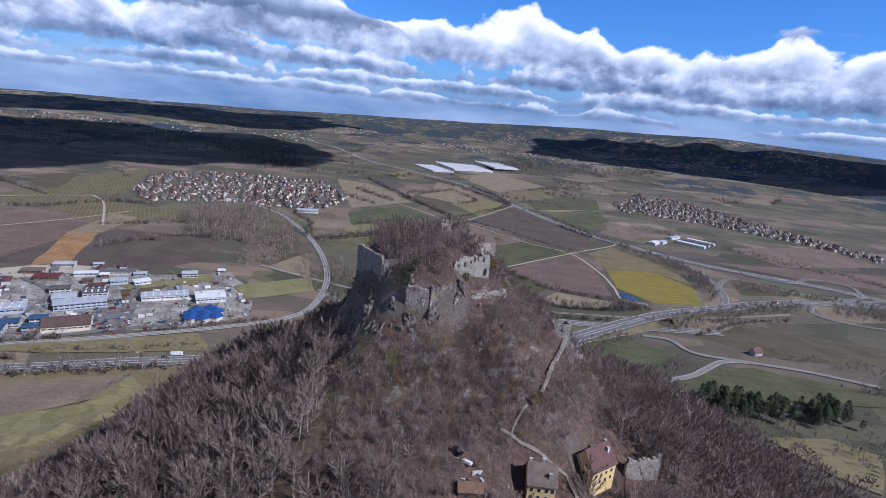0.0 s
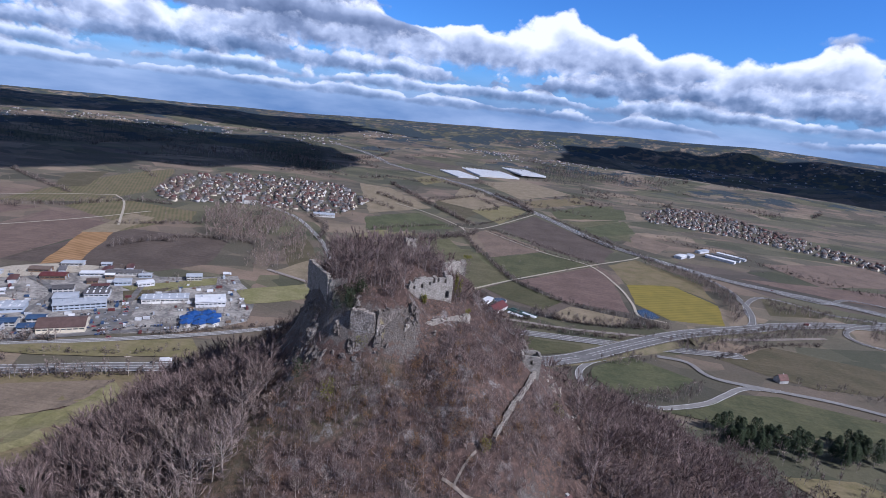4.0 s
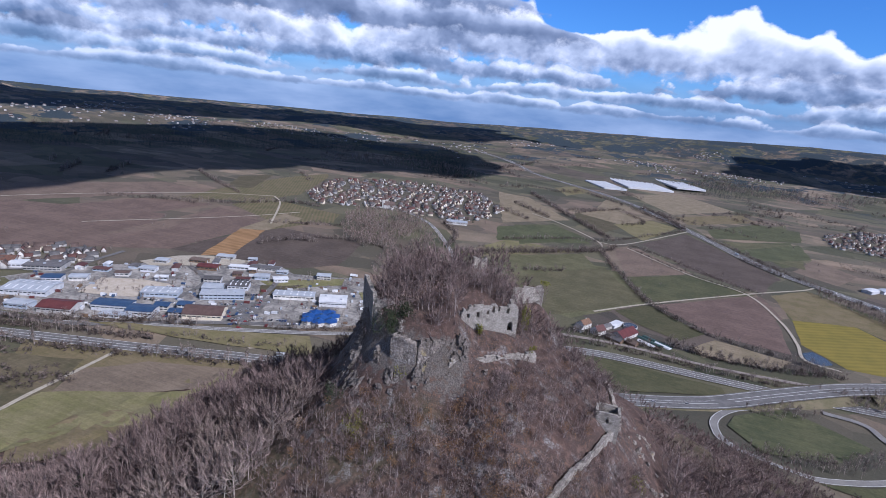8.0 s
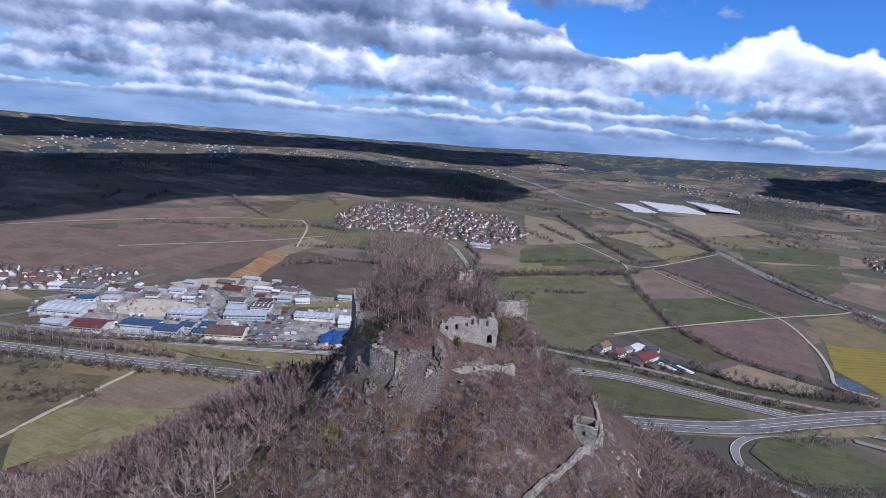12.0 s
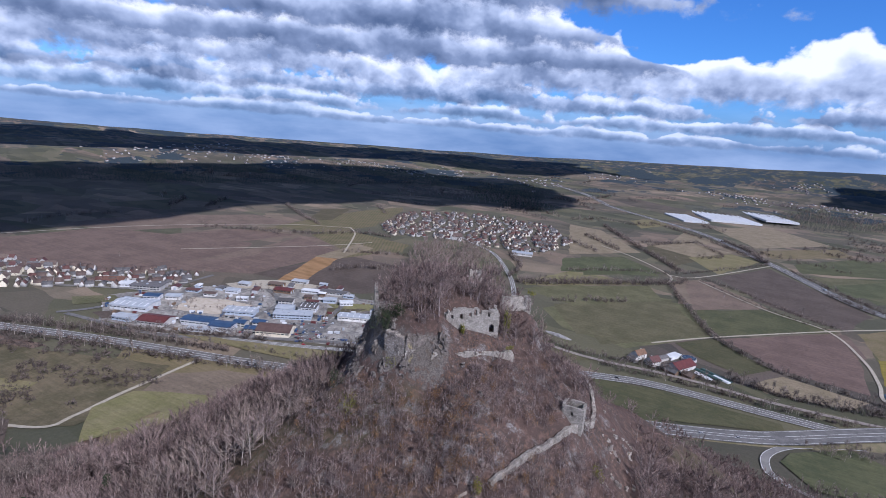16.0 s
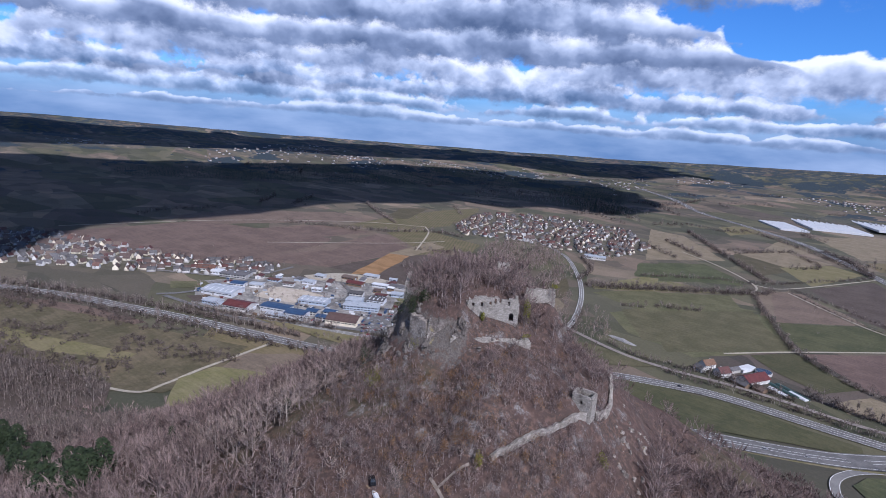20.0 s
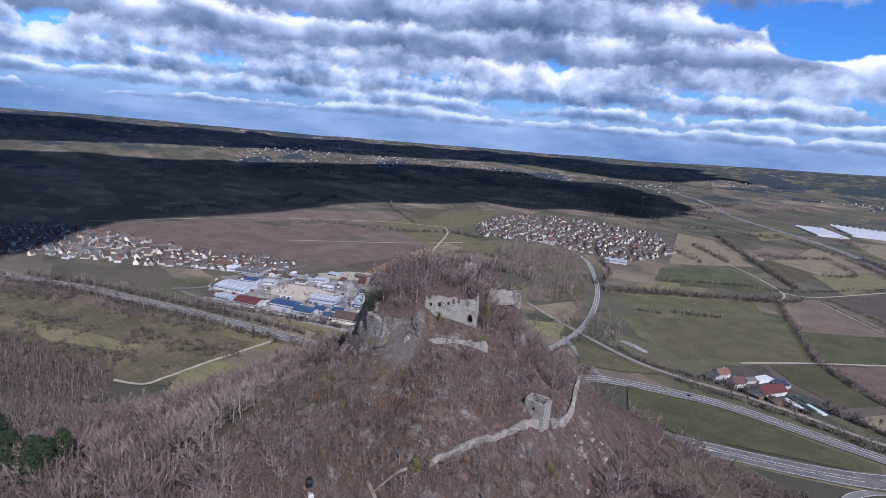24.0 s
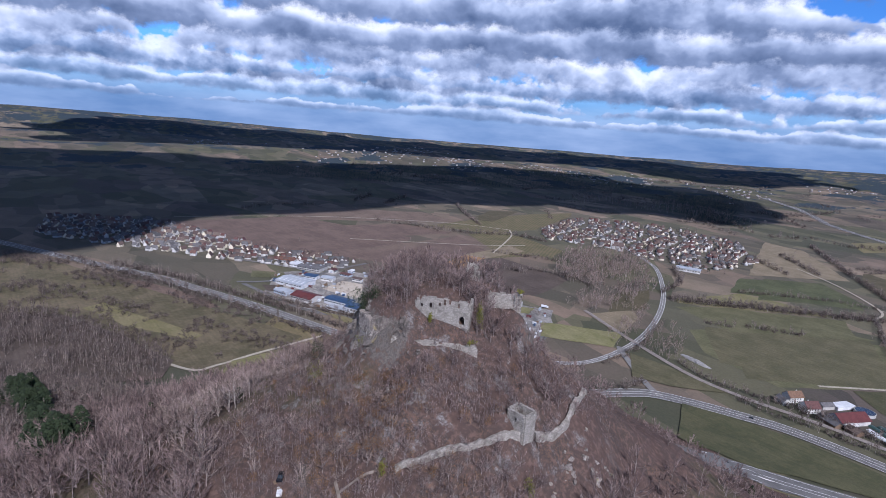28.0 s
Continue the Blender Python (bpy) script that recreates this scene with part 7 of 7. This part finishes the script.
cars = {p: car(p) for p in dict.fromkeys(PAINTS)}
for p, ob in cars.items():
    tagged(ob, NAMES[p] + " car on the asphalt below the hill", "car", "cars on the plain")
placed = set()


def park(x, y, rot, z=0.35):
    p = rng.choice(PAINTS)
    m = pose(x, y, ground_z(x, y) + z, 0, 0, rot)
    if p in placed:
        copy_thing(cars[p], m)
    else:
        placed.add(p)
        cars[p].matrix_basis = m


for row in range(4):
    for i in range(9):
        if rng.random() < .7:
            park(-322 + i * 4.2 * .47 + row * 9.5, 540 + i * 4.2 * .88 - row * 4.0 - 14, 28 + rng.choice((0, 180)))
for x, y, n, a in ((-300, 565, 9, 118), (-268, 545, 8, 28), (-245, 548, 7, 28), (-258, 596, 6, 28), (-415, 517, 9, 24), (-428, 560, 9, 30), (-338, 552, 8, 34), (-450, 474, 6, 22), (-365, 492, 7, 24), (-340, 590, 7, 30), (-395, 520, 6, 24)):
    for i in range(n):
        if rng.random() < .8:
            park(x + i * 3.0 * math.cos(radians(a)), y + i * 3.0 * math.sin(radians(a)), a + 90 + rng.gauss(0, 3))
for x, y, a in ((-520, 357, 20), (-470, 387, 200), (-300, 434, 22), (-213, 477, 20), (-640, 306, 28), (-128, 760, 105), (-150, 830, 112), (60, 558, 32), (130, 582, 32), (160, 596, 212), (230, 648, 36), (310, 704, 36), (400, 770, 36), (520, 836, 25), (330, 1275, 112), (240, 1490, 296), (430, 1160, 308), (600, 1030, 335), (40, 658, 10), (-280, 512, 28)):
    park(x + rng.uniform(-1, 1), y, a, 0.65)
trucks = []
for x, y, a, c in ((-372, 646, 20, "sheet_white"), (-205, 483, 22, "sheet_white"), (300, 1350, 112, "sheet_grey"), (470, 1100, 310, "sheet_white"), (560, 848, 20, "sheet_red"), (-268, 730, 26, "sheet_white")):
    lorry = tagged(new("lorry"), ("white" if c == "sheet_white" else "red" if c == "sheet_red" else "grey") + " lorry with a box body on the road", "lorry", "lorries on the plain")
    box_part("box_body", (-5, -1.25, 1.0, 3.2, 1.25, 3.8), c, lorry)
    box_part("cab", (3.5, -1.2, .6, 5.4, 1.2, 3.1), "paint_white", lorry)
    box_part("windscreen", (5.41, -1.0, 1.8, 5.46, 1.0, 2.8), "glass_dark", lorry)
    for u in (-3.8, -2.4, 4.3):
        for s in (-1.0, 1.0):
            wheel(lorry, u, s, .5, .3)
    lorry.matrix_basis = pose(x, y, ground_z(x, y) + .65, 0, 0, a)
# lamp posts along the estate road
for i, (x, y) in enumerate([(-300, 498), (-270, 516), (-240, 533), (-210, 549), (-180, 564), (-330, 482), (-360, 474)]):
    lamp = tagged(new("street_lamp"), "thin grey street lamp beside the road", "lamp", "street lamps on the estate")
    V, F = tube([(0, 0, -.3), (0, 0, 7.5)], (.09, .06), 6)
    o = new("pole", mesh_np("pole", V, F, ("pipe",)))
    o.parent = lamp
    box_part("head", (-.2, -1.2, 7.4, .2, .1, 7.6), "pipe", lamp)
    lamp.matrix_basis = pose(x, y, 0, 0, 0, 28)

# ---- the joined plants of the plain ----
joined("plain_woods", LOW, woods, "bare brown woods and garden trees on the plain", "woodland", ("bark", "brush_pale"))
# the copse by the orchard also has shade put into its twig colour
joined("foot_groves", FOREST[5:], [p for p in groves if p[2] < 300], "bare copse beside the orchard meadow, twigs coloured as in shade", "woodland", ("bark", "twigs_dark"))
joined("groves", FOREST[5:], [p for p in groves if p[2] >= 300], "pale leafless poplars and ashes before the village", "woodland", ("bark", "twigs"))
joined("hedgerows", SHRUB, hedges, "leafless hedges along tracks and roads", "hedge", ("bark", "brush"))
